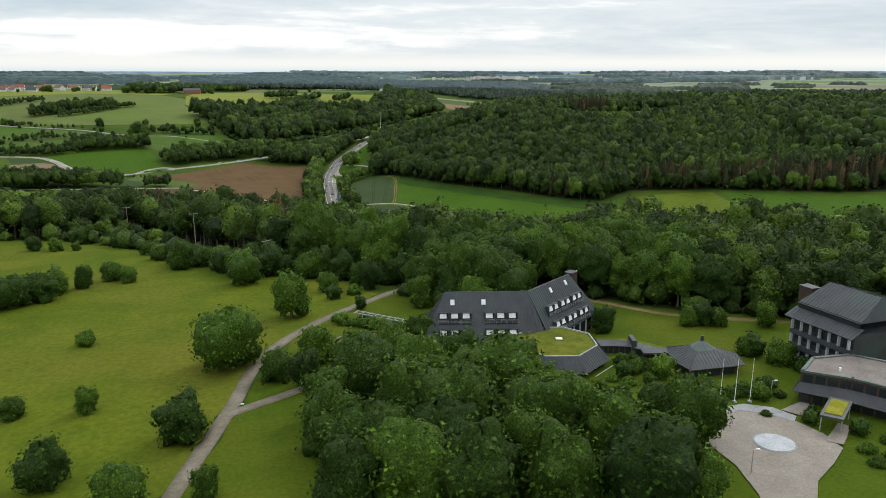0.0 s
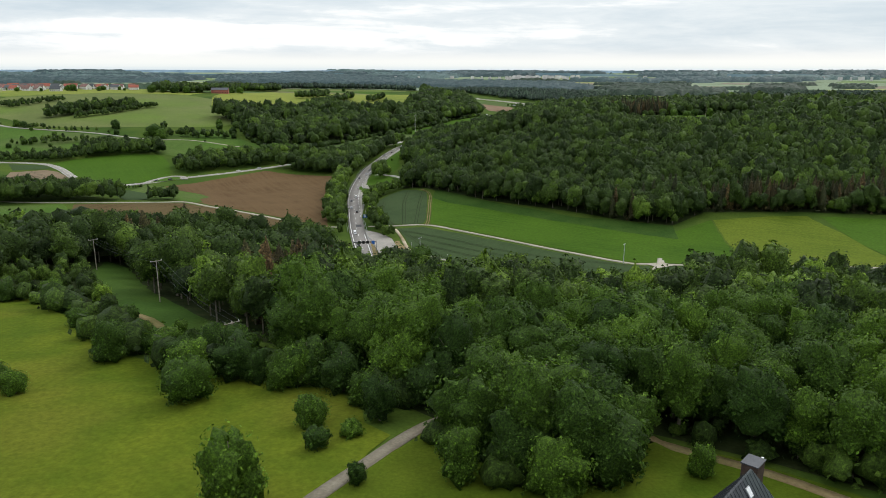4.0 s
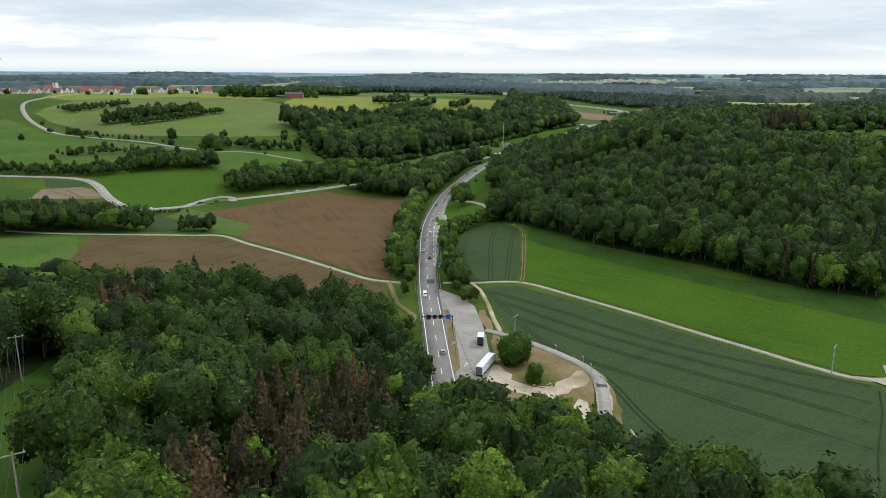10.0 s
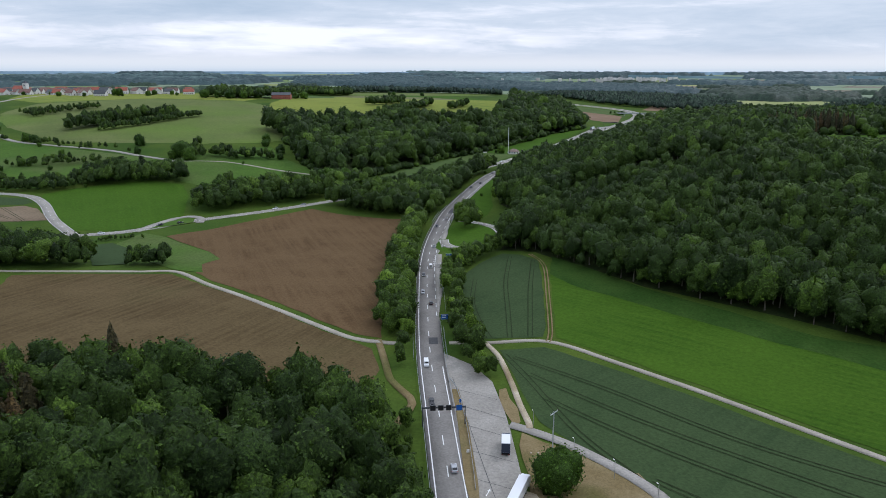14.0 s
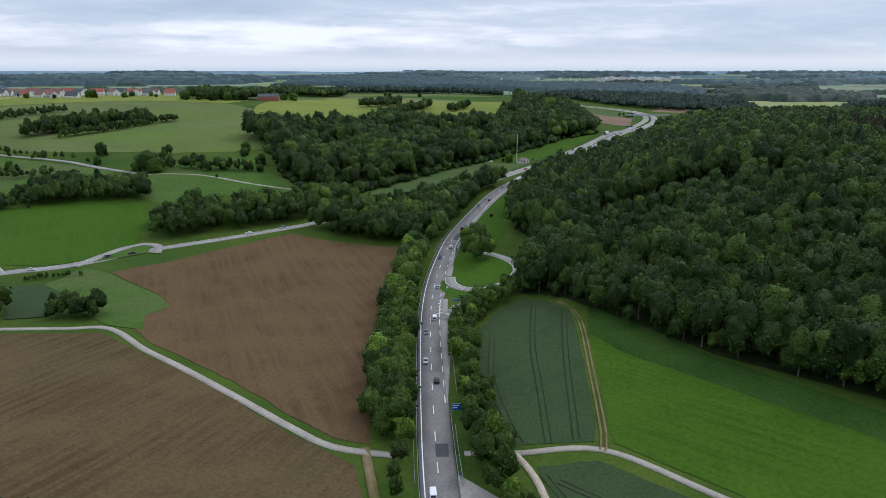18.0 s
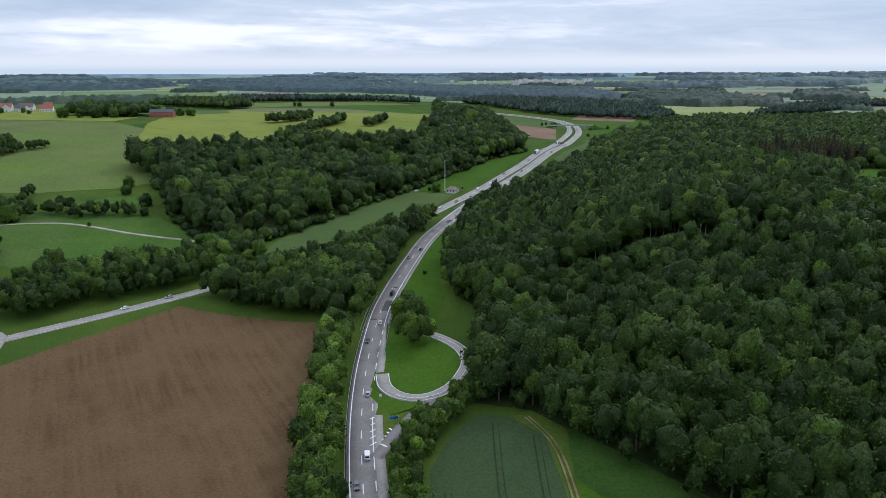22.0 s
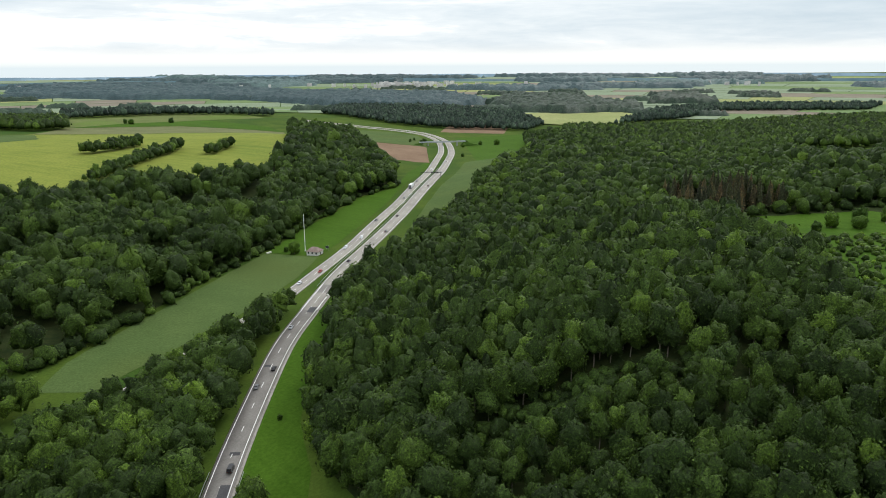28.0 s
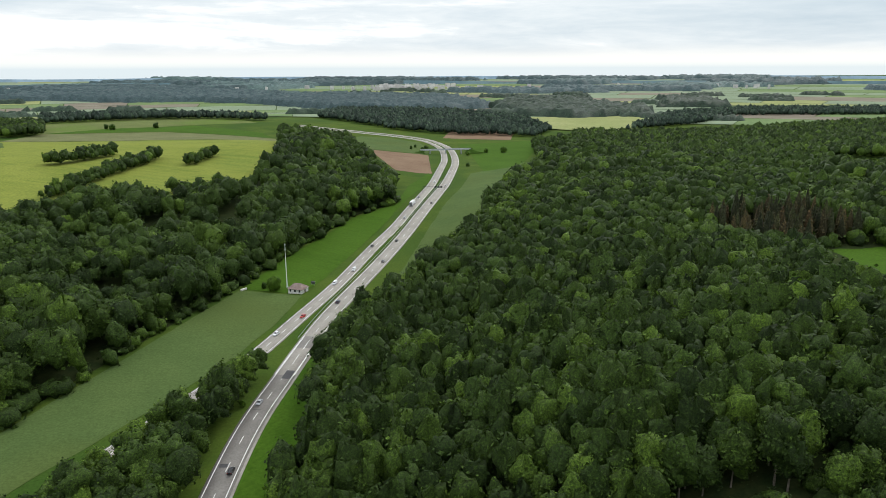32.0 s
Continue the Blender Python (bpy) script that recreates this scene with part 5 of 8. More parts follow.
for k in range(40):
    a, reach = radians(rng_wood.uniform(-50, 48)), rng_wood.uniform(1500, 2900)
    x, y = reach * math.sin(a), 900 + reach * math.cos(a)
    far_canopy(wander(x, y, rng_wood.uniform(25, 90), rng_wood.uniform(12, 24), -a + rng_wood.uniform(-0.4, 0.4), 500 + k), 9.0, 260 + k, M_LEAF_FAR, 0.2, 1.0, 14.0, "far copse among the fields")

# ---- park and conference house on the plateau ----
M_SLATE = mottled("dark_standing_seam_metal", (0.046, 0.051, 0.056), (0.068, 0.074, 0.079), 0.4, 5.0, 0.5, metal=0.25, third=(0.062, 0.080, 0.076), bump=0.15)
M_SEAM = mottled("roof_seam_metal", (0.045, 0.050, 0.056), (0.065, 0.070, 0.078), 0.5, 6.0, 0.5, metal=0.25, bump=0)
M_DARKWOOD = mottled("dark_timber_cladding", (0.040, 0.026, 0.020), (0.070, 0.046, 0.034), 0.8, 6.0, 0.8)
M_RENDER = mottled("pale_grey_concrete", (0.30, 0.32, 0.33), (0.40, 0.42, 0.42), 0.5, 5.0, 0.85)
M_BLIND = mottled("white_awning_cloth", (0.68, 0.69, 0.70), (0.80, 0.80, 0.80), 0.8, 6.0, 0.8, bump=0)
M_CURTAIN = mottled("net_curtain", (0.30, 0.31, 0.30), (0.42, 0.43, 0.42), 1.5, 9.0, 0.9, bump=0)
M_GLASS = material("window_glass", (0.02, 0.025, 0.03), 0.06, 0.0, 0.6)
# near-black paint in place of the shade inside dormers and the tower opening
M_RECESS = material("shaded_recess", (0.030, 0.030, 0.032), 0.9)
M_SEDUM = mottled("green_roof_sedum", (0.080, 0.105, 0.012), (0.140, 0.145, 0.022), 0.35, 2.2, 0.95, third=(0.07, 0.09, 0.014))
M_SEDUM_YELLOW = mottled("yellow_green_roof_moss", (0.17, 0.18, 0.020), (0.24, 0.23, 0.035), 0.5, 2.5, 0.95)
M_COPPER = mottled("weathered_copper", (0.085, 0.115, 0.105), (0.120, 0.150, 0.135), 0.5, 4.0, 0.6, metal=0.2)
M_STEEL = material("galvanised_steel", (0.42, 0.44, 0.45), 0.45, 0.6)
M_WHITE = mottled("white_paint", (0.70, 0.70, 0.69), (0.80, 0.80, 0.79), 0.6, 5.0, 0.5, bump=0)
M_PLAZA = mottled("beige_paving", (0.205, 0.180, 0.150), (0.255, 0.230, 0.195), 0.2, 2.5, 0.9)
M_COBBLE = mottled("grey_cobbles", (0.20, 0.21, 0.21), (0.30, 0.31, 0.31), 0.6, 3.5, 0.9)
M_COBBLE_PALE = mottled("pale_cobbles", (0.33, 0.36, 0.38), (0.44, 0.46, 0.48), 0.6, 3.5, 0.9)
M_FLATROOF = mottled("brownish_roof_felt", (0.15, 0.13, 0.115), (0.21, 0.19, 0.17), 0.25, 2.5, 0.9)


def slab(points, thick, mat, name, parent, label="", flip=False):
    """A flat panel through 3D points, given some thickness below."""
    bm = bmesh.new()
    top = [bm.verts.new(p) for p in points]
    f = bm.faces.new(top)
    f.normal_update()
    if (f.normal.z < 0) != flip:
        f.normal_flip()
    n = f.normal.copy()
    bottom = [bm.verts.new(Vector(p) - n * thick) for p in points]
    bm.faces.new(bottom[::-1] if f.verts[0] == top[0] else bottom)
    for k in range(len(top)):
        bm.faces.new((top[k], top[(k + 1) % len(top)], bottom[(k + 1) % len(top)], bottom[k]))
    bmesh.ops.recalc_face_normals(bm, faces=bm.faces[:])
    return part(name, bm, mat, parent, label)


def seams(points, step, parent, along=None):
    """Standing seams on a roof panel (first two points: the eave), running up the slope, each a part of its own."""
    p = [Vector(q) for q in points]
    ex = (p[1] - p[0]).normalized()
    n = (p[1] - p[0]).cross(p[2] - p[0]).normalized()
    if n.z < 0:
        n = -n
    upward = n.cross(ex)
    if upward.z < 0:
        upward = -upward
    flat = [((q - p[0]).dot(ex), (q - p[0]).dot(upward)) for q in p]
    lo, hi = min(f[0] for f in flat), max(f[0] for f in flat)
    x = lo + step
    while x < hi - 0.1:
        cuts = []
        for (ax, ay), (bx, by) in zip(flat, flat[1:] + flat[:1]):
            if (ax > x) != (bx > x):
                cuts.append(ay + (by - ay) * (x - ax) / (bx - ax))
        if len(cuts) >= 2 and max(cuts) - min(cuts) > 0.4:
            a, b = p[0] + ex * x + upward * min(cuts), p[0] + ex * x + upward * max(cuts)
            bm = bmesh.new()
            vs = [bm.verts.new(q) for q in (a - ex * 0.025, a + ex * 0.025, b + ex * 0.025, b - ex * 0.025)]
            vt = [bm.verts.new(v.co + n * 0.06) for v in vs]
            bm.faces.new(vt)
            for k in range(4):
                bm.faces.new((vs[k], vs[(k + 1) % 4], vt[(k + 1) % 4], vt[k]))
            part("seam", bm, M_SEAM, parent)
        x += step


def roof_panel(points, parent, mat=None, step=0.75, thick=0.18):
    ob = slab(points, thick, mat or M_SLATE, "roof_panel", parent)
    seams(points, step, ob)
    return ob


def dormer(parent, m, width, blinds=True):
    """A recessed balcony window in a steep roof: surround, dark recess, glass, white blind and a rail, in the roof's own frame m
    (x along the eave, y out of the slope, z up)."""
    d = new("dormer")
    d.parent = parent
    d.matrix_basis = m
    w = width / 2
    bm = bmesh.new()
    for x in (-w, w - 0.12):
        add_box(bm, x, x + 0.12, -0.9, 0.12, -0.1, 2.0)
    add_box(bm, -w, w, -0.9, -0.12, 2.0, 2.1)
    add_box(bm, -w, w, -0.9, 0.45, -0.2, -0.1)
    part("surround", bm, M_SLATE, d)
    part("recess", box(-w + 0.12, w - 0.12, -0.85, -0.75, -0.1, 2.0), M_RECESS, d)
    part("pane", box(-w + 0.25, w - 0.25, -0.72, -0.68, 0.0, 1.9), M_GLASS, d)
    if blinds:
        bm = bmesh.new()
        v = [bm.verts.new(q) for q in ((-w + 0.2, -0.3, 1.95), (w - 0.42, -0.3, 1.95), (w - 0.42, 0.16, 1.0), (-w + 0.2, 0.16, 1.0), (-w + 0.2, -0.34, 1.85), (w - 0.42, -0.34, 1.85), (w - 0.42, 0.11, 0.92), (-w + 0.2, 0.11, 0.92))]
        for f in ((0, 1, 2, 3), (7, 6, 5, 4), (3, 2, 6, 7), (0, 3, 7, 4), (1, 5, 6, 2), (0, 4, 5, 1)):
            bm.faces.new([v[i] for i in f])
        bmesh.ops.recalc_face_normals(bm, faces=bm.faces[:])
        part("awning", bm, M_BLIND, d, "white cloth awning")
        part("curtain", box(-w + 0.3, w - 0.75, -0.66, -0.6, 0.1, 1.5), M_CURTAIN, d, "pale grey net curtain")
    bm = bmesh.new()
    for z in (0.25, 0.55, 0.85):
        add_box(bm, -w - 0.02, w + 0.02, 0.46, 0.50, z - 0.15, z - 0.10)
    for x in (-w - 0.1, -0.03, w + 0.04):
        add_box(bm, x, x + 0.05, 0.42, 0.46, -0.2, 0.76)
    part("railing", bm, M_STEEL, d)
    return d


def wing(house, a, b, half, eave, ridge, hip_a, hip_b, base, rows, front_windows):
    """A long block under a steep roof between ridge ends a and b; the front is on the right of a to b. rows: heights of the window rows."""
    ax, bx = Vector((*a, 0)), Vector((*b, 0))
    d = (bx - ax).normalized()
    r = Vector((d.y, -d.x, 0))
    up = lambda p, z: (p.x, p.y, z)
    e1, e2, e3, e4 = ax - d * hip_a + r * half, bx + d * hip_b + r * half, bx + d * hip_b - r * half, ax - d * hip_a - r * half
    front = [up(e1, eave), up(e2, eave), up(bx, ridge), up(ax, ridge)]
    roof_panel(front, house)
    roof_panel([up(e3, eave), up(e4, eave), up(ax, ridge), up(bx, ridge)], house)
    if hip_a > 0.5:
        roof_panel([up(e4, eave), up(e1, eave), up(ax, ridge)], house)
    if hip_b > 0.5:
        roof_panel([up(e2, eave), up(e3, eave), up(bx, ridge)], house)
    inner = [p + (-q) for p, q in ((e1, d * 0), (e2, d * 0), (e3, d * 0), (e4, d * 0))]
    c = sum(inner, Vector()) / 4
    shrunk = [c + (p - c) * 0.90 for p in inner]
    bm = bmesh.new()
    lo, hi = [bm.verts.new(up(p, base - 1)) for p in shrunk], [bm.verts.new(up(p, eave + 0.25)) for p in shrunk]
    bm.faces.new(hi)
    for k in range(4):
        bm.faces.new((lo[k], lo[(k + 1) % 4], hi[(k + 1) % 4], hi[k]))
    bmesh.ops.recalc_face_normals(bm, faces=bm.faces[:])
    part("wall", bm, M_DARKWOOD, house)
    # columns and tall panes of the ground floor
    length = (e2 - e1).length
    n = int(length / 2.6)
    for k in range(n + 1):
        p = e1 + (e2 - e1) * (k / n) - r * 0.5
        col = part("column", box(-0.16, 0.16, -0.16, 0.16, base - 1 - eave, -0.05), M_RENDER, house)
        col.matrix_basis = Matrix.Translation(up(p, eave))
        if k < n:
            q = e1 + (e2 - e1) * ((k + 0.5) / n) - r * (half * 0.10 - 0.06)
            g = part("window", box(-1.0, 1.0, -0.04, 0.04, base - eave + 0.2, -0.35), M_GLASS, house)
            g.matrix_basis = Matrix.Translation(up(q, eave)) @ Matrix.Rotation(math.atan2(d.y, d.x), 4, "Z")
    # window rows in the roof
    for z in rows:
        run = half * (1 - (z - eave) / (ridge - eave))
        for x in front_windows:
            p = ax + d * x + r * run
            m = Matrix((d, r, Vector((0, 0, 1)))).transposed().to_4x4()
            m.translation = up(p, z)
            dormer(house, m, 2.1)
    return d, r


def skylight(house, p, d, r, slope):
    """A small roof window lying in the slope at p."""
    n = Vector((r.x * math.sin(slope), r.y * math.sin(slope), math.cos(slope)))
    u = Vector(d)
    w = n.cross(u)
    m = Matrix((u, w, n)).transposed().to_4x4()
    m.translation = Vector(p) + n * 0.05
    s = part("skylight", box(-0.5, 0.5, -0.65, 0.65, 0.0, 0.16, 0.03), M_STEEL, house, "roof window in the slope")
    s.matrix_basis = m
    part("pane", box(-0.4, 0.4, -0.55, 0.55, 0.165, 0.175), M_BLIND, s)


BASE = 38.2
house = thing("conference_house", 0, 0, 0.0, label="dark grey metal-roofed conference house with rows of white awnings", category="building")
EAVE, RIDGE = 41.4, 51.0
dA, rA = wing(house, (0.4, 149.8), (18.6, 150.4), 6.4, EAVE, RIDGE, 5.2, 1.5, BASE, (42.1, 45.2), (-0.4, 2.1, 4.6, 9.6, 12.1, 14.6))
dB, rB = wing(house, (18.6, 150.4), (30.0, 164.2), 6.4, EAVE, RIDGE, 0.2, 4.6, BASE, (42.1, 45.2), (4.0, 6.3, 9.2, 11.5, 14.4, 16.7))
roof_panel([(18.4, 143.9, EAVE), (22.9, 146.1, EAVE), (18.6, 150.4, RIDGE)], house)
slopeA = math.atan2(RIDGE - EAVE, 6.4)
for x in (1.6, 8.4):
    p = Vector((0.4, 149.8, 48.9)) + dA * x + rA * (6.4 * (RIDGE - 48.9) / (RIDGE - EAVE))
    skylight(house, p, dA, rA, slopeA)
for x, z in ((8.0, 49.4), (14.8, 49.6)):
    p = Vector((18.6, 150.4, z)) + dB * x + rB * (6.4 * (RIDGE - z) / (RIDGE - EAVE))
    skylight(house, p, dB, rB, slopeA)
chimney = part("chimney", box(-1.3, 1.3, -1.0, 1.0, 0, 5.2, 0.05), M_DARKWOOD, house, "dark clad chimney block with a steel flue")
chimney.matrix_basis = Matrix.Translation((31.0, 166.2, 45.6)) @ Matrix.Rotation(math.atan2(dB.y, dB.x), 4, "Z")
part("cap", box(-1.4, 1.4, -1.1, 1.1, 5.2, 5.35), M_SEAM, chimney)
part("flue", tube([(1.5, -0.6, 0), (1.5, -0.6, 5.4)], [0.16, 0.16]), M_WHITE, chimney)

# eight-sided lobby with a green roof
lobby = thing("lobby_pavilion", 24, 139, BASE, label="eight-sided lobby with a mossy green flat roof", category="building")
OCT_IN = [(15.0, 137.8), (20.4, 132.0), (27.0, 132.2), (31.8, 137.8), (31.4, 144.6), (26.3, 148.6), (20.0, 148.0), (15.2, 143.5)]
oc = Vector((23.4, 140.4))
rel = lambda p, z: (p[0] - 24, p[1] - 139, z - BASE)
slab([rel(p, 43.0) for p in OCT_IN], 0.3, M_SEDUM, "green_roof", lobby, "mossy green flat roof")
OCT_OUT = [tuple(oc + (Vector(p) - oc) * 1.32) for p in OCT_IN]
OCT_WALL = [tuple(oc + (Vector(p) - oc) * 1.16) for p in OCT_IN]
for k in range(8):
    a, b = OCT_IN[k], OCT_IN[(k + 1) % 8]
    c, e = OCT_OUT[(k + 1) % 8], OCT_OUT[k]
    if k in (4, 5, 6):
        continue
    roof_panel([rel(e, 40.4), rel(c, 40.4), rel(b, 43.25), rel(a, 43.25)], lobby)
    bm = bmesh.new()
    wa, wb = OCT_WALL[k], OCT_WALL[(k + 1) % 8]
    length = math.hypot(wb[0] - wa[0], wb[1] - wa[1])
    w = part("wall", box(0, length, -0.12, 0.12, -1.0, 2.6), M_DARKWOOD, lobby)
    w.matrix_basis = Matrix.Translation(rel(wa, BASE)) @ Matrix.Rotation(math.atan2(wb[1] - wa[1], wb[0] - wa[0]), 4, "Z")
    for i in range(3):
        part("window", box(length * (0.08 + i * 0.31), length * (0.30 + i * 0.31), -0.18, -0.13, 0.1, 2.3), M_GLASS, w)
    bm.free()
    if k in (1, 2):
        aw = part("awning", box(0.8, length - 0.8, -2.6, -2.5, 1.6, 1.7), M_RENDER, lobby, "grey sloping sunshade")
        aw.matrix_basis = w.matrix_basis
for k in range(8):
    a, b = OCT_IN[k], OCT_IN[(k + 1) % 8]
    length = math.hypot(b[0] - a[0], b[1] - a[1])
    rim = part("rim", box(-0.1, length + 0.1, -0.12, 0.12, 4.75, 5.1), M_RENDER, lobby)
    rim.matrix_basis = Matrix.Translation(rel(a, BASE)) @ Matrix.Rotation(math.atan2(b[1] - a[1], b[0] - a[0]), 4, "Z")
hatch = part("roof_hatch", box(-0.7, 0.7, -0.5, 0.5, 0, 0.35, 0.05), M_BLIND, lobby, "pale roof hatch")
hatch.matrix_basis = Matrix.Translation(rel((24.5, 141.5), 43.02))

# covered walkway of low roofed bays
walkway = thing("covered_walkway", 41, 143, BASE, label="low covered walkway with sloping metal roof", category="walkway")
WALK_LINE = [(33.4, 145.6), (37.0, 145.7), (40.8, 145.2), (44.8, 142.0), (48.6, 138.6)]
for k, (a, b) in enumerate(zip(WALK_LINE, WALK_LINE[1:])):
    length, turn = math.hypot(b[0] - a[0], b[1] - a[1]), math.atan2(b[1] - a[1], b[0] - a[0])
    m = Matrix.Translation((a[0] - 41, a[1] - 143, 0)) @ Matrix.Rotation(turn, 4, "Z")
    w = part("wall", box(0, length, -1.1, -0.9, -1.2, 2.2), M_DARKWOOD, walkway)
    w.matrix_basis = m
    for i in range(3):
        part("window", box(length * (0.06 + i * 0.31), length * (0.30 + i * 0.31), -1.16, -1.11, 0.5, 2.0), M_GLASS, w)
    lean = slab([(0, -1.5, 2.3), (length, -1.5, 2.3), (length, 0.2, 3.0), (0, 0.2, 3.0)], 0.15, M_COPPER if k > 1 else M_SLATE, "roof_panel", walkway)
    lean.matrix_basis = m
    g = slab([(0, 0.2, 2.98), (length, 0.2, 2.98), (length, 1.6, 2.9), (0, 1.6, 2.9)], 0.2, M_SEDUM, "green_roof", walkway)
    g.matrix_basis = m
post = part("gate_pier", box(-0.5, 0.5, -1.8, 1.8, -1.0, 3.9, 0.04), M_SLATE, walkway)
post.matrix_basis = Matrix.Translation((0.0, 2.0, 0))

# tent-roofed pavilion
pav = thing("tent_roof_pavilion", 52.6, 136.0, BASE + 0.6, label="low pavilion under a tent-shaped metal roof", category="building")
PAV = [(-4.6, -6.8), (7.6, -4.0), (8.0, 1.6), (2.5, 6.0), (-5.4, 5.2), (-6.4, -1.2)]
inner = [(p[0] * 0.33, p[1] * 0.33) for p in PAV]
for k in range(6):
    a, b, c, e = PAV[k], PAV[(k + 1) % 6], inner[(k + 1) % 6], inner[k]
    dip = 0.55 if k % 2 else 0.0
    roof_panel([(*a, 2.5), (*b, 2.5 + dip * 0.4), (*c, 4.6), (*e, 4.6)], pav)
    slab([(*e, 4.62), (*c, 4.62), (0, 0, 6.4)], 0.12, M_COPPER, "lantern_panel", pav)
    wa, wb = (a[0] * 0.82, a[1] * 0.82), (b[0] * 0.82, b[1] * 0.82)
    length = math.hypot(wb[0] - wa[0], wb[1] - wa[1])
    w = part("wall", box(0, length, -0.1, 0.1, -1.4, 2.6), M_DARKWOOD, pav)
    w.matrix_basis = Matrix.Translation((*wa, 0)) @ Matrix.Rotation(math.atan2(wb[1] - wa[1], wb[0] - wa[0]), 4, "Z")
    for i in range(3):
        part("window", box(length * (0.06 + i * 0.31), length * (0.31 + i * 0.31), -0.15, -0.11, 0.5, 2.1), M_GLASS, w)
part("finial", tube([(0, 0, 6.0), (0, 0, 7.2)], [0.35, 0.35], 8), M_SEAM, pav)
part("spur_roof", box(-11.0, -4.0, 2.2, 5.2, 2.2, 2.5), M_SLATE, pav)

# large hall with stepped roof
hall = thing("assembly_hall", 84, 132, 39.4, label="large dark metal-clad hall with stepped roofs and pale columns", category="building")
HB = 39.4
hr = lambda x, y, z: (x - 84, y - 132, z - HB)
L0, L1 = Vector((71.8, 140.0, 0)), Vector((77.2, 126.6, 0))
fd = (L1 - L0).normalized()
fr = Vector((fd.y, -fd.x, 0))  # out of the west front
back = -fr * 30


def hp(along, deep, z):
    p = L0 + fd * along - fr * deep
    return hr(p.x, p.y, z)


W = 14.5
bm = bmesh.new()
vs = [bm.verts.new(hp(a, b, z)) for z in (38.0, 49.2) for a, b in ((0.6, 0.8), (W, 0.8), (W, 30), (0.6, 30))]
for f in ((3, 2, 1, 0), (4, 5, 6, 7), (0, 1, 5, 4), (1, 2, 6, 5), (2, 3, 7, 6), (3, 0, 4, 7)):
    bm.faces.new([vs[i] for i in f])
bmesh.ops.recalc_face_normals(bm, faces=bm.faces[:])
part("wall", bm, M_SLATE, hall)
roof_panel([hp(-0.6, -0.8, 49.0), hp(W + 0.6, -0.8, 49.0), hp(W + 0.6, 2.2, 50.6), hp(-0.6, 2.2, 50.6)], hall)
slab([hp(0.2, 2.2, 51.8), hp(W - 0.4, 2.2, 51.8), hp(W - 0.4, 2.25, 50.5), hp(0.2, 2.25, 50.5)], 0.2, M_GLASS, "clerestory", hall)
roof_panel([hp(0, 1.8, 51.6), hp(W, 1.8, 51.6), hp(W * 0.9, 8.5, 55.6), hp(1.5, 8.5, 55.6)], hall)
roof_panel([hp(W * 0.9, 8.5, 55.6), hp(1.5, 8.5, 55.6), hp(0, 24, 51.0), hp(W, 24, 51.0)], hall)
slab([hp(W, 1.8, 51.6), hp(W, 24, 51.0), hp(W * 0.9, 8.5, 55.6)], 0.2, M_SLATE, "gable", hall)
slab([hp(0, 24, 51.0), hp(0, 1.8, 51.6), hp(1.5, 8.5, 55.6)], 0.2, M_SLATE, "gable", hall)
for k in range(7):
    a = 0.8 + k * (W - 1.4) / 6
    c = part("column", box(-0.22, 0.22, -0.22, 0.22, 0, 8.2), M_RENDER, hall)
    c.matrix_basis = Matrix.Translation(hp(a, 0.2, 41.0))
    if k < 6:
        g = part("window", box(0.4, 1.8, -0.05, 0.05, 0, 4.2), M_GLASS, hall)
        g.matrix_basis = Matrix.Translation(hp(a + 0.1, 0.72, 44.4)) @ Matrix.Rotation(math.atan2(fd.y, fd.x), 4, "Z")
for z in (42.6, 45.6):
    bal = part("balcony", box(0, W - 0.6, -0.15, 0.9, 0, 0.9), M_SLATE, hall)
    bal.matrix_basis = Matrix.Translation(hp(0.6, -0.1, z)) @ Matrix.Rotation(math.atan2(fd.y, fd.x), 4, "Z")
stack = part("chimney", box(-1.6, 1.6, -1.2, 1.2, 0, 3.6, 0.04), M_DARKWOOD, hall, "dark clad chimney block")
stack.matrix_basis = Matrix.Translation(hr(79.0, 147.0, 49.4)) @ Matrix.Rotation(math.atan2(fd.y, fd.x), 4, "Z")
part("cap", box(-1.7, 1.7, -1.3, 1.3, 3.6, 3.75), M_SEAM, stack)
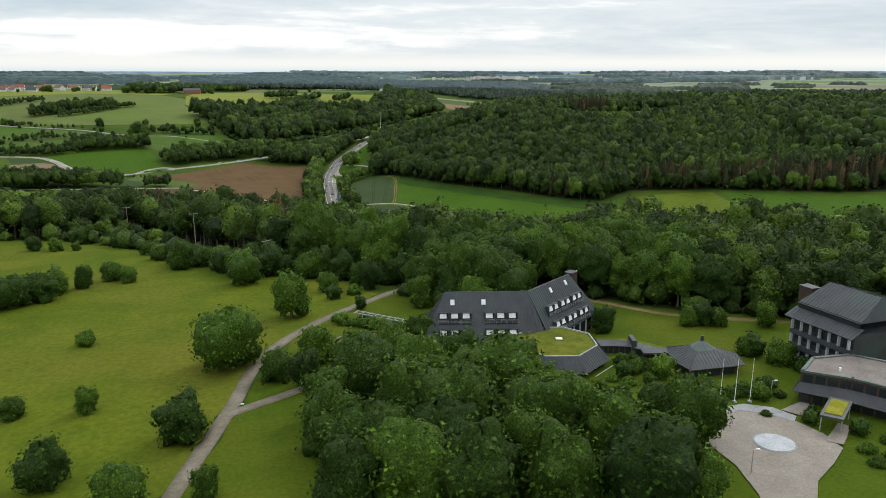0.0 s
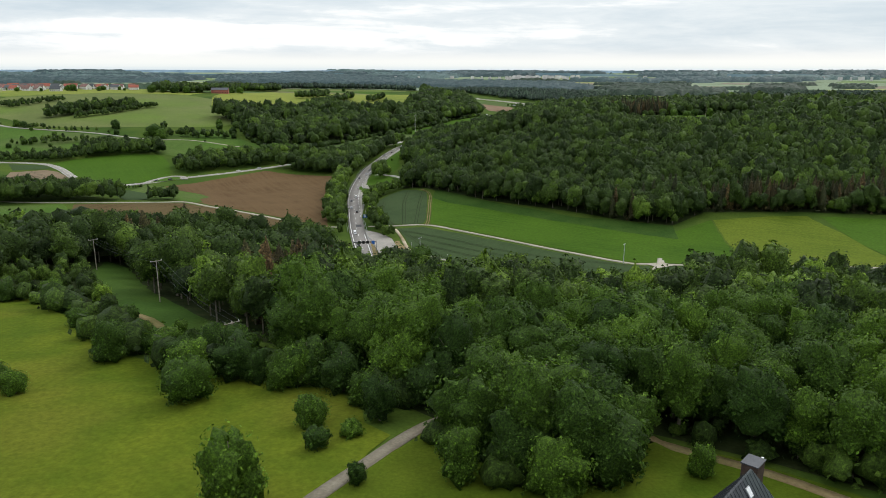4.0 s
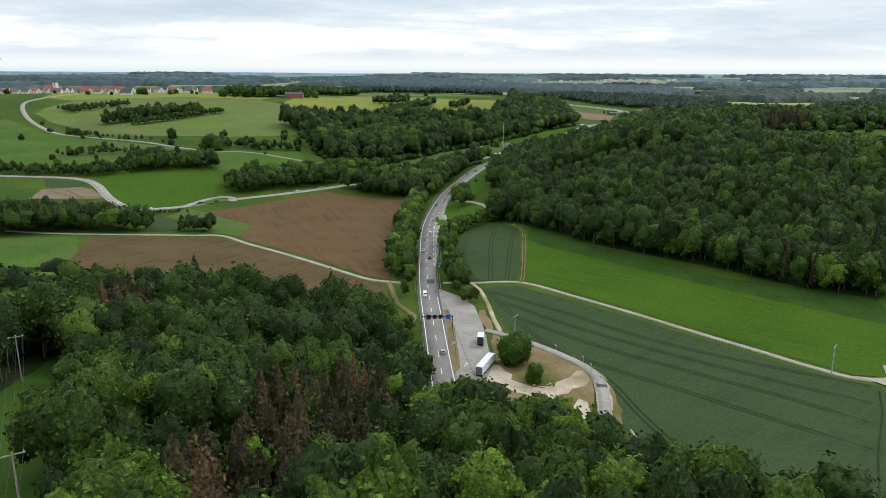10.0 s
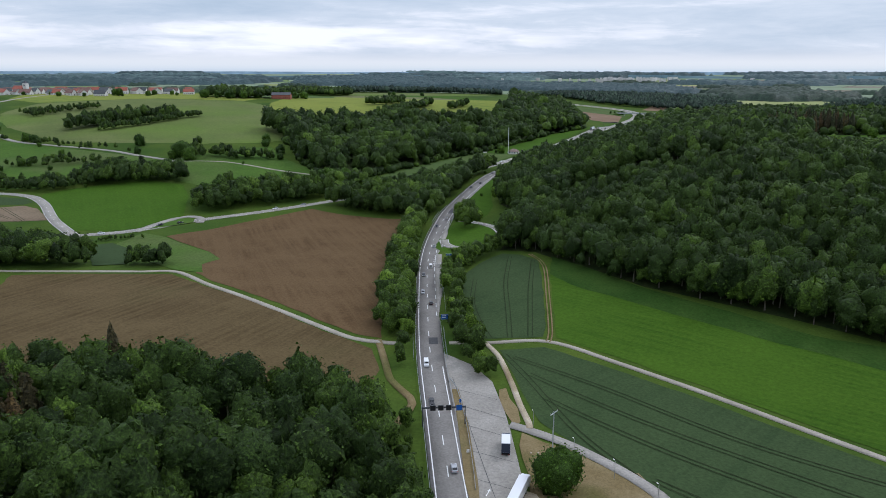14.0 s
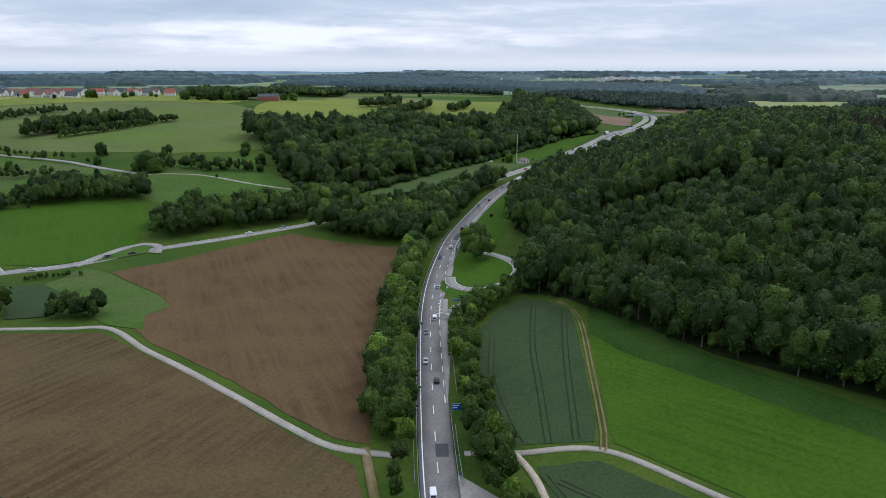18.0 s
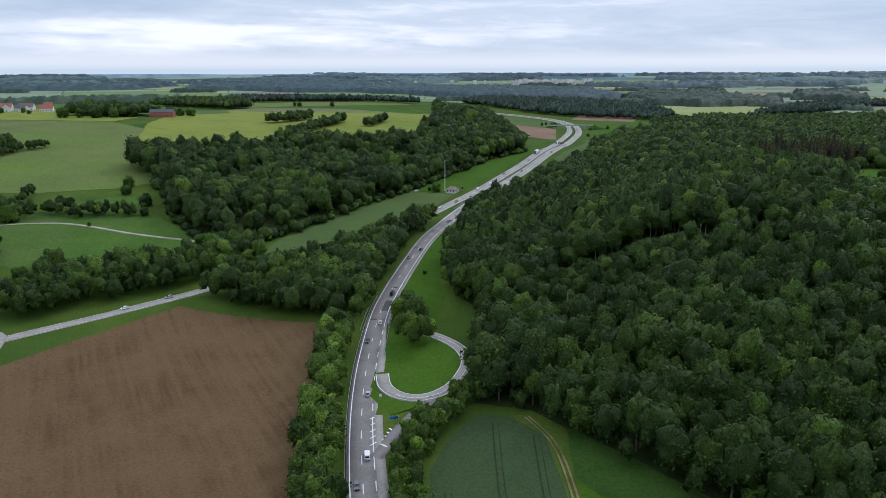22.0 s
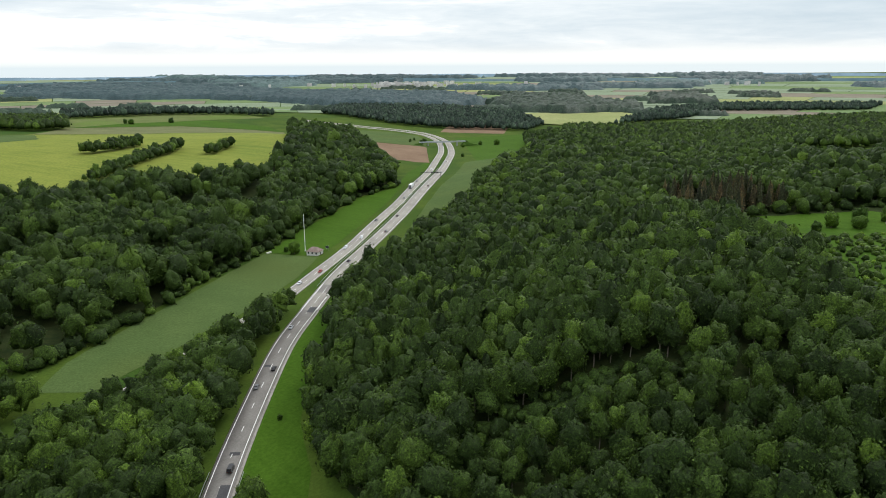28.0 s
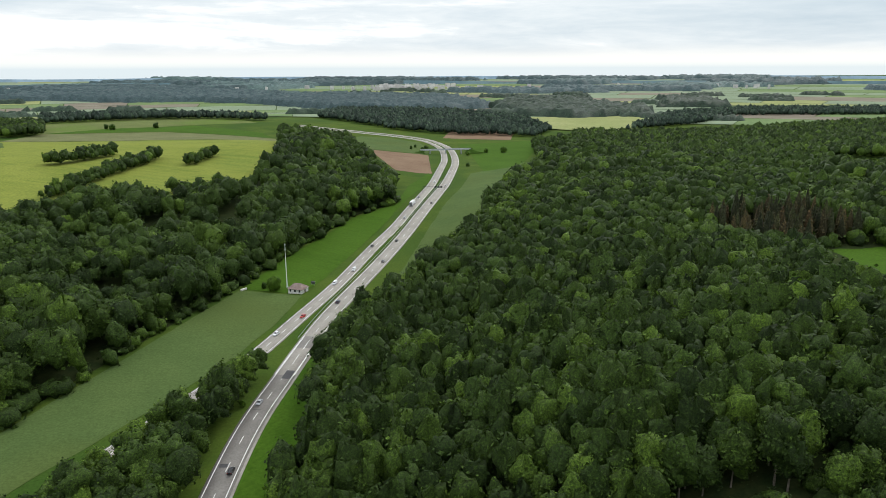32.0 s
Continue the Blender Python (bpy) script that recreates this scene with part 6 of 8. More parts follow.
# low front wing with a flat roof and skirt roofs
FW = [(64.4, 118.6), (69.2, 124.4), (77.0, 126.0), (97.0, 112.0), (92.0, 104.0), (76.0, 111.2), (71.5, 115.2)]
FWO = [(62.6, 118.0), (68.4, 125.6), (77.6, 127.4), (98.8, 111.6), (93.0, 101.6), (75.0, 109.0), (70.2, 113.4)]
slab([hr(*p, 45.9) for p in FW], 0.4, M_FLATROOF, "flat_roof", hall, "brownish felt flat roof")
for k in range(7):
    a, b, c, e = FW[k], FW[(k + 1) % 7], FWO[(k + 1) % 7], FWO[k]
    length, turn = math.hypot(b[0] - a[0], b[1] - a[1]), math.atan2(b[1] - a[1], b[0] - a[0])
    w = part("wall", box(0, length, -0.15, 0.15, -2.0, 6.6), M_DARKWOOD, hall)
    w.matrix_basis = Matrix.Translation(hr(*a, HB)) @ Matrix.Rotation(turn, 4, "Z")
    n = max(1, int(length / 1.8))
    side = 1 if k != 1 else 1
    for i in range(n):
        part("window", box(length * (i + 0.1) / n, length * (i + 0.9) / n, 0.16, 0.22, 4.6, 6.0), M_GLASS, w)
        part("window", box(length * (i + 0.1) / n, length * (i + 0.9) / n, 0.16, 0.22, 0.2, 2.9), M_GLASS, w)
    roof_panel([hr(*e, 42.4), hr(*c, 42.4), hr(*b, 44.0), hr(*a, 44.0)], hall)
    rim = part("rim", box(-0.2, length + 0.2, -0.3, 0.3, 6.4, 6.75), M_COPPER, hall)
    rim.matrix_basis = w.matrix_basis
for x, y in ((71.0, 118.5), (78.0, 114.5), (84.0, 112.0)):
    vent = part("roof_vent", tube([(0, 0, 0), (0, 0, 0.7)], [0.22, 0.22], 8), M_BLIND, hall)
    vent.matrix_basis = Matrix.Translation(hr(x, y, 45.9))

# entrance canopy on posts
canopy = thing("entrance_canopy", 65.6, 109.4, 39.6, label="entrance canopy with a yellow-green moss roof on steel posts", category="canopy")
CAN = [(67.2, 113.9), (70.0, 111.8), (64.8, 105.2), (61.8, 107.0)]
cr = lambda p, z: (p[0] - 65.6, p[1] - 109.4, z)
cc = Vector((65.95, 109.5))
slab([cr(p, 3.7) for p in CAN], 0.35, M_SLATE, "roof_frame", canopy)
slab([cr(tuple(cc + (Vector(p) - cc) * 0.74), 3.85) for p in CAN], 0.14, M_SEDUM_YELLOW, "moss_roof", canopy, "yellow-green moss bed")
for p in CAN:
    q = tuple(cc + (Vector(p) - cc) * 0.86)
    part("post", tube([cr(q, -0.8), cr(q, 3.4)], [0.09, 0.09], 8), M_STEEL, canopy)

# forecourt
draped("forecourt", [(44, 88), (44, 96), (42.5, 102), (43.5, 108), (47, 113), (52, 115.4), (56.5, 114.6), (60, 110.6), (62.3, 106.0), (62.8, 101.0), (59, 96.5), (54, 91.5), (50, 84), (46, 78), (42, 80)], M_PLAZA, 0.34, "beige paved forecourt with a round centre", "forecourt")


def disc(x, y, r, lift, mat, name, label, rim=None, n=40):
    return draped(name, [(x + r * math.cos(2 * math.pi * k / n), y + r * math.sin(2 * math.pi * k / n)) for k in range(n)], mat, lift, label, "paving")


disc(52.9, 102.9, 3.3, 0.39, M_COBBLE, "paving_ring", "dark ring of grey cobbles")
disc(52.9, 102.9, 3.0, 0.44, M_COBBLE_PALE, "paving_disc", "pale round bed of cobbles")
draped("paving_edge", [(47, 113.4), (49, 116.0), (54, 117.6), (58.5, 116.0), (61, 112.4), (59.6, 110.2), (56.2, 113.8), (52, 114.8), (47.6, 112.4)], M_COBBLE, 0.38, "grey cobbled rim of the forecourt", "paving")
draped("entrance_paving", [(61.2, 103.4), (64.0, 106.6), (66.6, 109.6), (68.0, 108.4), (65.4, 104.6), (63.4, 102.0)], M_PLAZA, 0.42, "pale paved strip to the entrance", "paving")
draped("bare_bed", [(59.5, 115.0), (62.5, 117.0), (66.5, 119.6), (65.0, 115.6), (62.6, 112.0)], M_PLAZA, 0.36, "sandy bare bed beside the hall", "paving")


def flagpole(x, y, height):
    f = thing("flagpole", x, y, label="tall white flagpole without a flag", category="flagpole", group="flagpoles")
    part("pole", tube([(0, 0, -0.3), (0, 0, height * 0.5), (0, 0, height)], [0.065, 0.05, 0.03], 8), M_WHITE, f)
    part("base_plate", box(-0.3, 0.3, -0.3, 0.3, -0.2, 0.45), M_RENDER, f)
    part("finial", tube([(0, 0, height), (0, 0, height + 0.15)], [0.08, 0.05], 8), M_STEEL, f)


for x, y in ((50.2, 118.8), (52.8, 118.7), (55.6, 118.8)):
    flagpole(x, y, 8.5)


def street_lamp(x, y, height, turn=0.0, label="slim grey lamp post with a flat head", group="lamp posts"):
    l = thing("street_lamp", x, y, turn=turn, label=label, category="lamp", group=group)
    part("post", tube([(0, 0, -0.3), (0, 0, height)], [0.09, 0.06], 8), M_STEEL, l)
    part("arm", tube([(0, 0, height), (0.5, 0, height + 0.1)], [0.045, 0.04], 6), M_STEEL, l)
    part("head", box(0.35, 0.95, -0.14, 0.14, height + 0.05, height + 0.17, 0.03), M_WHITE, l)


street_lamp(59.6, 119.4, 4.0)
street_lamp(45.4, 94.0, 4.0)
street_lamp(-35.0, 112.0, 3.2)

# low garden wall with pergola slabs beside the west lawn
pergola = thing("garden_pergola", -14.6, 166.8, label="low garden pergola of pale slats grown with vines", category="pergola")
pt = math.atan2(162.6 - 171.0, 15.5)
for k in range(2):
    b = part("beam", box(-8.6, 8.6, -0.9 + k * 1.6, -0.7 + k * 1.6, 1.9, 2.1), M_STEEL, pergola)
    b.matrix_basis = Matrix.Rotation(pt, 4, "Z")
for k in range(9):
    s = part("slat", box(-8.2 + k * 1.95, -8.0 + k * 1.95, -1.0, 1.1, 2.12, 2.2), M_RENDER, pergola)
    s.matrix_basis = Matrix.Rotation(pt, 4, "Z")
    p = part("post", box(-7.9 + k * 1.95, -7.75 + k * 1.95, -0.86, -0.72, -0.4, 1.9), M_STEEL, pergola)
    p.matrix_basis = Matrix.Rotation(pt, 4, "Z")

# park trees, each by itself
PARK = [(-4.8, 147.5, 0.80, 3), (9.5, 119, 1.05, 1), (-10.6, 134, 1.0, 0), (-14.6, 120, 1.0, 1), (-17, 102, 0.85, 3), (-6, 107, 1.1, 0), (3, 104, 1.1, 1), (15, 101, 1.05, 0), (25, 96, 1.0, 3), (39.7, 102.6, 1.12, 2), (27, 86, 1.0, 1), (16, 85, 0.95, 0), (5, 85, 1.0, 3), (-4, 86, 0.95, 1), (-13, 86, 0.85, 0), (-26.3, 126.4, 0.72, 2), (-32.6, 130.6, 0.62, 3), (-38.9, 173.8, 1.15, 2), (-44.5, 138, 1.25, 1), (-42.3, 105.2, 0.78, 0), (-63, 115.7, 0.5, 2), (-57, 91, 0.7, 3), (-43.4, 84.2, 0.66, 1), (-33, 87.8, 0.5, 2), (-75, 113.6, 0.4, 1), (-26.7, 141.6, 0.75, 0), (16, 113, 0.85, 2), (34, 86, 0.7, 3), (-11.5, 95, 0.9, 1), (12, 92, 0.95, 2), (34, 96, 0.7, 0), (21, 108, 0.8, 1), (-20, 112, 0.8, 2), (-4, 121, 1.0, 3), (4, 112, 1.0, 2), (2, 127, 0.9, 0), (28, 104, 0.72, 2), (-1, 96, 0.9, 1), (-19, 135, 0.8, 3), (36, 109, 0.6, 1), (38, 160, 0.62, 2), (60, 165, 0.5, 0), (64, 166, 0.55, 1), (67, 164, 0.45, 2), (78, 163, 0.62, 2), (-22, 181.7, 0.36, 2), (-2, 171, 0.3, 2), (32, 187, 0.55, 2), (16.5, 185.4, 1.1, 1), (3.3, 187, 1.05, 0), (-6.4, 184, 0.85, 2), (8.4, 180, 0.9, 3), (8, 198, 1.5, 0), (15, 203, 1.4, 1), (-5, 196, 1.25, 3), (22, 196, 1.1, 2), (0, 207, 1.3, 1), (65, 143, 0.4, 1), (70, 138, 0.5, 0)]
for k, (x, y, s, i) in enumerate(PARK):
    single_tree(x, y, s * (1.2 if y < 128 and -21 < x < 37 else 1.0), "low", i, 40.0 * k, 1.0 + 0.08 * math.sin(k * 2.1), "rounded park tree in full green leaf", "park trees")
BUSHES = [(-81, 152, 1.1, 0), (43, 131, 1.15, 1), (66, 143, 1.2, 1), (70, 138, 1.3, 1), (73, 133, 1.2, 2), (60, 124, 0.8, 0), (62, 126, 0.9, 2), (57, 125, 0.7, 2), (38, 133, 0.8, 2), (40, 128, 0.7, 0), (36, 127, 0.7, 2), (41, 137, 0.7, 2), (34, 124, 0.6, 0), (-31, 194, 1.0, 1), (-26, 199, 1.0, 0), (-18, 168, 0.6, 0), (-12, 166, 0.6, 2), (-7, 163, 0.6, 0), (-20, 172, 0.7, 2), (62, 121, 0.6, 2), (66, 100, 0.7, 2), (69, 98, 0.7, 0), (65, 96, 0.6, 2), (71, 103, 0.6, 2), (46, 120, 0.6, 2), (48, 124, 0.6, 0), (52, 127, 0.5, 2), (64, 113, 0.6, 0), (30, 125, 0.5, 1), (33, 129, 0.6, 2), (37, 138, 0.8, 0), (39, 134, 0.7, 1), (36, 131, 0.8, 1), (42, 134, 0.6, 2), (40, 140, 0.6, 0), (50, 122, 0.7, 1), (53, 121, 0.7, 0), (55, 122, 0.8, 2), (58, 120, 0.8, 1), (44, 124, 0.6, 2), (68, 106, 0.7, 1), (72, 100, 0.8, 0), (75, 97, 0.8, 2), (70, 94, 0.7, 1), (74, 104, 0.8, 0), (66, 92, 0.6, 2), (56, 113, 0.5, 2), (62, 110, 0.6, 1)]
for k, (x, y, s, i) in enumerate(BUSHES):
    single_tree(x, y, s, "bush", i, 55.0 * k, 1.0, group="garden bushes")

# planted bed along the pergola
bed_rng = random.Random(64)
for k in range(34):
    u = k / 33
    x, y = -27 + 22 * u + bed_rng.uniform(-1.2, 1.2), 170 - 11.5 * u + bed_rng.uniform(-2.2, 1.2)
    single_tree(x, y, bed_rng.uniform(0.38, 0.75), "bush", k % 3, 47.0 * k, 1.1, "leafy shrub of the planted garden bed", "shrubs of the garden bed")

# shrubs and young trees along the meadow's far edge and at its west side
EDGE_TREES = [(-62, 214, 0.95, 1), (-56.6, 228, 0.95, 0), (-89, 235.5, 1.0, 2), (-84, 243, 0.95, 3), (-40, 225.6, 1.0, 2), (-33.4, 232, 0.95, 0), (-21.9, 206.5, 0.85, 2), (-12, 213.5, 1.1, 3), (-21, 222, 1.1, 1), (-101, 267.6, 0.95, 0), (-137.5, 293, 1.3, 1), (-121, 290, 1.0, 3), (-152, 290, 1.2, 0), (-82, 258, 0.8, 2), (-45, 222, 0.75, 3), (-52, 226, 0.7, 2), (-70, 232, 0.8, 1), (-76, 236, 0.8, 0), (-96, 246, 0.85, 2), (-104, 252, 0.8, 3), (-112, 262, 0.9, 1), (-92, 254, 0.8, 1), (-66, 240, 0.9, 3), (-117, 184, 0.85, 1), (-113, 199, 0.75, 0), (-108, 206, 0.7, 2), (-104, 216, 0.6, 1), (-112, 191, 0.8, 3), (-122, 178, 0.8, 0), (-126, 188, 0.9, 3), (-120, 193, 0.7, 2), (-132, 180, 0.9, 1), (-98, 214, 0.5, 1), (-158, 268, 1.0, 1), (-150, 268, 0.9, 3), (-143, 270, 0.6, 0), (-94, 242, 1.0, 3), (-89, 249, 0.95, 0), (-66, 225, 0.9, 2), (-59, 236, 1.0, 3), (-42, 226, 0.9, 1), (-32, 222, 0.9, 0), (-26, 214, 0.7, 2), (-34, 203, 0.6, 1), (-45, 297, 1.5, 1), (-52, 262, 1.45, 0), (8, 284, 1.5, 3), (-48, 248, 1.3, 2)]
for k, (x, y, s, i) in enumerate(EDGE_TREES):
    single_tree(x, y, s * (0.58 if x < -60 and y > 240 else 1.0), "low", i, 63.0 * k, 1.0 + 0.1 * math.sin(k * 1.7), "young broadleaf tree at the meadow's edge", "trees at the meadow's edge")

# ---- rest area beside the highway ----
draped("rest_area", [(-78, 538), (-66, 529), (-58, 517), (-52, 496), (-49.5, 485), (-45, 462), (-43.5, 450), (-44, 438), (-44, 424), (-43, 402), (-40, 384), (-42, 384), (-47.5, 408), (-52, 428), (-57, 450), (-61.5, 468), (-70, 488), (-76, 508), (-80, 524)], M_ASPHALT_PALE, 0.36, "worn pale asphalt of a lorry rest area", "parking area")
draped("dry_verge", [(-47, 477), (-46, 485), (-32, 478.5), (-19, 467.5), (-10, 456), (-7, 448), (-6.5, 436), (-8, 414), (-10, 396), (-20, 390), (-34, 400), (-44, 412), (-44, 430), (-41, 446), (-42, 456)], M_DRY, 0.30, "parched yellow grass with bare patches", "grass", 0.8)
draped("gravel_patch", [(-47, 456), (-44, 455), (-40, 453), (-38.5, 449), (-36, 446), (-35, 441.5), (-32, 439.5), (-28, 437), (-25, 438.5), (-21, 438), (-19.5, 443), (-16, 448), (-13, 454), (-9.5, 455), (-8, 449), (-8.5, 444), (-10, 440), (-14, 437), (-15, 434), (-20, 432), (-20.5, 428), (-22, 424), (-25, 426), (-27, 425), (-30, 429), (-33, 430), (-36, 433), (-40, 434), (-43, 438), (-48, 440)], M_GRAVEL, 0.36, "bare pale gravel trodden into the grass", "gravel", 0.9)
draped("gravel_patch", [(-13, 428), (-9.5, 426), (-8, 400), (-12, 384), (-18, 384), (-15, 404)], M_GRAVEL, 0.38, "bare pale gravel track", "gravel", 1.1)
draped("green_patch", [(-24, 424), (-14, 430), (-15, 412), (-22, 408), (-26, 414)], M_MEADOW, 0.34, "green patch of fresh grass", "grass", 0.6)
draped("dry_verge", [(-56, 511), (-52.6, 514), (-48.4, 500), (-46.2, 492), (-48.8, 489), (-52, 496)], M_DRY, 0.32, "parched strip of grass", "grass", 0.8)
draped("dry_verge", [(-3.6, 450), (-0.6, 440), (0.4, 420), (-1, 396), (-3, 392), (-3.6, 420), (-3, 436), (-5, 450), (-16, 468), (-14.5, 468.5)], M_DRY, 0.32, "parched verge beside the crop", "grass", 0.8)
draped("traffic_island", [(-71, 509), (-68.6, 509), (-62.6, 487), (-56.2, 457), (-54.6, 447.5), (-56, 443.6), (-59.4, 455.5), (-65.8, 487)], M_DRY, 0.55, "narrow dry grass island with a kerb", "island")
LAYBY = spline([(-50, 489), (-44, 487), (-32, 481), (-19, 470), (-10, 459), (-5.6, 449), (-4.4, 436), (-4.6, 418), (-6.5, 396)])
LANE_EDGE = LAYBY[LAYBY[:, 1] < 458]
road("lane_edge", LANE_EDGE, -2.7, 2.6, M_GRAVEL, "pale gravel shoulder of the service lane", 0.39, "road", skirt=0.1)
LANE_PATCH = LAYBY[(LAYBY[:, 1] < 446) & (LAYBY[:, 1] > 432)]
road("lane_patch", LANE_PATCH, -1.85, 1.85, M_ASPHALT_DARK, "darker asphalt patch in the service lane", 0.45, "road", skirt=0.05)
road("service_lane", LAYBY, -1.9, 1.9, M_ASPHALT_PALE, "narrow grey service lane", 0.42, "road", skirt=0.15)
rng_rest = random.Random(88)


def stone(x, y, size, label="pale limestone boulder lying on parched grass"):
    bm = bmesh.new()
    bmesh.ops.create_icosphere(bm, subdivisions=2, radius=size)
    for v in bm.verts:
        v.co *= rng_rest.uniform(0.78, 1.12)
        v.co.z *= 0.62
    ob = part("stone", bm, M_GRAVEL)
    ob.matrix_basis = pose(x, y, ground_at(x, y) + 0.34 + size * 0.3, 0, 0, rng_rest.uniform(0, 360))
    tagged(ob, label, "stone", "stones of the rest area")


for x, y, size in ((-27.5, 438.5, 0.55), (-23, 440, 0.42), (-22, 441, 0.5), (-21.4, 439.2, 0.35), (-25.4, 433, 0.4), (-31, 433.5, 0.3), (-34, 435.5, 0.35), (-26, 427, 0.45), (-25.6, 425, 0.5), (-25, 423.4, 0.4), (-25.3, 421, 0.6), (-24.4, 419.5, 0.45), (-36, 431, 0.3), (-43, 474, 0.35), (-41, 474.5, 0.3), (-19, 417, 0.35)):
    stone(x, y, size)
for x, y, w in ((-45.5, 436.5, 1.3), (-43.6, 437.5, 0.9), (-43.8, 434.6, 1.0), (-45.8, 434, 0.7)):
    ob = part("concrete_slab", box(-w / 2, w / 2, -w * 0.4, w * 0.4, -0.2, 0.18, 0.03), M_TRACK)
    ob.matrix_basis = pose(x, y, ground_at(x, y) + 0.36, 0, 0, 12)
    tagged(ob, "pale concrete shaft cover beside the lorry park", "concrete slab", "shaft covers")
# joints between the slabs of the lorry park
for (ax, ay), (bx, by) in (((-72, 518), (-47, 437)), ((-66, 498), (-51.5, 492)), ((-63, 486), (-49.5, 481)), ((-60.5, 472), (-47.5, 468)), ((-57.5, 458), (-45.5, 454)), ((-69, 509), (-54.5, 504)), ((-54.5, 446), (-44.8, 443))):
    line = np.column_stack([np.linspace(ax, bx, 24), np.linspace(ay, by, 24)])
    ob = new("paving_joint", ribbon_mesh("paving_joint", line, -0.07, 0.07, M_ASPHALT_DARK, 0.40))
    tagged(ob, "dark tarred joint in the pavement of the lorry park", "joint", kind="structure")
FIELD_EDGE = spline([(-64, 551), (-58, 540), (-52, 520), (-47.5, 502), (-44.5, 492), (-44, 488)])
road("farm_track", FIELD_EDGE, -1.0, 1.0, M_GRAVEL, "pale gravel track along the crop", 0.44, "track", skirt=0.4)
SAND_TRACK = spline([(-106, 547), (-98, 526), (-93, 513), (-86, 504), (-82, 497), (-84, 484), (-85, 470), (-87, 462)])
road("farm_track", SAND_TRACK, -1.3, 1.3, M_DRY, "sandy track up into the wood", 0.5, "track", skirt=0.5)
road("road_slip_side", spline([(-307, 702), (-307, 730), (-303, 752), (-296, 757), (-287, 752), (-281, 738)]), -2.6, 2.6, M_ASPHALT_PALE, "pale asphalt slip of the side road", 0.42)
draped("traffic_island", [(-303, 712), (-303.5, 730), (-300.5, 748), (-296, 752), (-290, 748), (-285.5, 738), (-292, 728)], M_PASTURE, 0.5, "grassy island between the slip roads", "island")
EXIT_LANE_LINE = MAIN_ROAD[(MAIN_ROAD[:, 1] > 575) & (MAIN_ROAD[:, 1] < 775)]
_u = np.clip((EXIT_LANE_LINE[:, 1] - 575) / 40, 0, 1) * np.clip((775 - EXIT_LANE_LINE[:, 1]) / 40, 0, 1)
road("exit_lane", EXIT_LANE_LINE, 4.2, 4.6 + 2.9 * _u, M_ASPHALT_PALE, "pale concrete exit lane", 0.47)
road("exit_branch", EXIT_BRANCH, -2.2, 2.2, M_ASPHALT, "exit branch to the slip road", 0.49)
road("hard_shoulder", MAIN_ROAD[(MAIN_ROAD[:, 1] > 770)], 4.9, 6.0, M_ASPHALT_PALE, "pale hard shoulder", 0.40)

# lines painted on the roads, and patches in the surface


def piece_of(line, a, b, step=2.5):
    """The part of a line from a to b metres along it."""
    s = np.concatenate([[0], np.cumsum(np.hypot(*np.diff(line[:, :2], axis=0).T))])
    u = np.linspace(a, min(b, s[-1]), max(2, int((b - a) / step) + 1))
    return np.column_stack([np.interp(u, s, line[:, 0]), np.interp(u, s, line[:, 1])])


def length_of(line):
    return float(np.hypot(*np.diff(line[:, :2], axis=0).T).sum())


def marks(owner, line, offset, width, a, b, dash=0.0, gap=0.0, lift=0.50):
    """Painted lines on a road: one long stripe, or dashes, each a part of the road."""
    if not dash:
        ob = new("edge_line", ribbon_mesh("edge_line", piece_of(line, a, b, 4.0), offset - width / 2, offset + width / 2, M_PAINT, lift))
        ob.parent = owner
        return
    x = a
    while x < b - dash:
        ob = new("lane_dash", ribbon_mesh("lane_dash", piece_of(line, x, x + dash), offset - width / 2, offset + width / 2, M_PAINT, lift))
        ob.parent = owner
        x += dash + gap


road_of = {o.name: o for o in scene.objects if o.name.startswith("road_")}
main_len = length_of(MAIN_ROAD)
marks(road_of["road_main"], MAIN_ROAD, -3.9, 0.32, 0, main_len)
marks(road_of["road_main"], MAIN_ROAD, 3.9, 0.32, 0, 185)
marks(road_of["road_main"], MAIN_ROAD, 3.9, 0.32, 238, 350, 5.5, 6.5)
marks(road_of["road_main"], MAIN_ROAD, 3.9, 0.32, 315, 345, 0)
marks(road_of["road_main"], MAIN_ROAD, 3.9, 0.32, 430, main_len)
marks(road_of["road_main"], MAIN_ROAD, 3.9, 0.32, 350, 430, 5.5, 6.5)
marks(road_of["road_main"], MAIN_ROAD, 0.0, 0.28, 0, main_len, 5.5, 11.0)
for name, line, half in (("road_east", EAST_WAY, 4.3), ("road_west", WEST_WAY, 3.8)):
    n = length_of(line)
    marks(road_of[name], line, -half, 0.3, 0, n, lift=0.47)
    marks(road_of[name], line, half, 0.3, 0, n, lift=0.47)
    marks(road_of[name], line, 0.0, 0.26, 0, min(n, 620), 5.5, 11.0, lift=0.47)
for name, line in (("road_side", SIDE_ROAD), ("road_junction", JUNCTION_ROAD)):
    marks(road_of[name], line, -3.3, 0.2, 0, length_of(line), lift=0.44)
    marks(road_of[name], line, 3.3, 0.2, 0, length_of(line), lift=0.44)
    marks(road_of[name], line, 0.0, 0.2, 0, min(220, length_of(line)), 4.0, 8.0, lift=0.44)
marks(road_of["road_slip"], SLIP_LOOP, -2.5, 0.25, 0, length_of(SLIP_LOOP), lift=0.60)
marks(road_of["road_slip"], SLIP_LOOP, 2.5, 0.25, 0, length_of(SLIP_LOOP), lift=0.60)
marks(road_of["road_slip"], SLIP_LOOP, 0.3, 0.2, 20, length_of(SLIP_LOOP), lift=0.60)
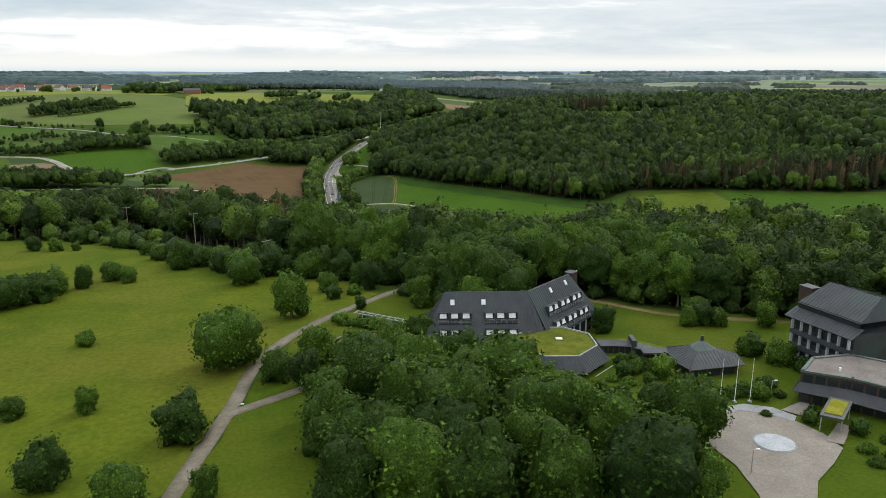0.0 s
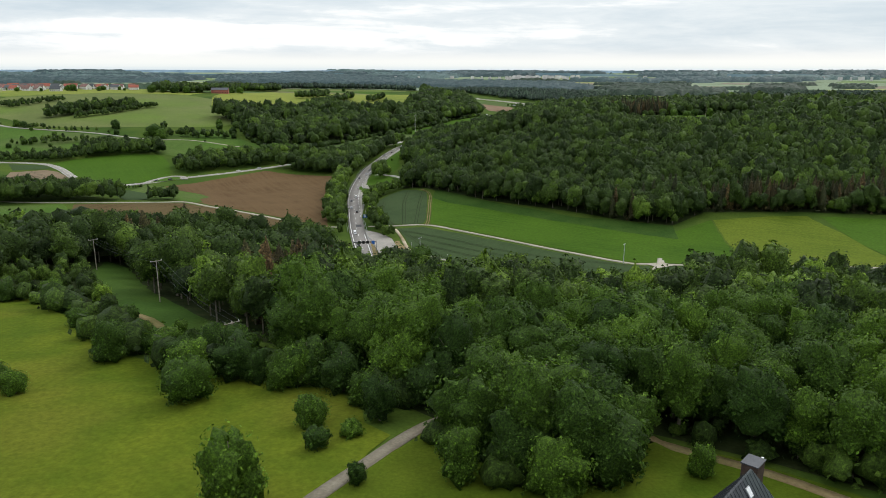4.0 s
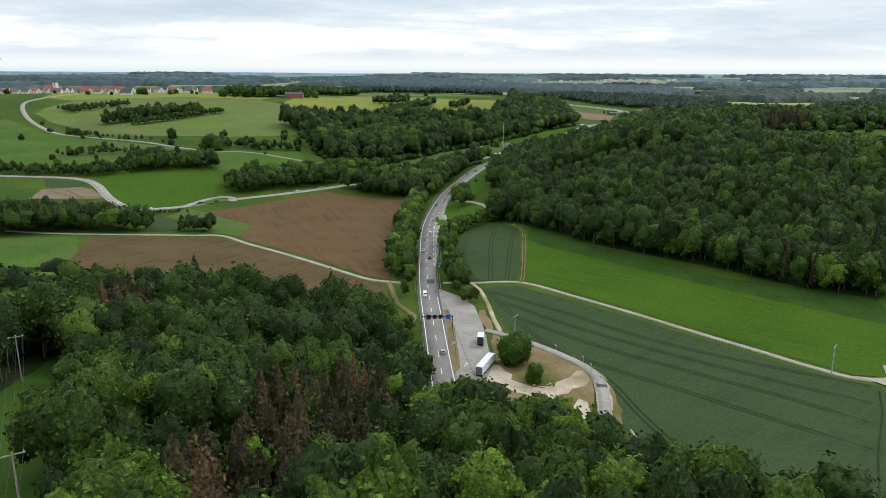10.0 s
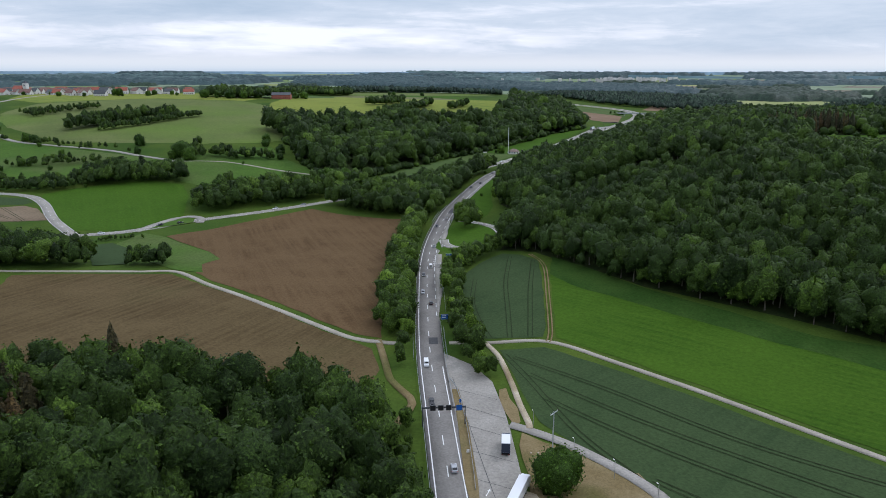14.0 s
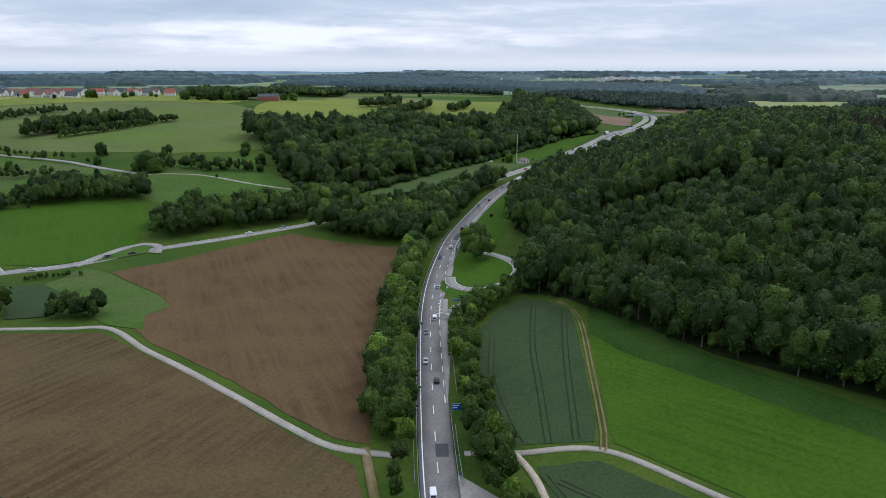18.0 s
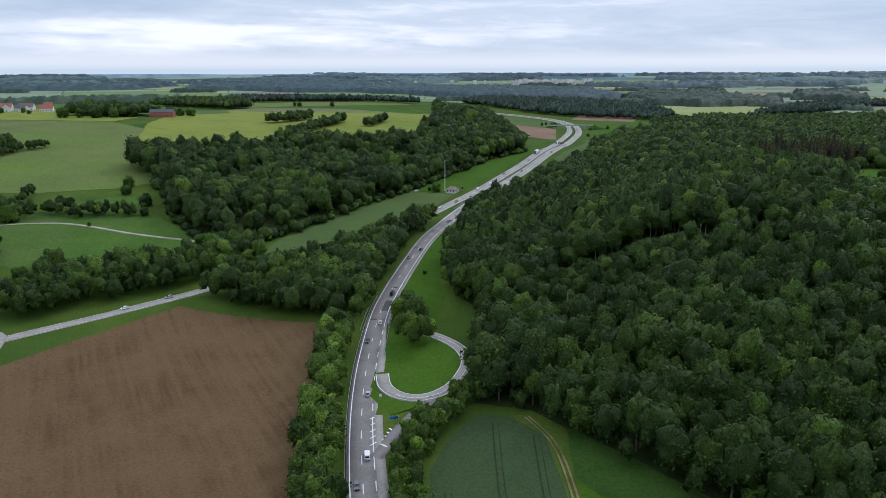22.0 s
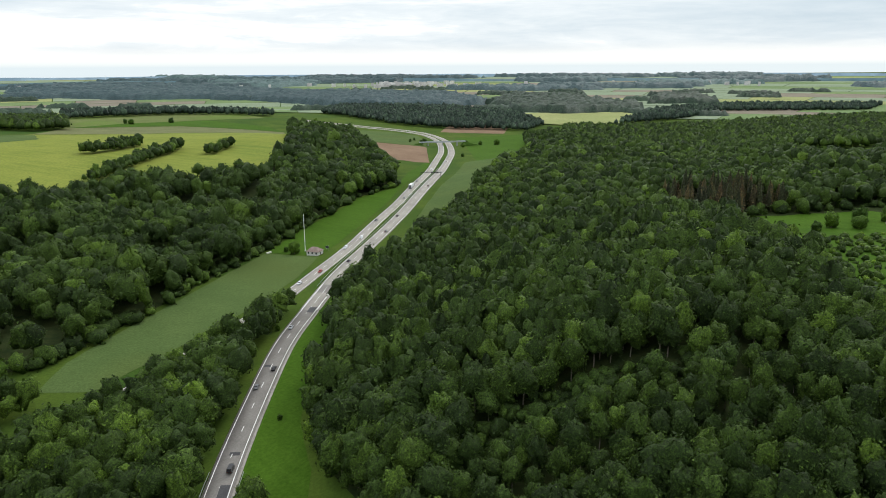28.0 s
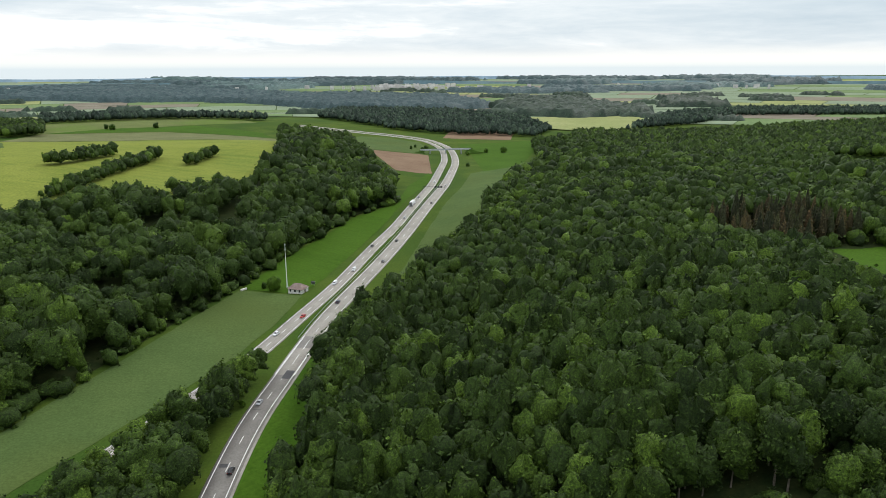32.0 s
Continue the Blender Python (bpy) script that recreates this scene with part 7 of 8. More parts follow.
for k in range(5):
    a = (-101.6 + k * 0.5, 664 + k * 2.6)
    bm = bmesh.new()
    z = ground_at(*a) + 0.56
    vs = [bm.verts.new(p) for p in ((a[0], a[1], z), (a[0] + 0.5, a[1] + 0.5, z), (a[0] + 3.0 - k * 0.25, a[1] - 1.6, z), (a[0] + 2.6 - k * 0.25, a[1] - 2.2, z))]
    bm.faces.new(vs)
    bmesh.ops.recalc_face_normals(bm, faces=bm.faces[:])
    part("hatch_stripe", bm, M_PAINT, road_of["road_main"])
for a, b, o1, o2 in ((206, 213, -0.2, 3.4), (446, 463, 0.2, 3.6), (438, 440, -3.4, -0.5), (478, 482, -1.0, 2.8), (612, 620, -0.4, 3.4), (542, 549, -3.2, 0.2), (585, 592, -3.0, 0.4)):
    ob = new("repair_patch", ribbon_mesh("repair_patch", piece_of(MAIN_ROAD, a, b), o1, o2, M_ASPHALT_DARK, 0.46))
    ob.parent = road_of["road_main"]
    tagged(ob, "dark fresh asphalt patch")
# arrows on the rest area
for x, y, turn in ((-53.0, 452.0, -12.0), (-53.4, 434.0, -4.0)):
    bm = bmesh.new()
    for pts in (((-0.12, -1.8), (0.12, -1.8), (0.12, 0.6), (-0.12, 0.6)), ((-0.45, 0.6), (0.45, 0.6), (0, 1.9))):
        bm.faces.new([bm.verts.new((*p, 0)) for p in pts])
    ob = part("arrow_mark", bm, M_PAINT)
    ob.matrix_basis = pose(x, y, ground_at(x, y) + 0.42, 0, 0, turn)
    tagged(ob, "white painted arrow on the asphalt", "road marking", kind="structure")


# ---- guard rails ----
M_RAIL = material("guard_rail_steel", (0.30, 0.32, 0.33), 0.55, 0.5)


def guard_rail(line, offset, a, b, label="grey steel guard rail on posts"):
    """A rail on posts along a road; the rail is one part, each post another."""
    p = piece_of(line, a, b, 4.0)
    o = offset_line(p, offset)
    z = ground(p[:, 0], p[:, 1]) + 0.4
    for _ in range(4):
        z[1:-1] = (z[:-2] + 2 * z[1:-1] + z[2:]) / 4
    rail = thing("guard_rail", o[0, 0], o[0, 1], float(z[0]), label=label, category="guard rail")
    n = len(o)
    q = offset_line(p, offset + 0.12)
    rel_ = np.array([o[0, 0], o[0, 1], z[0]])
    rows = [np.column_stack([o, z + 0.45]), np.column_stack([o, z + 0.78]), np.column_stack([q, z + 0.78]), np.column_stack([q, z + 0.45])]
    verts = np.vstack(rows) - rel_
    i = np.arange(n - 1)
    quads = np.vstack([np.column_stack([k * n + i, k * n + i + 1, ((k + 1) % 4) * n + i + 1, ((k + 1) % 4) * n + i]) for k in range(4)])
    shared("rail", raw("rail", verts, quads, mat=M_RAIL), rail)
    for k in range(0, n, 2):
        shared("post", POST_MESH, rail, Matrix.Translation(np.array([*q[k], z[k]]) - rel_))
    return rail


_bm = box(-0.06, 0.06, -0.06, 0.06, -0.5, 0.6)
POST_MESH = bpy.data.meshes.new("rail_post")
_bm.to_mesh(POST_MESH)
_bm.free()
POST_MESH.materials.append(M_RAIL)
guard_rail(MAIN_ROAD, -5.4, 40, 330)
guard_rail(MAIN_ROAD, -5.4, 330, 470)
guard_rail(MAIN_ROAD, 5.2, 150, 230)
guard_rail(MAIN_ROAD, 7.9, 245, 300)
guard_rail(MAIN_ROAD, 6.6, 400, 470)
guard_rail(spline([(-73, 516), (-69.6, 509), (-63.6, 487), (-57.4, 457), (-56, 448)]), -0.4, 0, 66)
guard_rail(EAST_WAY, -6.2, 40, 500, "grey steel guard rail in the median")
guard_rail(SLIP_LOOP, 3.6, 40, 75)


def bridge_rail(offset, a, b):
    """The parapet of the underpass bridge."""
    p = piece_of(MAIN_ROAD, a, b, 2.5)
    o = offset_line(p, offset)
    z = ground(p[:, 0], p[:, 1]) + 0.42
    t = thing("bridge_parapet", o[0, 0], o[0, 1], float(z[0]), label="grey metal bridge parapet with uprights", category="parapet")
    for k in range(len(o)):
        part("upright", box(-0.05, 0.05, -0.05, 0.05, -0.6, 1.1), M_RAIL, t).matrix_basis = Matrix.Translation((o[k, 0] - o[0, 0], o[k, 1] - o[0, 1], z[k] - z[0]))
        if k:
            for h in (0.5, 1.08):
                a3, b3 = (o[k - 1, 0] - o[0, 0], o[k - 1, 1] - o[0, 1], z[k - 1] - z[0] + h), (o[k, 0] - o[0, 0], o[k, 1] - o[0, 1], z[k] - z[0] + h)
                part("bar", tube([a3, b3], [0.05, 0.05], 5), M_RAIL, t)


for off, a, b in ((-6.3, 192, 222), (6.2, 192, 222), (-6.6, 424, 452), (6.2, 428, 456)):
    bridge_rail(off, a, b)

# ---- gantries and signs ----
M_BLUE = material("blue_sign_face", (0.012, 0.085, 0.32), 0.5)
M_BLACK = material("black_panel", (0.012, 0.012, 0.013), 0.5)


def gantry(line, a, left, right, panels, blue):
    """A sign gantry across a road with dark matrix panels."""
    p = piece_of(line, a, a + 2, 1.0)
    d = p[-1] - p[0]
    g = thing("sign_gantry", p[0, 0], p[0, 1], ground_at(*p[0]) + 0.4, math.degrees(math.atan2(d[1], d[0])) - 90, label="dark steel sign gantry with black matrix panels", category="gantry")
    for x in (left, right):
        part("post", tube([(x, 0, -0.9), (x, 0, 6.3)], [0.17, 0.14], 8), M_SEAM, g)
    part("beam", box(left - 0.2, right + 0.2, -0.15, 0.15, 5.7, 6.15), M_SEAM, g)
    for x in panels:
        q = part("panel", box(x - 0.8, x + 0.8, -0.45, -0.18, 5.1, 6.75, 0.04), M_BLACK, g, "black matrix sign")
        part("frame", box(x - 0.86, x + 0.86, -0.17, -0.12, 5.04, 6.81), M_RAIL, q)
    for x in blue:
        part("blue_sign", box(x - 0.9, x + 0.9, -0.3, -0.22, 4.9, 6.7), M_BLUE, g, "blue road sign")


gantry(MAIN_ROAD, 143.5, -5.6, 7.4, (-2.4, 0.0, 2.4), (5.6,))
gantry(EAST_WAY, 393, -14.5, 6.6, (-2.4, 0.6, 3.2), ())


def road_sign(x, y, width, height, low, turn, mat, label, bars=2):
    s = thing("road_sign", x, y, turn=turn, label=label, category="sign")
    for k in (-1, 1):
        part("post", tube([(k * width * 0.35, 0, -0.5), (k * width * 0.35, 0, low + height)], [0.06, 0.06], 6), M_STEEL, s)
    f = part("panel", box(-width / 2, width / 2, -0.12, -0.07, low, low + height, 0.01), mat, s)
    part("rim", box(-width / 2 - 0.06, width / 2 + 0.06, -0.069, -0.03, low - 0.06, low + height + 0.06), M_WHITE, f)
    for k in range(bars):
        part("bar", box(-width * 0.38, width * (0.25 - 0.12 * k), -0.14, -0.125, low + height * (0.68 - 0.34 * k), low + height * (0.8 - 0.34 * k)), M_WHITE, f)


road_sign(-83.5, 572, 3.0, 2.2, 1.2, 14, M_BLUE, "blue road sign with white bars on two posts")
road_sign(-98.5, 681, 3.2, 1.0, 0.7, 8, M_BLUE, "low blue direction sign on the island", 1)
road_sign(-78, 1074, 2.6, 1.8, 1.4, -30, M_SEAM, "dark back of a road sign on two posts", 0)
road_sign(-105, 696, 0.8, 1.0, 1.4, 10, M_WHITE, "small white sign at the slip road", 0)
road_sign(-66.5, 497.5, 0.7, 1.2, 1.8, 12, M_BLUE, "small blue parking sign on the island", 0)
road_sign(-60.5, 470, 0.7, 0.9, 0.9, 12, M_WHITE, "small white sign on the island", 0)

for k in range(5):
    u = k / 4
    x, y = -103.6 - 2.6 * u, 664 + 18 * u
    b = part("hatch_stripe", box(-1.5 + 0.5 * u, 1.5 - 0.5 * u, -0.22, 0.22, 0, 0.02), M_PAINT, road_of["road_main"])
    b.matrix_basis = pose(x, y, ground_at(x, y) + 0.50, 0, 0, 50)

# ---- lamp posts, poles and the power line ----
for x, y in ((-43, 489.5), (-31.0, 475.5), (-20.5, 465.5), (-10.6, 455.0), (-8.0, 447.5), (-7.0, 430), (-7.5, 412), (-90, 606)):
    street_lamp(x, y, 5.5, 120)
street_lamp(-124, 812, 6.0, 0, "slim pale lamp post beside the bridge")


def power_pole(x, y, height, turn, label, wood=True):
    p = thing("power_pole", x, y, turn=turn, label=label, category="power pole", group="power poles")
    part("pole", tube([(0, 0, -0.8), (0, 0, height)], [0.22, 0.14], 8), M_DEAD if wood else M_RENDER, p)
    arm = part("crossarm", box(-1.9, 1.9, -0.09, 0.09, height - 0.5, height - 0.3), M_DEAD if wood else M_STEEL, p)
    for k in (-1.7, 0.0, 1.7):
        part("insulator", tube([(k, 0, height - 0.3), (k, 0, height + 0.05)], [0.06, 0.05], 6), M_WHITE, arm)
    return p


def wire(a, b, sag):
    pts = [(a[0] + (b[0] - a[0]) * u, a[1] + (b[1] - a[1]) * u, a[2] + (b[2] - a[2]) * u - 4 * sag * u * (1 - u)) for u in np.linspace(0, 1, 13)]
    w = thing("power_wire", *a, label="thin sagging power wire between poles", category="wire", group="power wires")
    part("strand", tube([tuple(np.array(p) - np.array(a)) for p in pts], [0.025] * 13, 4), M_SEAM, w)


LINE_POLES = [(-60, 236, 11, -45), (-107, 300, 14.5, -47), (-168, 372, 14, -47), (-232, 430, 13, -50), (-300, 500, 12, -50)]
tops = []
for x, y, hgt, turn in LINE_POLES:
    power_pole(x, y, hgt, turn + 90, "grey wooden power pole with a crossarm")
    tops.append((x, y, ground_at(x, y) + hgt, turn + 90))
for (ax, ay, az, at_), (bx, by, bz, bt) in zip(tops, tops[1:]):
    for k in (-1.7, 0.0, 1.7):
        wire((ax + k * math.cos(radians(at_)), ay + k * math.sin(radians(at_)), az), (bx + k * math.cos(radians(bt)), by + k * math.sin(radians(bt)), bz), 1.6)
FIELD_POLES = [(-37, 477, 12.5), (74, 458, 11), (-6, 540, 0)]
for x, y, hgt in FIELD_POLES[:2]:
    power_pole(x, y, hgt, 60, "pale concrete power pole beside the crop", False)

# ---- wheel tracks in the crops ----
def tramline(name, points, gauge=1.9, width=0.5, owner=None):
    line = spline(points, 5.0)
    for k, o in enumerate((-gauge / 2, gauge / 2)):
        ob = new(name, ribbon_mesh(name, line, o - width / 2, o + width / 2, M_TRAM, 0.30))
        tagged(ob, "dark wheel track pressed into the crop", "wheel track", kind="structure")


for pts in ([(-78, 636), (-75, 600), (-69, 575), (-63, 557)], [(-63, 674), (-62, 630), (-58, 590), (-55, 559)], [(-50, 664), (-49.5, 620), (-48, 585), (-47, 562)],
            [(-56, 542), (-46, 523), (-30, 490), (-14, 466), (-2, 446), (6, 415), (16, 372), (22, 356)], [(-52, 540), (-20, 520), (20, 488), (60, 462), (82, 447)], [(-46, 527), (-14, 502), (24, 474), (56, 448), (76, 430)], [(-40, 510), (-8, 484), (26, 458), (54, 432), (68, 412)], [(-10, 466), (20, 440), (44, 412), (60, 390)], [(84, 442), (76, 420), (62, 388), (50, 358)],
            [(104, 452), (160, 428), (300, 408)], [(96, 430), (160, 410), (300, 392)], [(-432, 722), (-400, 706)], [(-425, 730), (-388, 704)]):
    tramline("wheel_track", pts, width=0.36)

# ---- vehicles ----
M_TYRE = material("tyre_rubber", (0.015, 0.015, 0.016), 0.9)
M_CARGLASS = material("car_glass", (0.012, 0.015, 0.018), 0.08, 0.0, 0.6)
M_REDLAMP = material("red_tail_lamp", (0.35, 0.012, 0.01), 0.4)
M_LAMP = material("head_lamp_glass", (0.75, 0.77, 0.78), 0.2)
PAINTS = {n: material(n + "_car_paint", c, 0.3, 0.0, 0.5) for n, c in (("white", (0.70, 0.71, 0.72)), ("silver", (0.36, 0.37, 0.39)), ("black", (0.018, 0.019, 0.021)), ("dark_blue", (0.02, 0.03, 0.06)), ("red", (0.36, 0.02, 0.015)), ("grey", (0.12, 0.125, 0.13)))}


def profile_body(profile, half, taper):
    """A car body: a side outline (y, z) drawn across the width and narrowed above the waist."""
    bm = bmesh.new()
    sides = []
    for s in (-1, 1):
        sides.append([bm.verts.new((s * (half - (taper if z > 0.85 else 0.0)), y, z)) for y, z in profile])
    n = len(profile)
    for k in range(n):
        bm.faces.new((sides[0][k], sides[0][(k + 1) % n], sides[1][(k + 1) % n], sides[1][k]))
    bm.faces.new(sides[0][::-1])
    bm.faces.new(sides[1])
    bmesh.ops.recalc_face_normals(bm, faces=bm.faces[:])
    bmesh.ops.bevel(bm, geom=bm.edges[:], offset=0.05, segments=2, affect="EDGES", clamp_overlap=True)
    return bm


def wheel(parent, x, y, r, w):
    t = part("wheel", tube([(x - w / 2, y, r), (x + w / 2, y, r)], [r, r], 14), M_TYRE, parent)
    part("rim", tube([(x - w / 2 - 0.01, y, r), (x + w / 2 + 0.01, y, r)], [r * 0.6, r * 0.6], 10), M_STEEL, t)


def car(colour, van=False):
    c = new("car")
    if van:
        prof = [(-2.4, 0.35), (2.4, 0.35), (2.45, 0.95), (1.75, 1.15), (1.15, 1.95), (-2.35, 2.0), (-2.45, 0.9)]
        top, half = 2.0, 0.95
    else:
        prof = [(-2.1, 0.32), (2.1, 0.32), (2.15, 0.72), (1.1, 0.92), (0.45, 1.42), (-1.1, 1.46), (-1.75, 1.0), (-2.15, 0.95)]
        top, half = 1.46, 0.9
    part("body", profile_body(prof, half, 0.14), PAINTS[colour], c)
    if van:
        part("windscreen", box(-0.7, 0.7, 1.22, 1.62, 1.25, 1.80), M_CARGLASS, c)
        part("rear_window", box(-0.65, 0.65, -2.46, -2.38, 1.2, 1.75), M_CARGLASS, c)
    else:
        for pane, (y0, z0), (y1, z1) in (("windscreen", (1.12, 0.95), (0.5, 1.40)), ("rear_window", (-1.78, 1.04), (-1.14, 1.44))):
            bm = bmesh.new()
            q = [(-0.68, y0, z0 + 0.03), (0.68, y0, z0 + 0.03), (0.60, y1, z1 + 0.03), (-0.60, y1, z1 + 0.03)]
            bm.faces.new([bm.verts.new(v) for v in q])
            part(pane, bm, M_CARGLASS, c)
        part("side_window", box(-half + 0.12, -half + 0.15, -1.2, 0.5, 0.98, 1.34), M_CARGLASS, c)
        part("side_window", box(half - 0.15, half - 0.12, -1.2, 0.5, 0.98, 1.34), M_CARGLASS, c)
    yb = prof[-1][0]
    for x in (-half * 0.7, half * 0.7):
        part("tail_lamp", box(x - 0.16, x + 0.16, yb - 0.03, yb + 0.05, 0.72, 0.88), M_REDLAMP, c)
        part("headlight", box(x - 0.16, x + 0.16, 2.05 if not van else 2.36, 2.17 if not van else 2.47, 0.62, 0.76), M_LAMP, c)
        for y in (-1.3, 1.35):
            wheel(c, math.copysign(half - 0.12, x), y, 0.33, 0.22)
    words = {"white": "white", "silver": "silver", "black": "black", "dark_blue": "dark blue", "red": "red", "grey": "grey"}[colour]
    return tagged(c, f"{words} {'van' if van else 'passenger car'} driving on the asphalt road", "van" if van else "car")


MODELS = {}


def put_car(line, along, offset, colour, back=False, van=False, lift=0.42):
    p = piece_of(line, along, along + 3, 1.5)
    d = p[-1] - p[0]
    o = offset_line(p, offset)[0]
    m = pose(o[0], o[1], ground_at(*p[0]) + lift, 0, 0, math.degrees(math.atan2(d[1], d[0])) - 90 + (180 if back else 0))
    key = (colour, van)
    if key in MODELS:
        copy_thing(MODELS[key], m)
    else:
        MODELS[key] = car(colour, van)
        MODELS[key].matrix_basis = m


def along_at(line, y):
    s = np.concatenate([[0], np.cumsum(np.hypot(*np.diff(line[:, :2], axis=0).T))])
    return float(s[np.argmin(np.abs(line[:, 1] - y))])


for y, side, colour, back, van in ((528, -1.9, "white", True, True), (591, 1.7, "black", False, False), (610, -2.0, "silver", True, False), (639, -1.8, "grey", True, False), (654, 1.8, "white", False, True), (698, 1.9, "silver", False, False), (752, -1.9, "dark_blue", True, False), (770, 1.8, "white", False, False), (806, 1.8, "black", False, True), (866, -1.9, "grey", True, False), (880, 1.9, "black", False, False), (925, -1.8, "silver", True, False), (460, 1.8, "silver", False, False), (500, -1.9, "black", True, False)):
    put_car(MAIN_ROAD, along_at(MAIN_ROAD, y), side, colour, back, van)
for y, side, colour, van in ((1000, -1.7, "white", False), (1072, -1.7, "white", True), (1101, 1.6, "white", True), (1150, -1.6, "black", False), (1223, 1.7, "silver", False), (1300, -1.6, "grey", False), (1420, 1.6, "white", True), (1022, 1.6, "red", False), (858, 1.7, "dark_blue", False), (836, -1.8, "black", False)):
    put_car(WEST_WAY, along_at(WEST_WAY, y), side, colour, True, van)
for y, side, colour in ((1110, 1.8, "grey"), (1157, -1.8, "black"), (1268, 1.8, "black"), (1380, 1.8, "silver"), (1500, -1.8, "white"), (1040, -1.7, "dark_blue")):
    put_car(EAST_WAY, along_at(EAST_WAY, y), side, colour)
for y, side, colour, back in ((690, 1.7, "white", False), (722, -1.7, "black", True), (735, 1.7, "black", False), (790, -1.7, "white", True), (806, -1.7, "silver", True)):
    put_car(SIDE_ROAD, along_at(SIDE_ROAD, y), side, colour, back)


def lorry(x, y, turn, long, colour, label, articulated):
    """A lorry with a box body; its front looks along +y."""
    z = ground_at(x, y) + 0.37
    l = thing("lorry", x, y, z, turn, label, "lorry")
    cab_y = long / 2 - 2.2
    part("chassis", box(-1.1, 1.1, -long / 2 + 0.2, long / 2 - 0.3, 0.55, 0.95), M_BLACK, l)
    b = part("box_body", box(-1.27, 1.27, -long / 2, cab_y - 0.35, 1.0, 3.95, 0.03), PAINTS["white"] if articulated else PAINTS["silver"], l, "white box body")
    part("rear_door", box(-1.2, 1.2, -long / 2 - 0.04, -long / 2 - 0.005, 1.1, 3.85), PAINTS["grey"] if articulated else PAINTS["dark_blue"], b)
    part("roof_sheet", box(-1.22, 1.22, -long / 2 + 0.05, cab_y - 0.4, 3.955, 3.985), PAINTS["white"], b)
    cab = part("cab", profile_body([(cab_y, 0.6), (long / 2, 0.6), (long / 2 + 0.02, 1.9), (long / 2 - 0.35, 3.1), (cab_y + 0.3, 3.4), (cab_y, 3.0)], 1.22, 0.06), PAINTS[colour], l, "lorry cab")
    part("windscreen", box(-1.05, 1.05, long / 2 - 0.30, long / 2 - 0.02, 1.95, 2.8), M_CARGLASS, cab)
    part("bumper", box(-1.2, 1.2, -long / 2 - 0.05, -long / 2 + 0.1, 0.5, 0.7), M_BLACK, l)
    for xx in (-1.0, 0.8):
        part("tail_lamp", box(xx, xx + 0.2, -long / 2 - 0.07, -long / 2 - 0.052, 0.54, 0.66), M_REDLAMP, l)
    ys = [long / 2 - 1.2, cab_y - 2.2, -long / 2 + 1.6, -long / 2 + 2.9] + ([-long / 2 + 4.2] if articulated else [])
    for yy in ys:
        for xx in (-1.05, 1.05):
            wheel(l, xx, yy, 0.5, 0.32)
    return l


lorry(-45.3, 449.5, -12, 16.5, "white", "white articulated lorry parked on the rest area", True)
lorry(-50.2, 474.5, 4, 8.0, "dark_blue", "dark blue box lorry parked on the rest area", False)
lorry(4.5, 1268, -17, 16.5, "white", "white articulated lorry driving on the highway", True)

# ---- trees at the rest area and beside the roads ----
single_tree(-36, 457, 1.2, "low", 1, 20, 1.0, "broad dark green tree on parched grass")
single_tree(-27.5, 441, 0.75, "low", 2, 80, 1.0, "small dark round tree on parched grass")
single_tree(-21, 399, 0.52, "spruce", 0, 10, 1.2)
single_tree(-103, 925, 0.28, "low", 3, 0, 1.0)
single_tree(-97, 838, 0.25, "low", 2, 40, 1.0)
for k in range(7):
    rock = bmesh.new()
    bmesh.ops.create_icosphere(rock, subdivisions=1, radius=0.45 + 0.1 * (k % 3))
    for v in rock.verts:
        v.co *= random.uniform(0.8, 1.2)
    x, y = -33 + 2.7 * k, 430 + 2.2 * math.sin(k * 1.3)
    ob = part("boulder", rock, M_GRAVEL)
    ob.matrix_basis = pose(x, y, ground_at(x, y) + 0.25)
    tagged(ob, "pale boulder lying on parched grass", "boulder", "boulders at the rest area")
wallb = thing("culvert_wall", -1.5, 392, label="pale concrete wing walls at the end of the lane", category="wall")
for a, b in (((-3.5, 3), (0.5, -2)), ((0.5, -2), (4.0, -1.2)), ((2.6, 6.0), (4.6, -1.0))):
    ln, tr = math.hypot(b[0] - a[0], b[1] - a[1]), math.atan2(b[1] - a[1], b[0] - a[0])
    w = part("wall_panel", box(0, ln, -0.2, 0.2, -0.6, 1.0, 0.03), M_GRAVEL, wallb)
    w.matrix_basis = Matrix.Translation((*a, 0)) @ Matrix.Rotation(tr, 4, "Z")

# ---- hut and mast by the highway ----
M_ROOFTILE = mottled("weathered_roof_tiles", (0.17, 0.125, 0.11), (0.25, 0.19, 0.165), 0.5, 4.0, 0.85)
M_PLASTER = mottled("white_plaster", (0.56, 0.55, 0.52), (0.68, 0.67, 0.64), 0.4, 4.0, 0.85)
M_REDTILE = mottled("red_roof_tiles", (0.25, 0.075, 0.05), (0.33, 0.115, 0.08), 0.4, 3.0, 0.85)
M_BROWNTILE = mottled("brown_roof_tiles", (0.15, 0.085, 0.07), (0.22, 0.13, 0.11), 0.4, 3.0, 0.85)
M_BRICK = mottled("red_boarding", (0.26, 0.085, 0.06), (0.33, 0.12, 0.085), 0.5, 3.0, 0.85)


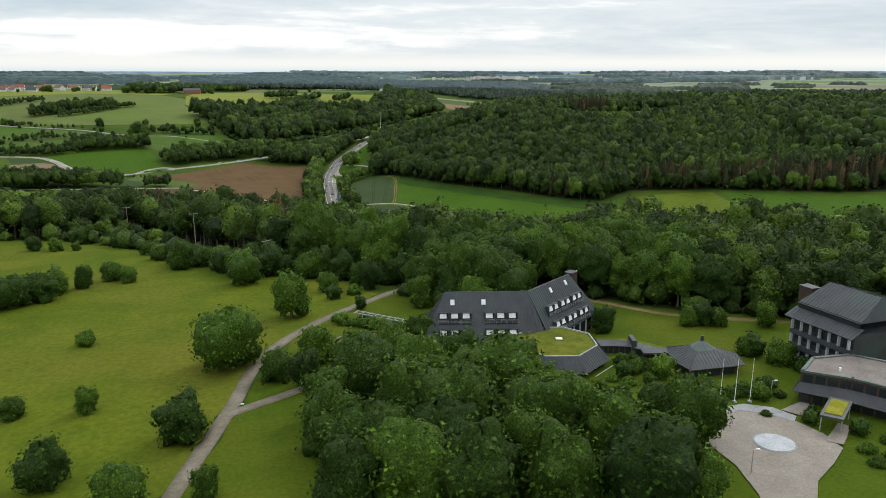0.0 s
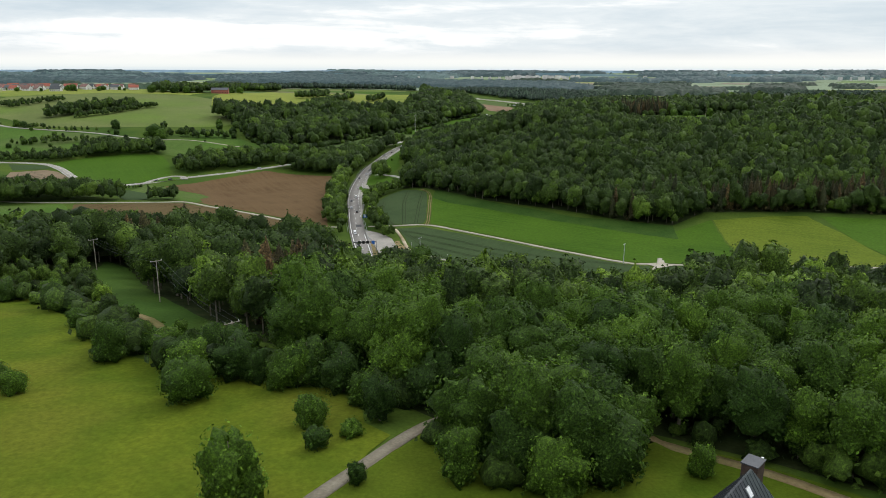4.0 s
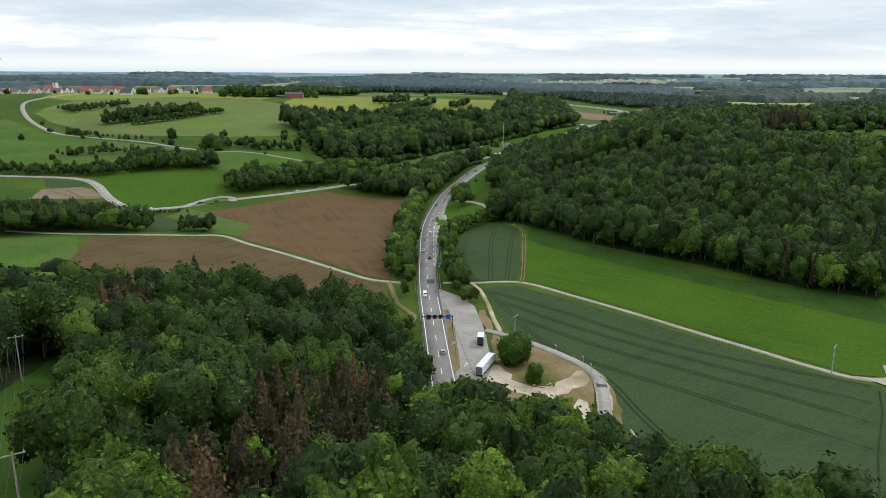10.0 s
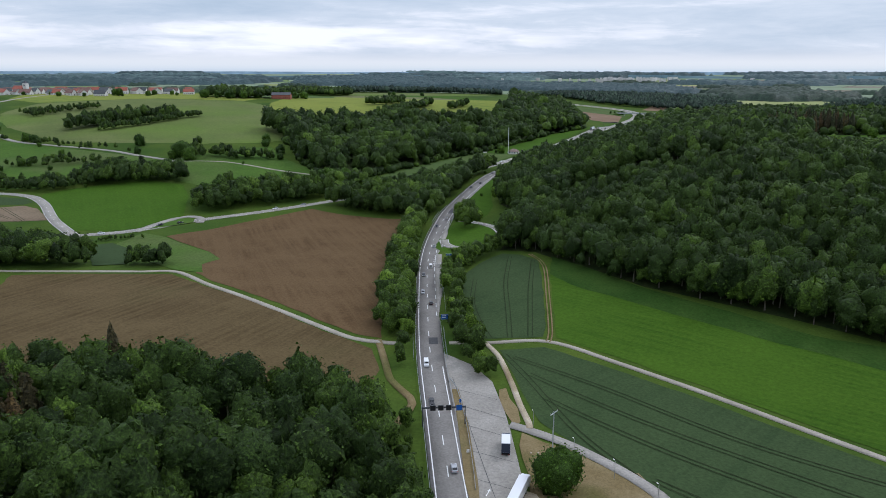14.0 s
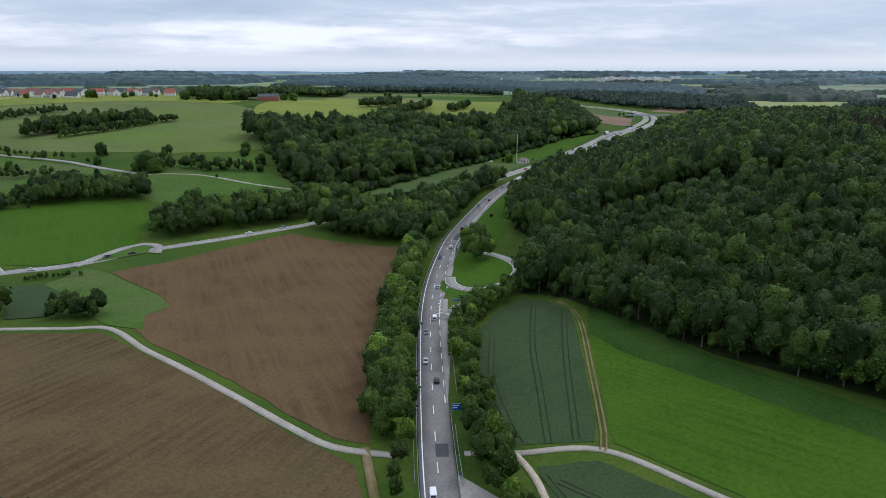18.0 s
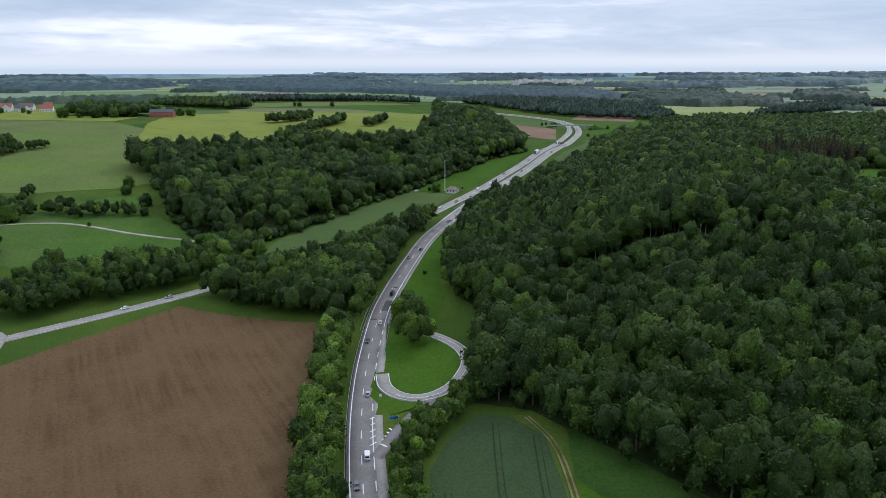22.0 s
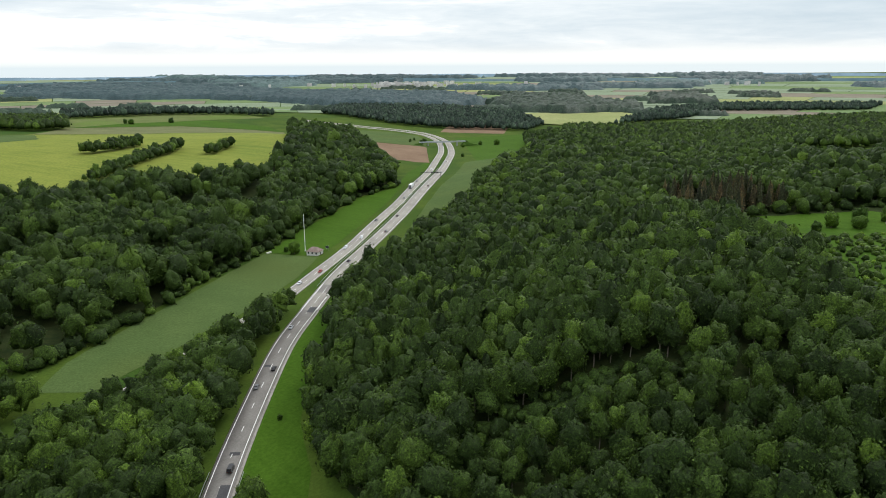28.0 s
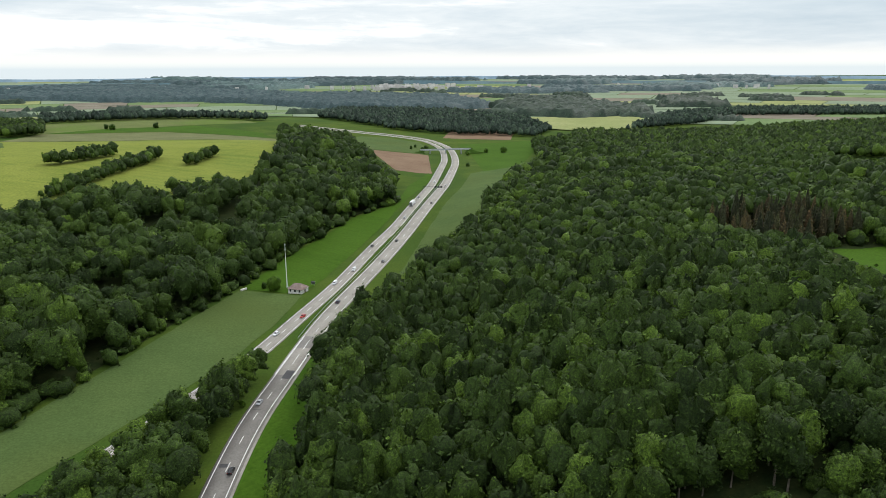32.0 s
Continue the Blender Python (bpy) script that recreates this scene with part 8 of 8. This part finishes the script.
def simple_house(name, x, y, turn, w, d, wall_h, roof_h, wall_mat, roof_mat, label, category="house", hip=0.0, group="", windows=True, z=None):
    """A small house: walls, two roof slopes (hipped if asked), windows and a door."""
    h = thing(name, x, y, z, turn, label, category, group)
    part("wall", box(-w / 2, w / 2, -d / 2, d / 2, -1.5, wall_h), wall_mat, h)
    o = 0.5
    e = wall_h - 0.15
    r = w / 2 - hip
    slab([(-w / 2 - o, -d / 2 - o, e), (w / 2 + o, -d / 2 - o, e), (r + (0 if hip else o), 0, wall_h + roof_h), (-r - (0 if hip else o), 0, wall_h + roof_h)], 0.2, roof_mat, "roof", h)
    slab([(w / 2 + o, d / 2 + o, e), (-w / 2 - o, d / 2 + o, e), (-r - (0 if hip else o), 0, wall_h + roof_h), (r + (0 if hip else o), 0, wall_h + roof_h)], 0.2, roof_mat, "roof", h)
    for s in (-1, 1):
        if hip:
            slab([(s * (w / 2 + o), -d / 2 - o, e), (s * (w / 2 + o), d / 2 + o, e), (s * r, 0, wall_h + roof_h)], 0.2, roof_mat, "roof", h)
        else:
            bm = bmesh.new()
            a = [bm.verts.new((s * (w / 2 - 0.02), yy, zz)) for yy, zz in ((-d / 2, wall_h - 0.05), (d / 2, wall_h - 0.05), (0, wall_h + roof_h - 0.25))]
            b = [bm.verts.new((s * (w / 2 - 0.22), v.co.y, v.co.z)) for v in a]
            bm.faces.new(a), bm.faces.new(b[::-1])
            for k in range(3):
                bm.faces.new((a[k], a[(k + 1) % 3], b[(k + 1) % 3], b[k]))
            bmesh.ops.recalc_face_normals(bm, faces=bm.faces[:])
            part("gable", bm, wall_mat, h)
    if windows:
        n = max(2, int(w / 3))
        for k in range(n):
            xx = -w / 2 + (k + 0.5) * w / n
            part("window", box(xx - 0.55, xx + 0.55, -d / 2 - 0.05, -d / 2 + 0.02, 1.0, 2.3), M_GLASS, h)
        part("door", box(w / 2 - 0.02, w / 2 + 0.05, -0.6, 0.6, 0, 2.1), M_DARKWOOD, h)
    return h


simple_house("hut", -86.5, 1065.5, -28, 9.0, 7.5, 2.8, 2.6, M_PLASTER, M_ROOFTILE, "small pale hut with a weathered hipped roof", "hut", 2.4)
mast = thing("radio_mast", -93.5, 1076.5, label="tall slim white radio mast on a concrete base", category="mast")
part("pole", tube([(0, 0, -0.5), (0, 0, 13), (0, 0, 27)], [0.32, 0.24, 0.12], 10), M_WHITE, mast)
part("base", box(-0.8, 0.8, -0.8, 0.8, -0.6, 0.4, 0.05), M_RENDER, mast)
for z in (24.0, 25.6):
    part("antenna", tube([(0.35, 0, z), (0.35, 0, z + 1.2)], [0.06, 0.06], 6), M_STEEL, mast)
single_tree(-101, 1072, 0.9, "low", 1, 0, 0.8)
single_tree(-107, 1078, 0.4, "low", 2, 50, 1.0)
stone = part("field_store", box(-2.2, 2.2, -0.6, 0.6, -0.2, 0.9, 0.1), M_PLASTER)
stone.matrix_basis = pose(-119, 1077, ground_at(-119, 1077) + 0.2, 0, 0, 50)
tagged(stone, "pale stack of wrapped bales at the field corner", "bales")

# ---- overpass ----
over = thing("overpass_bridge", 106, 1716, ground_at(106, 1716), 4, "grey concrete overpass across the highway", "bridge")
part("deck", box(-38, 38, -3, 3, 5.4, 6.3), M_RENDER, over)
for s in (-1, 1):
    part("parapet", box(-38, 38, s * 3 - 0.15, s * 3 + 0.15, 6.3, 7.3), M_RENDER, over)
for x in (-24, 0, 24):
    part("pier", box(x - 0.5, x + 0.5, -2, 2, -1, 5.4), M_RENDER, over)
for s in (-1, 1):
    bm = bmesh.new()
    vs = [bm.verts.new(q) for q in ((s * 36, -3.5, 6.25), (s * 36, 3.5, 6.25), (s * 60, 3.5, 0), (s * 60, -3.5, 0), (s * 30, -6, -1), (s * 30, 6, -1))]
    bm.faces.new((vs[0], vs[1], vs[2], vs[3])), bm.faces.new((vs[0], vs[4], vs[5], vs[1]))
    bm.faces.new((vs[0], vs[3], vs[4])), bm.faces.new((vs[1], vs[5], vs[2]))
    bmesh.ops.recalc_face_normals(bm, faces=bm.faces[:])
    part("ramp", bm, M_PASTURE, over, "grassy embankment of the bridge")

# ---- village on the western plateau ----
rv = random.Random(5)
VILLAGE = []
for k in range(78):
    row, u = k // 20, (k % 20) / 19
    x = -1230 + 480 * u - 36 * row + rv.uniform(-9, 9)
    y = 1318 + 34 * row + 75 * (1 - u) + rv.uniform(-9, 9)
    if math.hypot(x + 930, y - 1385) > 24:
        VILLAGE.append((x, y))
for k in range(30):
    row, u = k // 10, (k % 10) / 9
    VILLAGE.append((-885 + 205 * u - 14 * row + rv.uniform(-7, 7), 1356 + 108 * u + 30 * row + rv.uniform(-7, 7)))
for k, (x, y) in enumerate(VILLAGE):
    w, d = rv.uniform(11, 22), rv.uniform(9, 13)
    simple_house("village_house", x, y, rv.uniform(-40, 40), w, d, rv.uniform(2.8, 4.4) + min(1.5, 0.8 * max(0, (y - 1350) / 34)), rv.uniform(4.4, 6.2), M_PLASTER, (M_REDTILE, M_BROWNTILE, M_BROWNTILE, M_SLATE)[k % 4], ("white village house with a red tiled roof", "white village house with a brown roof", "white village house with a brown roof", "white village house with a grey roof")[k % 4], "house", 0, "village houses")
church = thing("church", -930, 1385, label="white village church with a square tower", category="church")
part("nave", box(-14, 4, -6, 6, -1.5, 8), M_PLASTER, church)
slab([(-14.5, -6.6, 7.8), (4, -6.6, 7.8), (4, 0, 14), (-14.5, 0, 14)], 0.3, M_REDTILE, "roof", church)
slab([(4, 6.6, 7.8), (-14.5, 6.6, 7.8), (-14.5, 0, 14), (4, 0, 14)], 0.3, M_REDTILE, "roof", church)
part("tower", box(4, 10.5, -3.3, 3.3, -1.5, 18), M_PLASTER, church)
for pts in (((3.7, -3.6), (10.8, -3.6)), ((10.8, -3.6), (10.8, 3.6)), ((10.8, 3.6), (3.7, 3.6)), ((3.7, 3.6), (3.7, -3.6))):
    slab([(*pts[0], 17.9), (*pts[1], 17.9), (7.25, 0, 22)], 0.2, M_SEAM, "tower_roof", church)
part("tower_window", box(6.2, 8.2, -3.36, -3.28, 13.0, 15.8), M_RECESS, church)
for k, (x, y, s) in enumerate([(-1060, 1330, 0.6), (-1030, 1325, 0.7), (-990, 1322, 0.6), (-880, 1325, 0.55), (-840, 1335, 0.5), (-700, 1400, 0.8), (-680, 1420, 0.7), (-660, 1400, 0.5), (-610, 1440, 0.6), (-640, 1470, 0.8), (-575, 1450, 0.5), (-760, 1380, 0.6), (-1100, 1290, 0.5), (-589, 1355, 1.3), (-570, 1362, 1.2), (-552, 1366, 1.4), (-535, 1380, 1.2), (-520, 1400, 1.1), (-505, 1440, 1.3), (-490, 1452, 1.2), (-475, 1448, 1.1), (-462, 1455, 1.2), (-720, 1335, 1.2), (-735, 1345, 1.0), (-690, 1365, 0.8), (-800, 1300, 0.7), (-760, 1305, 0.6), (-985, 1340, 0.9), (-1000, 1330, 1.0)]):
    single_tree(x, y, s, "low", k % 4, 31 * k, 1.1, "dark green village tree", "village trees")
simple_house("barn", -488, 1420, 12, 30, 16, 6.5, 4.0, M_BRICK, M_SEAM, "red-boarded barn under a grey roof", "barn")


def wind_turbine(x, y, height, blade, turn, spin):
    t = thing("wind_turbine", x, y, turn=turn, label="white three-bladed wind turbine", category="wind turbine", group="wind turbines")
    part("tower", tube([(0, 0, -2), (0, 0, height)], [height * 0.024, height * 0.013], 10), M_WHITE, t)
    part("nacelle", box(-0.6, 0.6, -1.0, 2.0, height - 0.4, height + 0.8, 0.1), M_WHITE, t)
    for k in range(3):
        a = radians(spin + 120 * k)
        bm = tube([(0, -1.3, height + 0.6), (math.sin(a) * blade * 0.3, -1.4, height + 0.6 + math.cos(a) * blade * 0.3), (math.sin(a) * blade, -1.2, height + 0.6 + math.cos(a) * blade)], [blade * 0.025, blade * 0.034, blade * 0.008], 6)
        part("blade", bm, M_WHITE, t)


wind_turbine(-1270, 1650, 96, 40, 20, 25)
# horizon turbines: set nearer and small, sized to fit the camera's view
for k, (x, y) in enumerate(((-1180, 4500), (60, 4780), (160, 4790), (420, 4760))):
    wind_turbine(x, y, 24, 9, 10 * k, 37 * k)

# ---- single trees and bushes on the western slopes ----
SLOPE_TREES = [(-448, 942, 1.1, 3), (-309, 825, 0.9, 1), (-315, 813, 0.8, 2), (-341, 1002, 0.9, 0), (-308, 957, 0.9, 3), (-330, 931, 0.8, 2), (-504, 848, 0.7, 1), (-491, 884, 0.7, 2), (-571, 940, 0.9, 0), (-560, 938, 0.8, 1), (-432, 912, 0.62, 3), (-383, 906, 1.6, 1), (-374, 900, 1.2, 0), (-390, 900, 0.8, 3), (-333, 980, 0.75, 1), (-300, 936, 0.62, 0), (-337, 921, 0.36, 2), (-323, 904, 0.3, 2), (-509, 828, 0.55, 1), (-497, 849, 0.5, 2), (-470, 840, 0.4, 3), (-537, 915, 0.4, 1), (-319, 824, 0.45, 0), (-320, 850, 0.5, 3), (-308, 818, 0.4, 2), (-312, 834, 0.75, 3), (-407, 797, 0.3, 2), (-640, 985, 0.5, 1), (-720, 1010, 0.5, 0), (-600, 900, 0.6, 3), (-260, 960, 1.1, 1), (-232, 878, 1.2, 0), (-222, 890, 1.0, 3), (-240, 884, 0.9, 1), (-370, 880, 0.5, 2), (-360, 866, 0.45, 3), (-408, 1880, 0.9, 1), (-352, 1926, 0.9, 0), (-420, 1890, 0.8, 2)]
for k, (x, y, s, i) in enumerate(SLOPE_TREES):
    single_tree(x, y, s, "low", i, 29.0 * k, 1.0, "single round tree on the hillside", "trees on the western slopes")
for k, (x, y, s, i) in enumerate([(110, 1560, 0.5, 0), (135, 1690, 0.6, 1), (150, 1740, 0.7, 2), (172, 1735, 0.7, 3), (200, 1735, 0.9, 1), (82, 1760, 0.8, 0), (74, 1735, 0.7, 3), (70, 1800, 0.5, 2), (225, 955, 0.95, 2), (238, 948, 0.8, 1), (252, 965, 0.9, 3), (210, 948, 0.6, 0), (268, 960, 1.0, 2), (60, 1770, 0.5, 2)]):
    single_tree(x, y, s, "low", i, 37.0 * k, 1.0, "single green tree standing apart", "trees beside the highway")

# pale trunks of dead trees
def dead_tree(x, y, height, seed):
    r = random.Random(seed)
    t = thing("dead_tree", x, y, label="bare grey dead tree standing in the wood", category="dead tree", group="dead trees")
    part("trunk", tube([(0, 0, -0.4), (r.uniform(-0.2, 0.2), 0, height * 0.5), (r.uniform(-0.4, 0.4), 0.2, height)], [0.24, 0.16, 0.04], 6), M_DEAD, t)
    for k in range(9):
        a, z, l = r.uniform(0, 6.28), height * r.uniform(0.45, 0.95), r.uniform(0.8, 2.2)
        part("branch", tube([(0, 0, z), (math.cos(a) * l * 0.6, math.sin(a) * l * 0.6, z + l * 0.3), (math.cos(a) * l, math.sin(a) * l, z + l * 0.8)], [0.06, 0.04, 0.015], 4), M_DEAD, t)


for k, (x, y, hgt) in enumerate([(-58, 292, 17), (-53, 290, 15), (-48, 294, 16), (-63, 296, 18), (-44, 290, 13), (-60, 742, 15), (-40, 735, 16), (-30, 742, 14), (-66, 800, 13), (-20, 736, 15), (262, 955, 15)]):
    dead_tree(x, y, hgt, k)

# far town
rt = random.Random(9)
town = bmesh.new()
for k in range(120):
    a = rt.gauss(0.07, 0.035) if k < 80 else rt.uniform(-0.35, 0.5)
    d = rt.uniform(3650, 3900)
    x, y = d * math.sin(a), d * math.cos(a) + 100
    w, h = rt.uniform(4, 11), rt.uniform(4, 9)
    z = float(land(np.array([x]), np.array([y]))[0])
    add_box(town, x - w, x + w, y - w * 0.6, y + w * 0.6, z - 2, z + 10 + h)
tagged(part("far_town", town, mottled("far_pale_walls", (0.42, 0.40, 0.39), (0.62, 0.61, 0.60), 0.03, 0.1, 0.9, bump=0)), "far pale town houses under the horizon", "town", kind="stuff")

# ---- far ridges: a plain backdrop beyond the last woods, haze painted into its colours ----
def far_ridge(radius, top, wave, colour, name_seed):
    rng = np.random.default_rng(name_seed)
    n = 220
    a = np.linspace(radians(-75), radians(75), n)
    k = sum(rng.uniform(0.3, 1) / f * np.sin(a * f * 9 + rng.uniform(0, 6.28)) for f in (1, 2, 3.3, 5.1, 8.7, 15, 27))
    z = top + wave * k
    x, y = radius * np.sin(a), 600 + radius * np.cos(a)
    verts = np.vstack([np.column_stack([x * 0.985, y * 0.985, np.full(n, -20.0)]), np.column_stack([x, y, z]), np.column_stack([x * 1.03, y * 1.03, np.full(n, -20.0)])])
    i = np.arange(n - 1)
    quads = np.vstack([np.column_stack([r * n + i + 1, r * n + i, (r + 1) * n + i, (r + 1) * n + i + 1]) for r in (0, 1)])
    m = mottled("far_hill_haze_tint", colour[0], colour[1], 0.004, 0.02, 1.0, (1, 1, 4), bump=0)
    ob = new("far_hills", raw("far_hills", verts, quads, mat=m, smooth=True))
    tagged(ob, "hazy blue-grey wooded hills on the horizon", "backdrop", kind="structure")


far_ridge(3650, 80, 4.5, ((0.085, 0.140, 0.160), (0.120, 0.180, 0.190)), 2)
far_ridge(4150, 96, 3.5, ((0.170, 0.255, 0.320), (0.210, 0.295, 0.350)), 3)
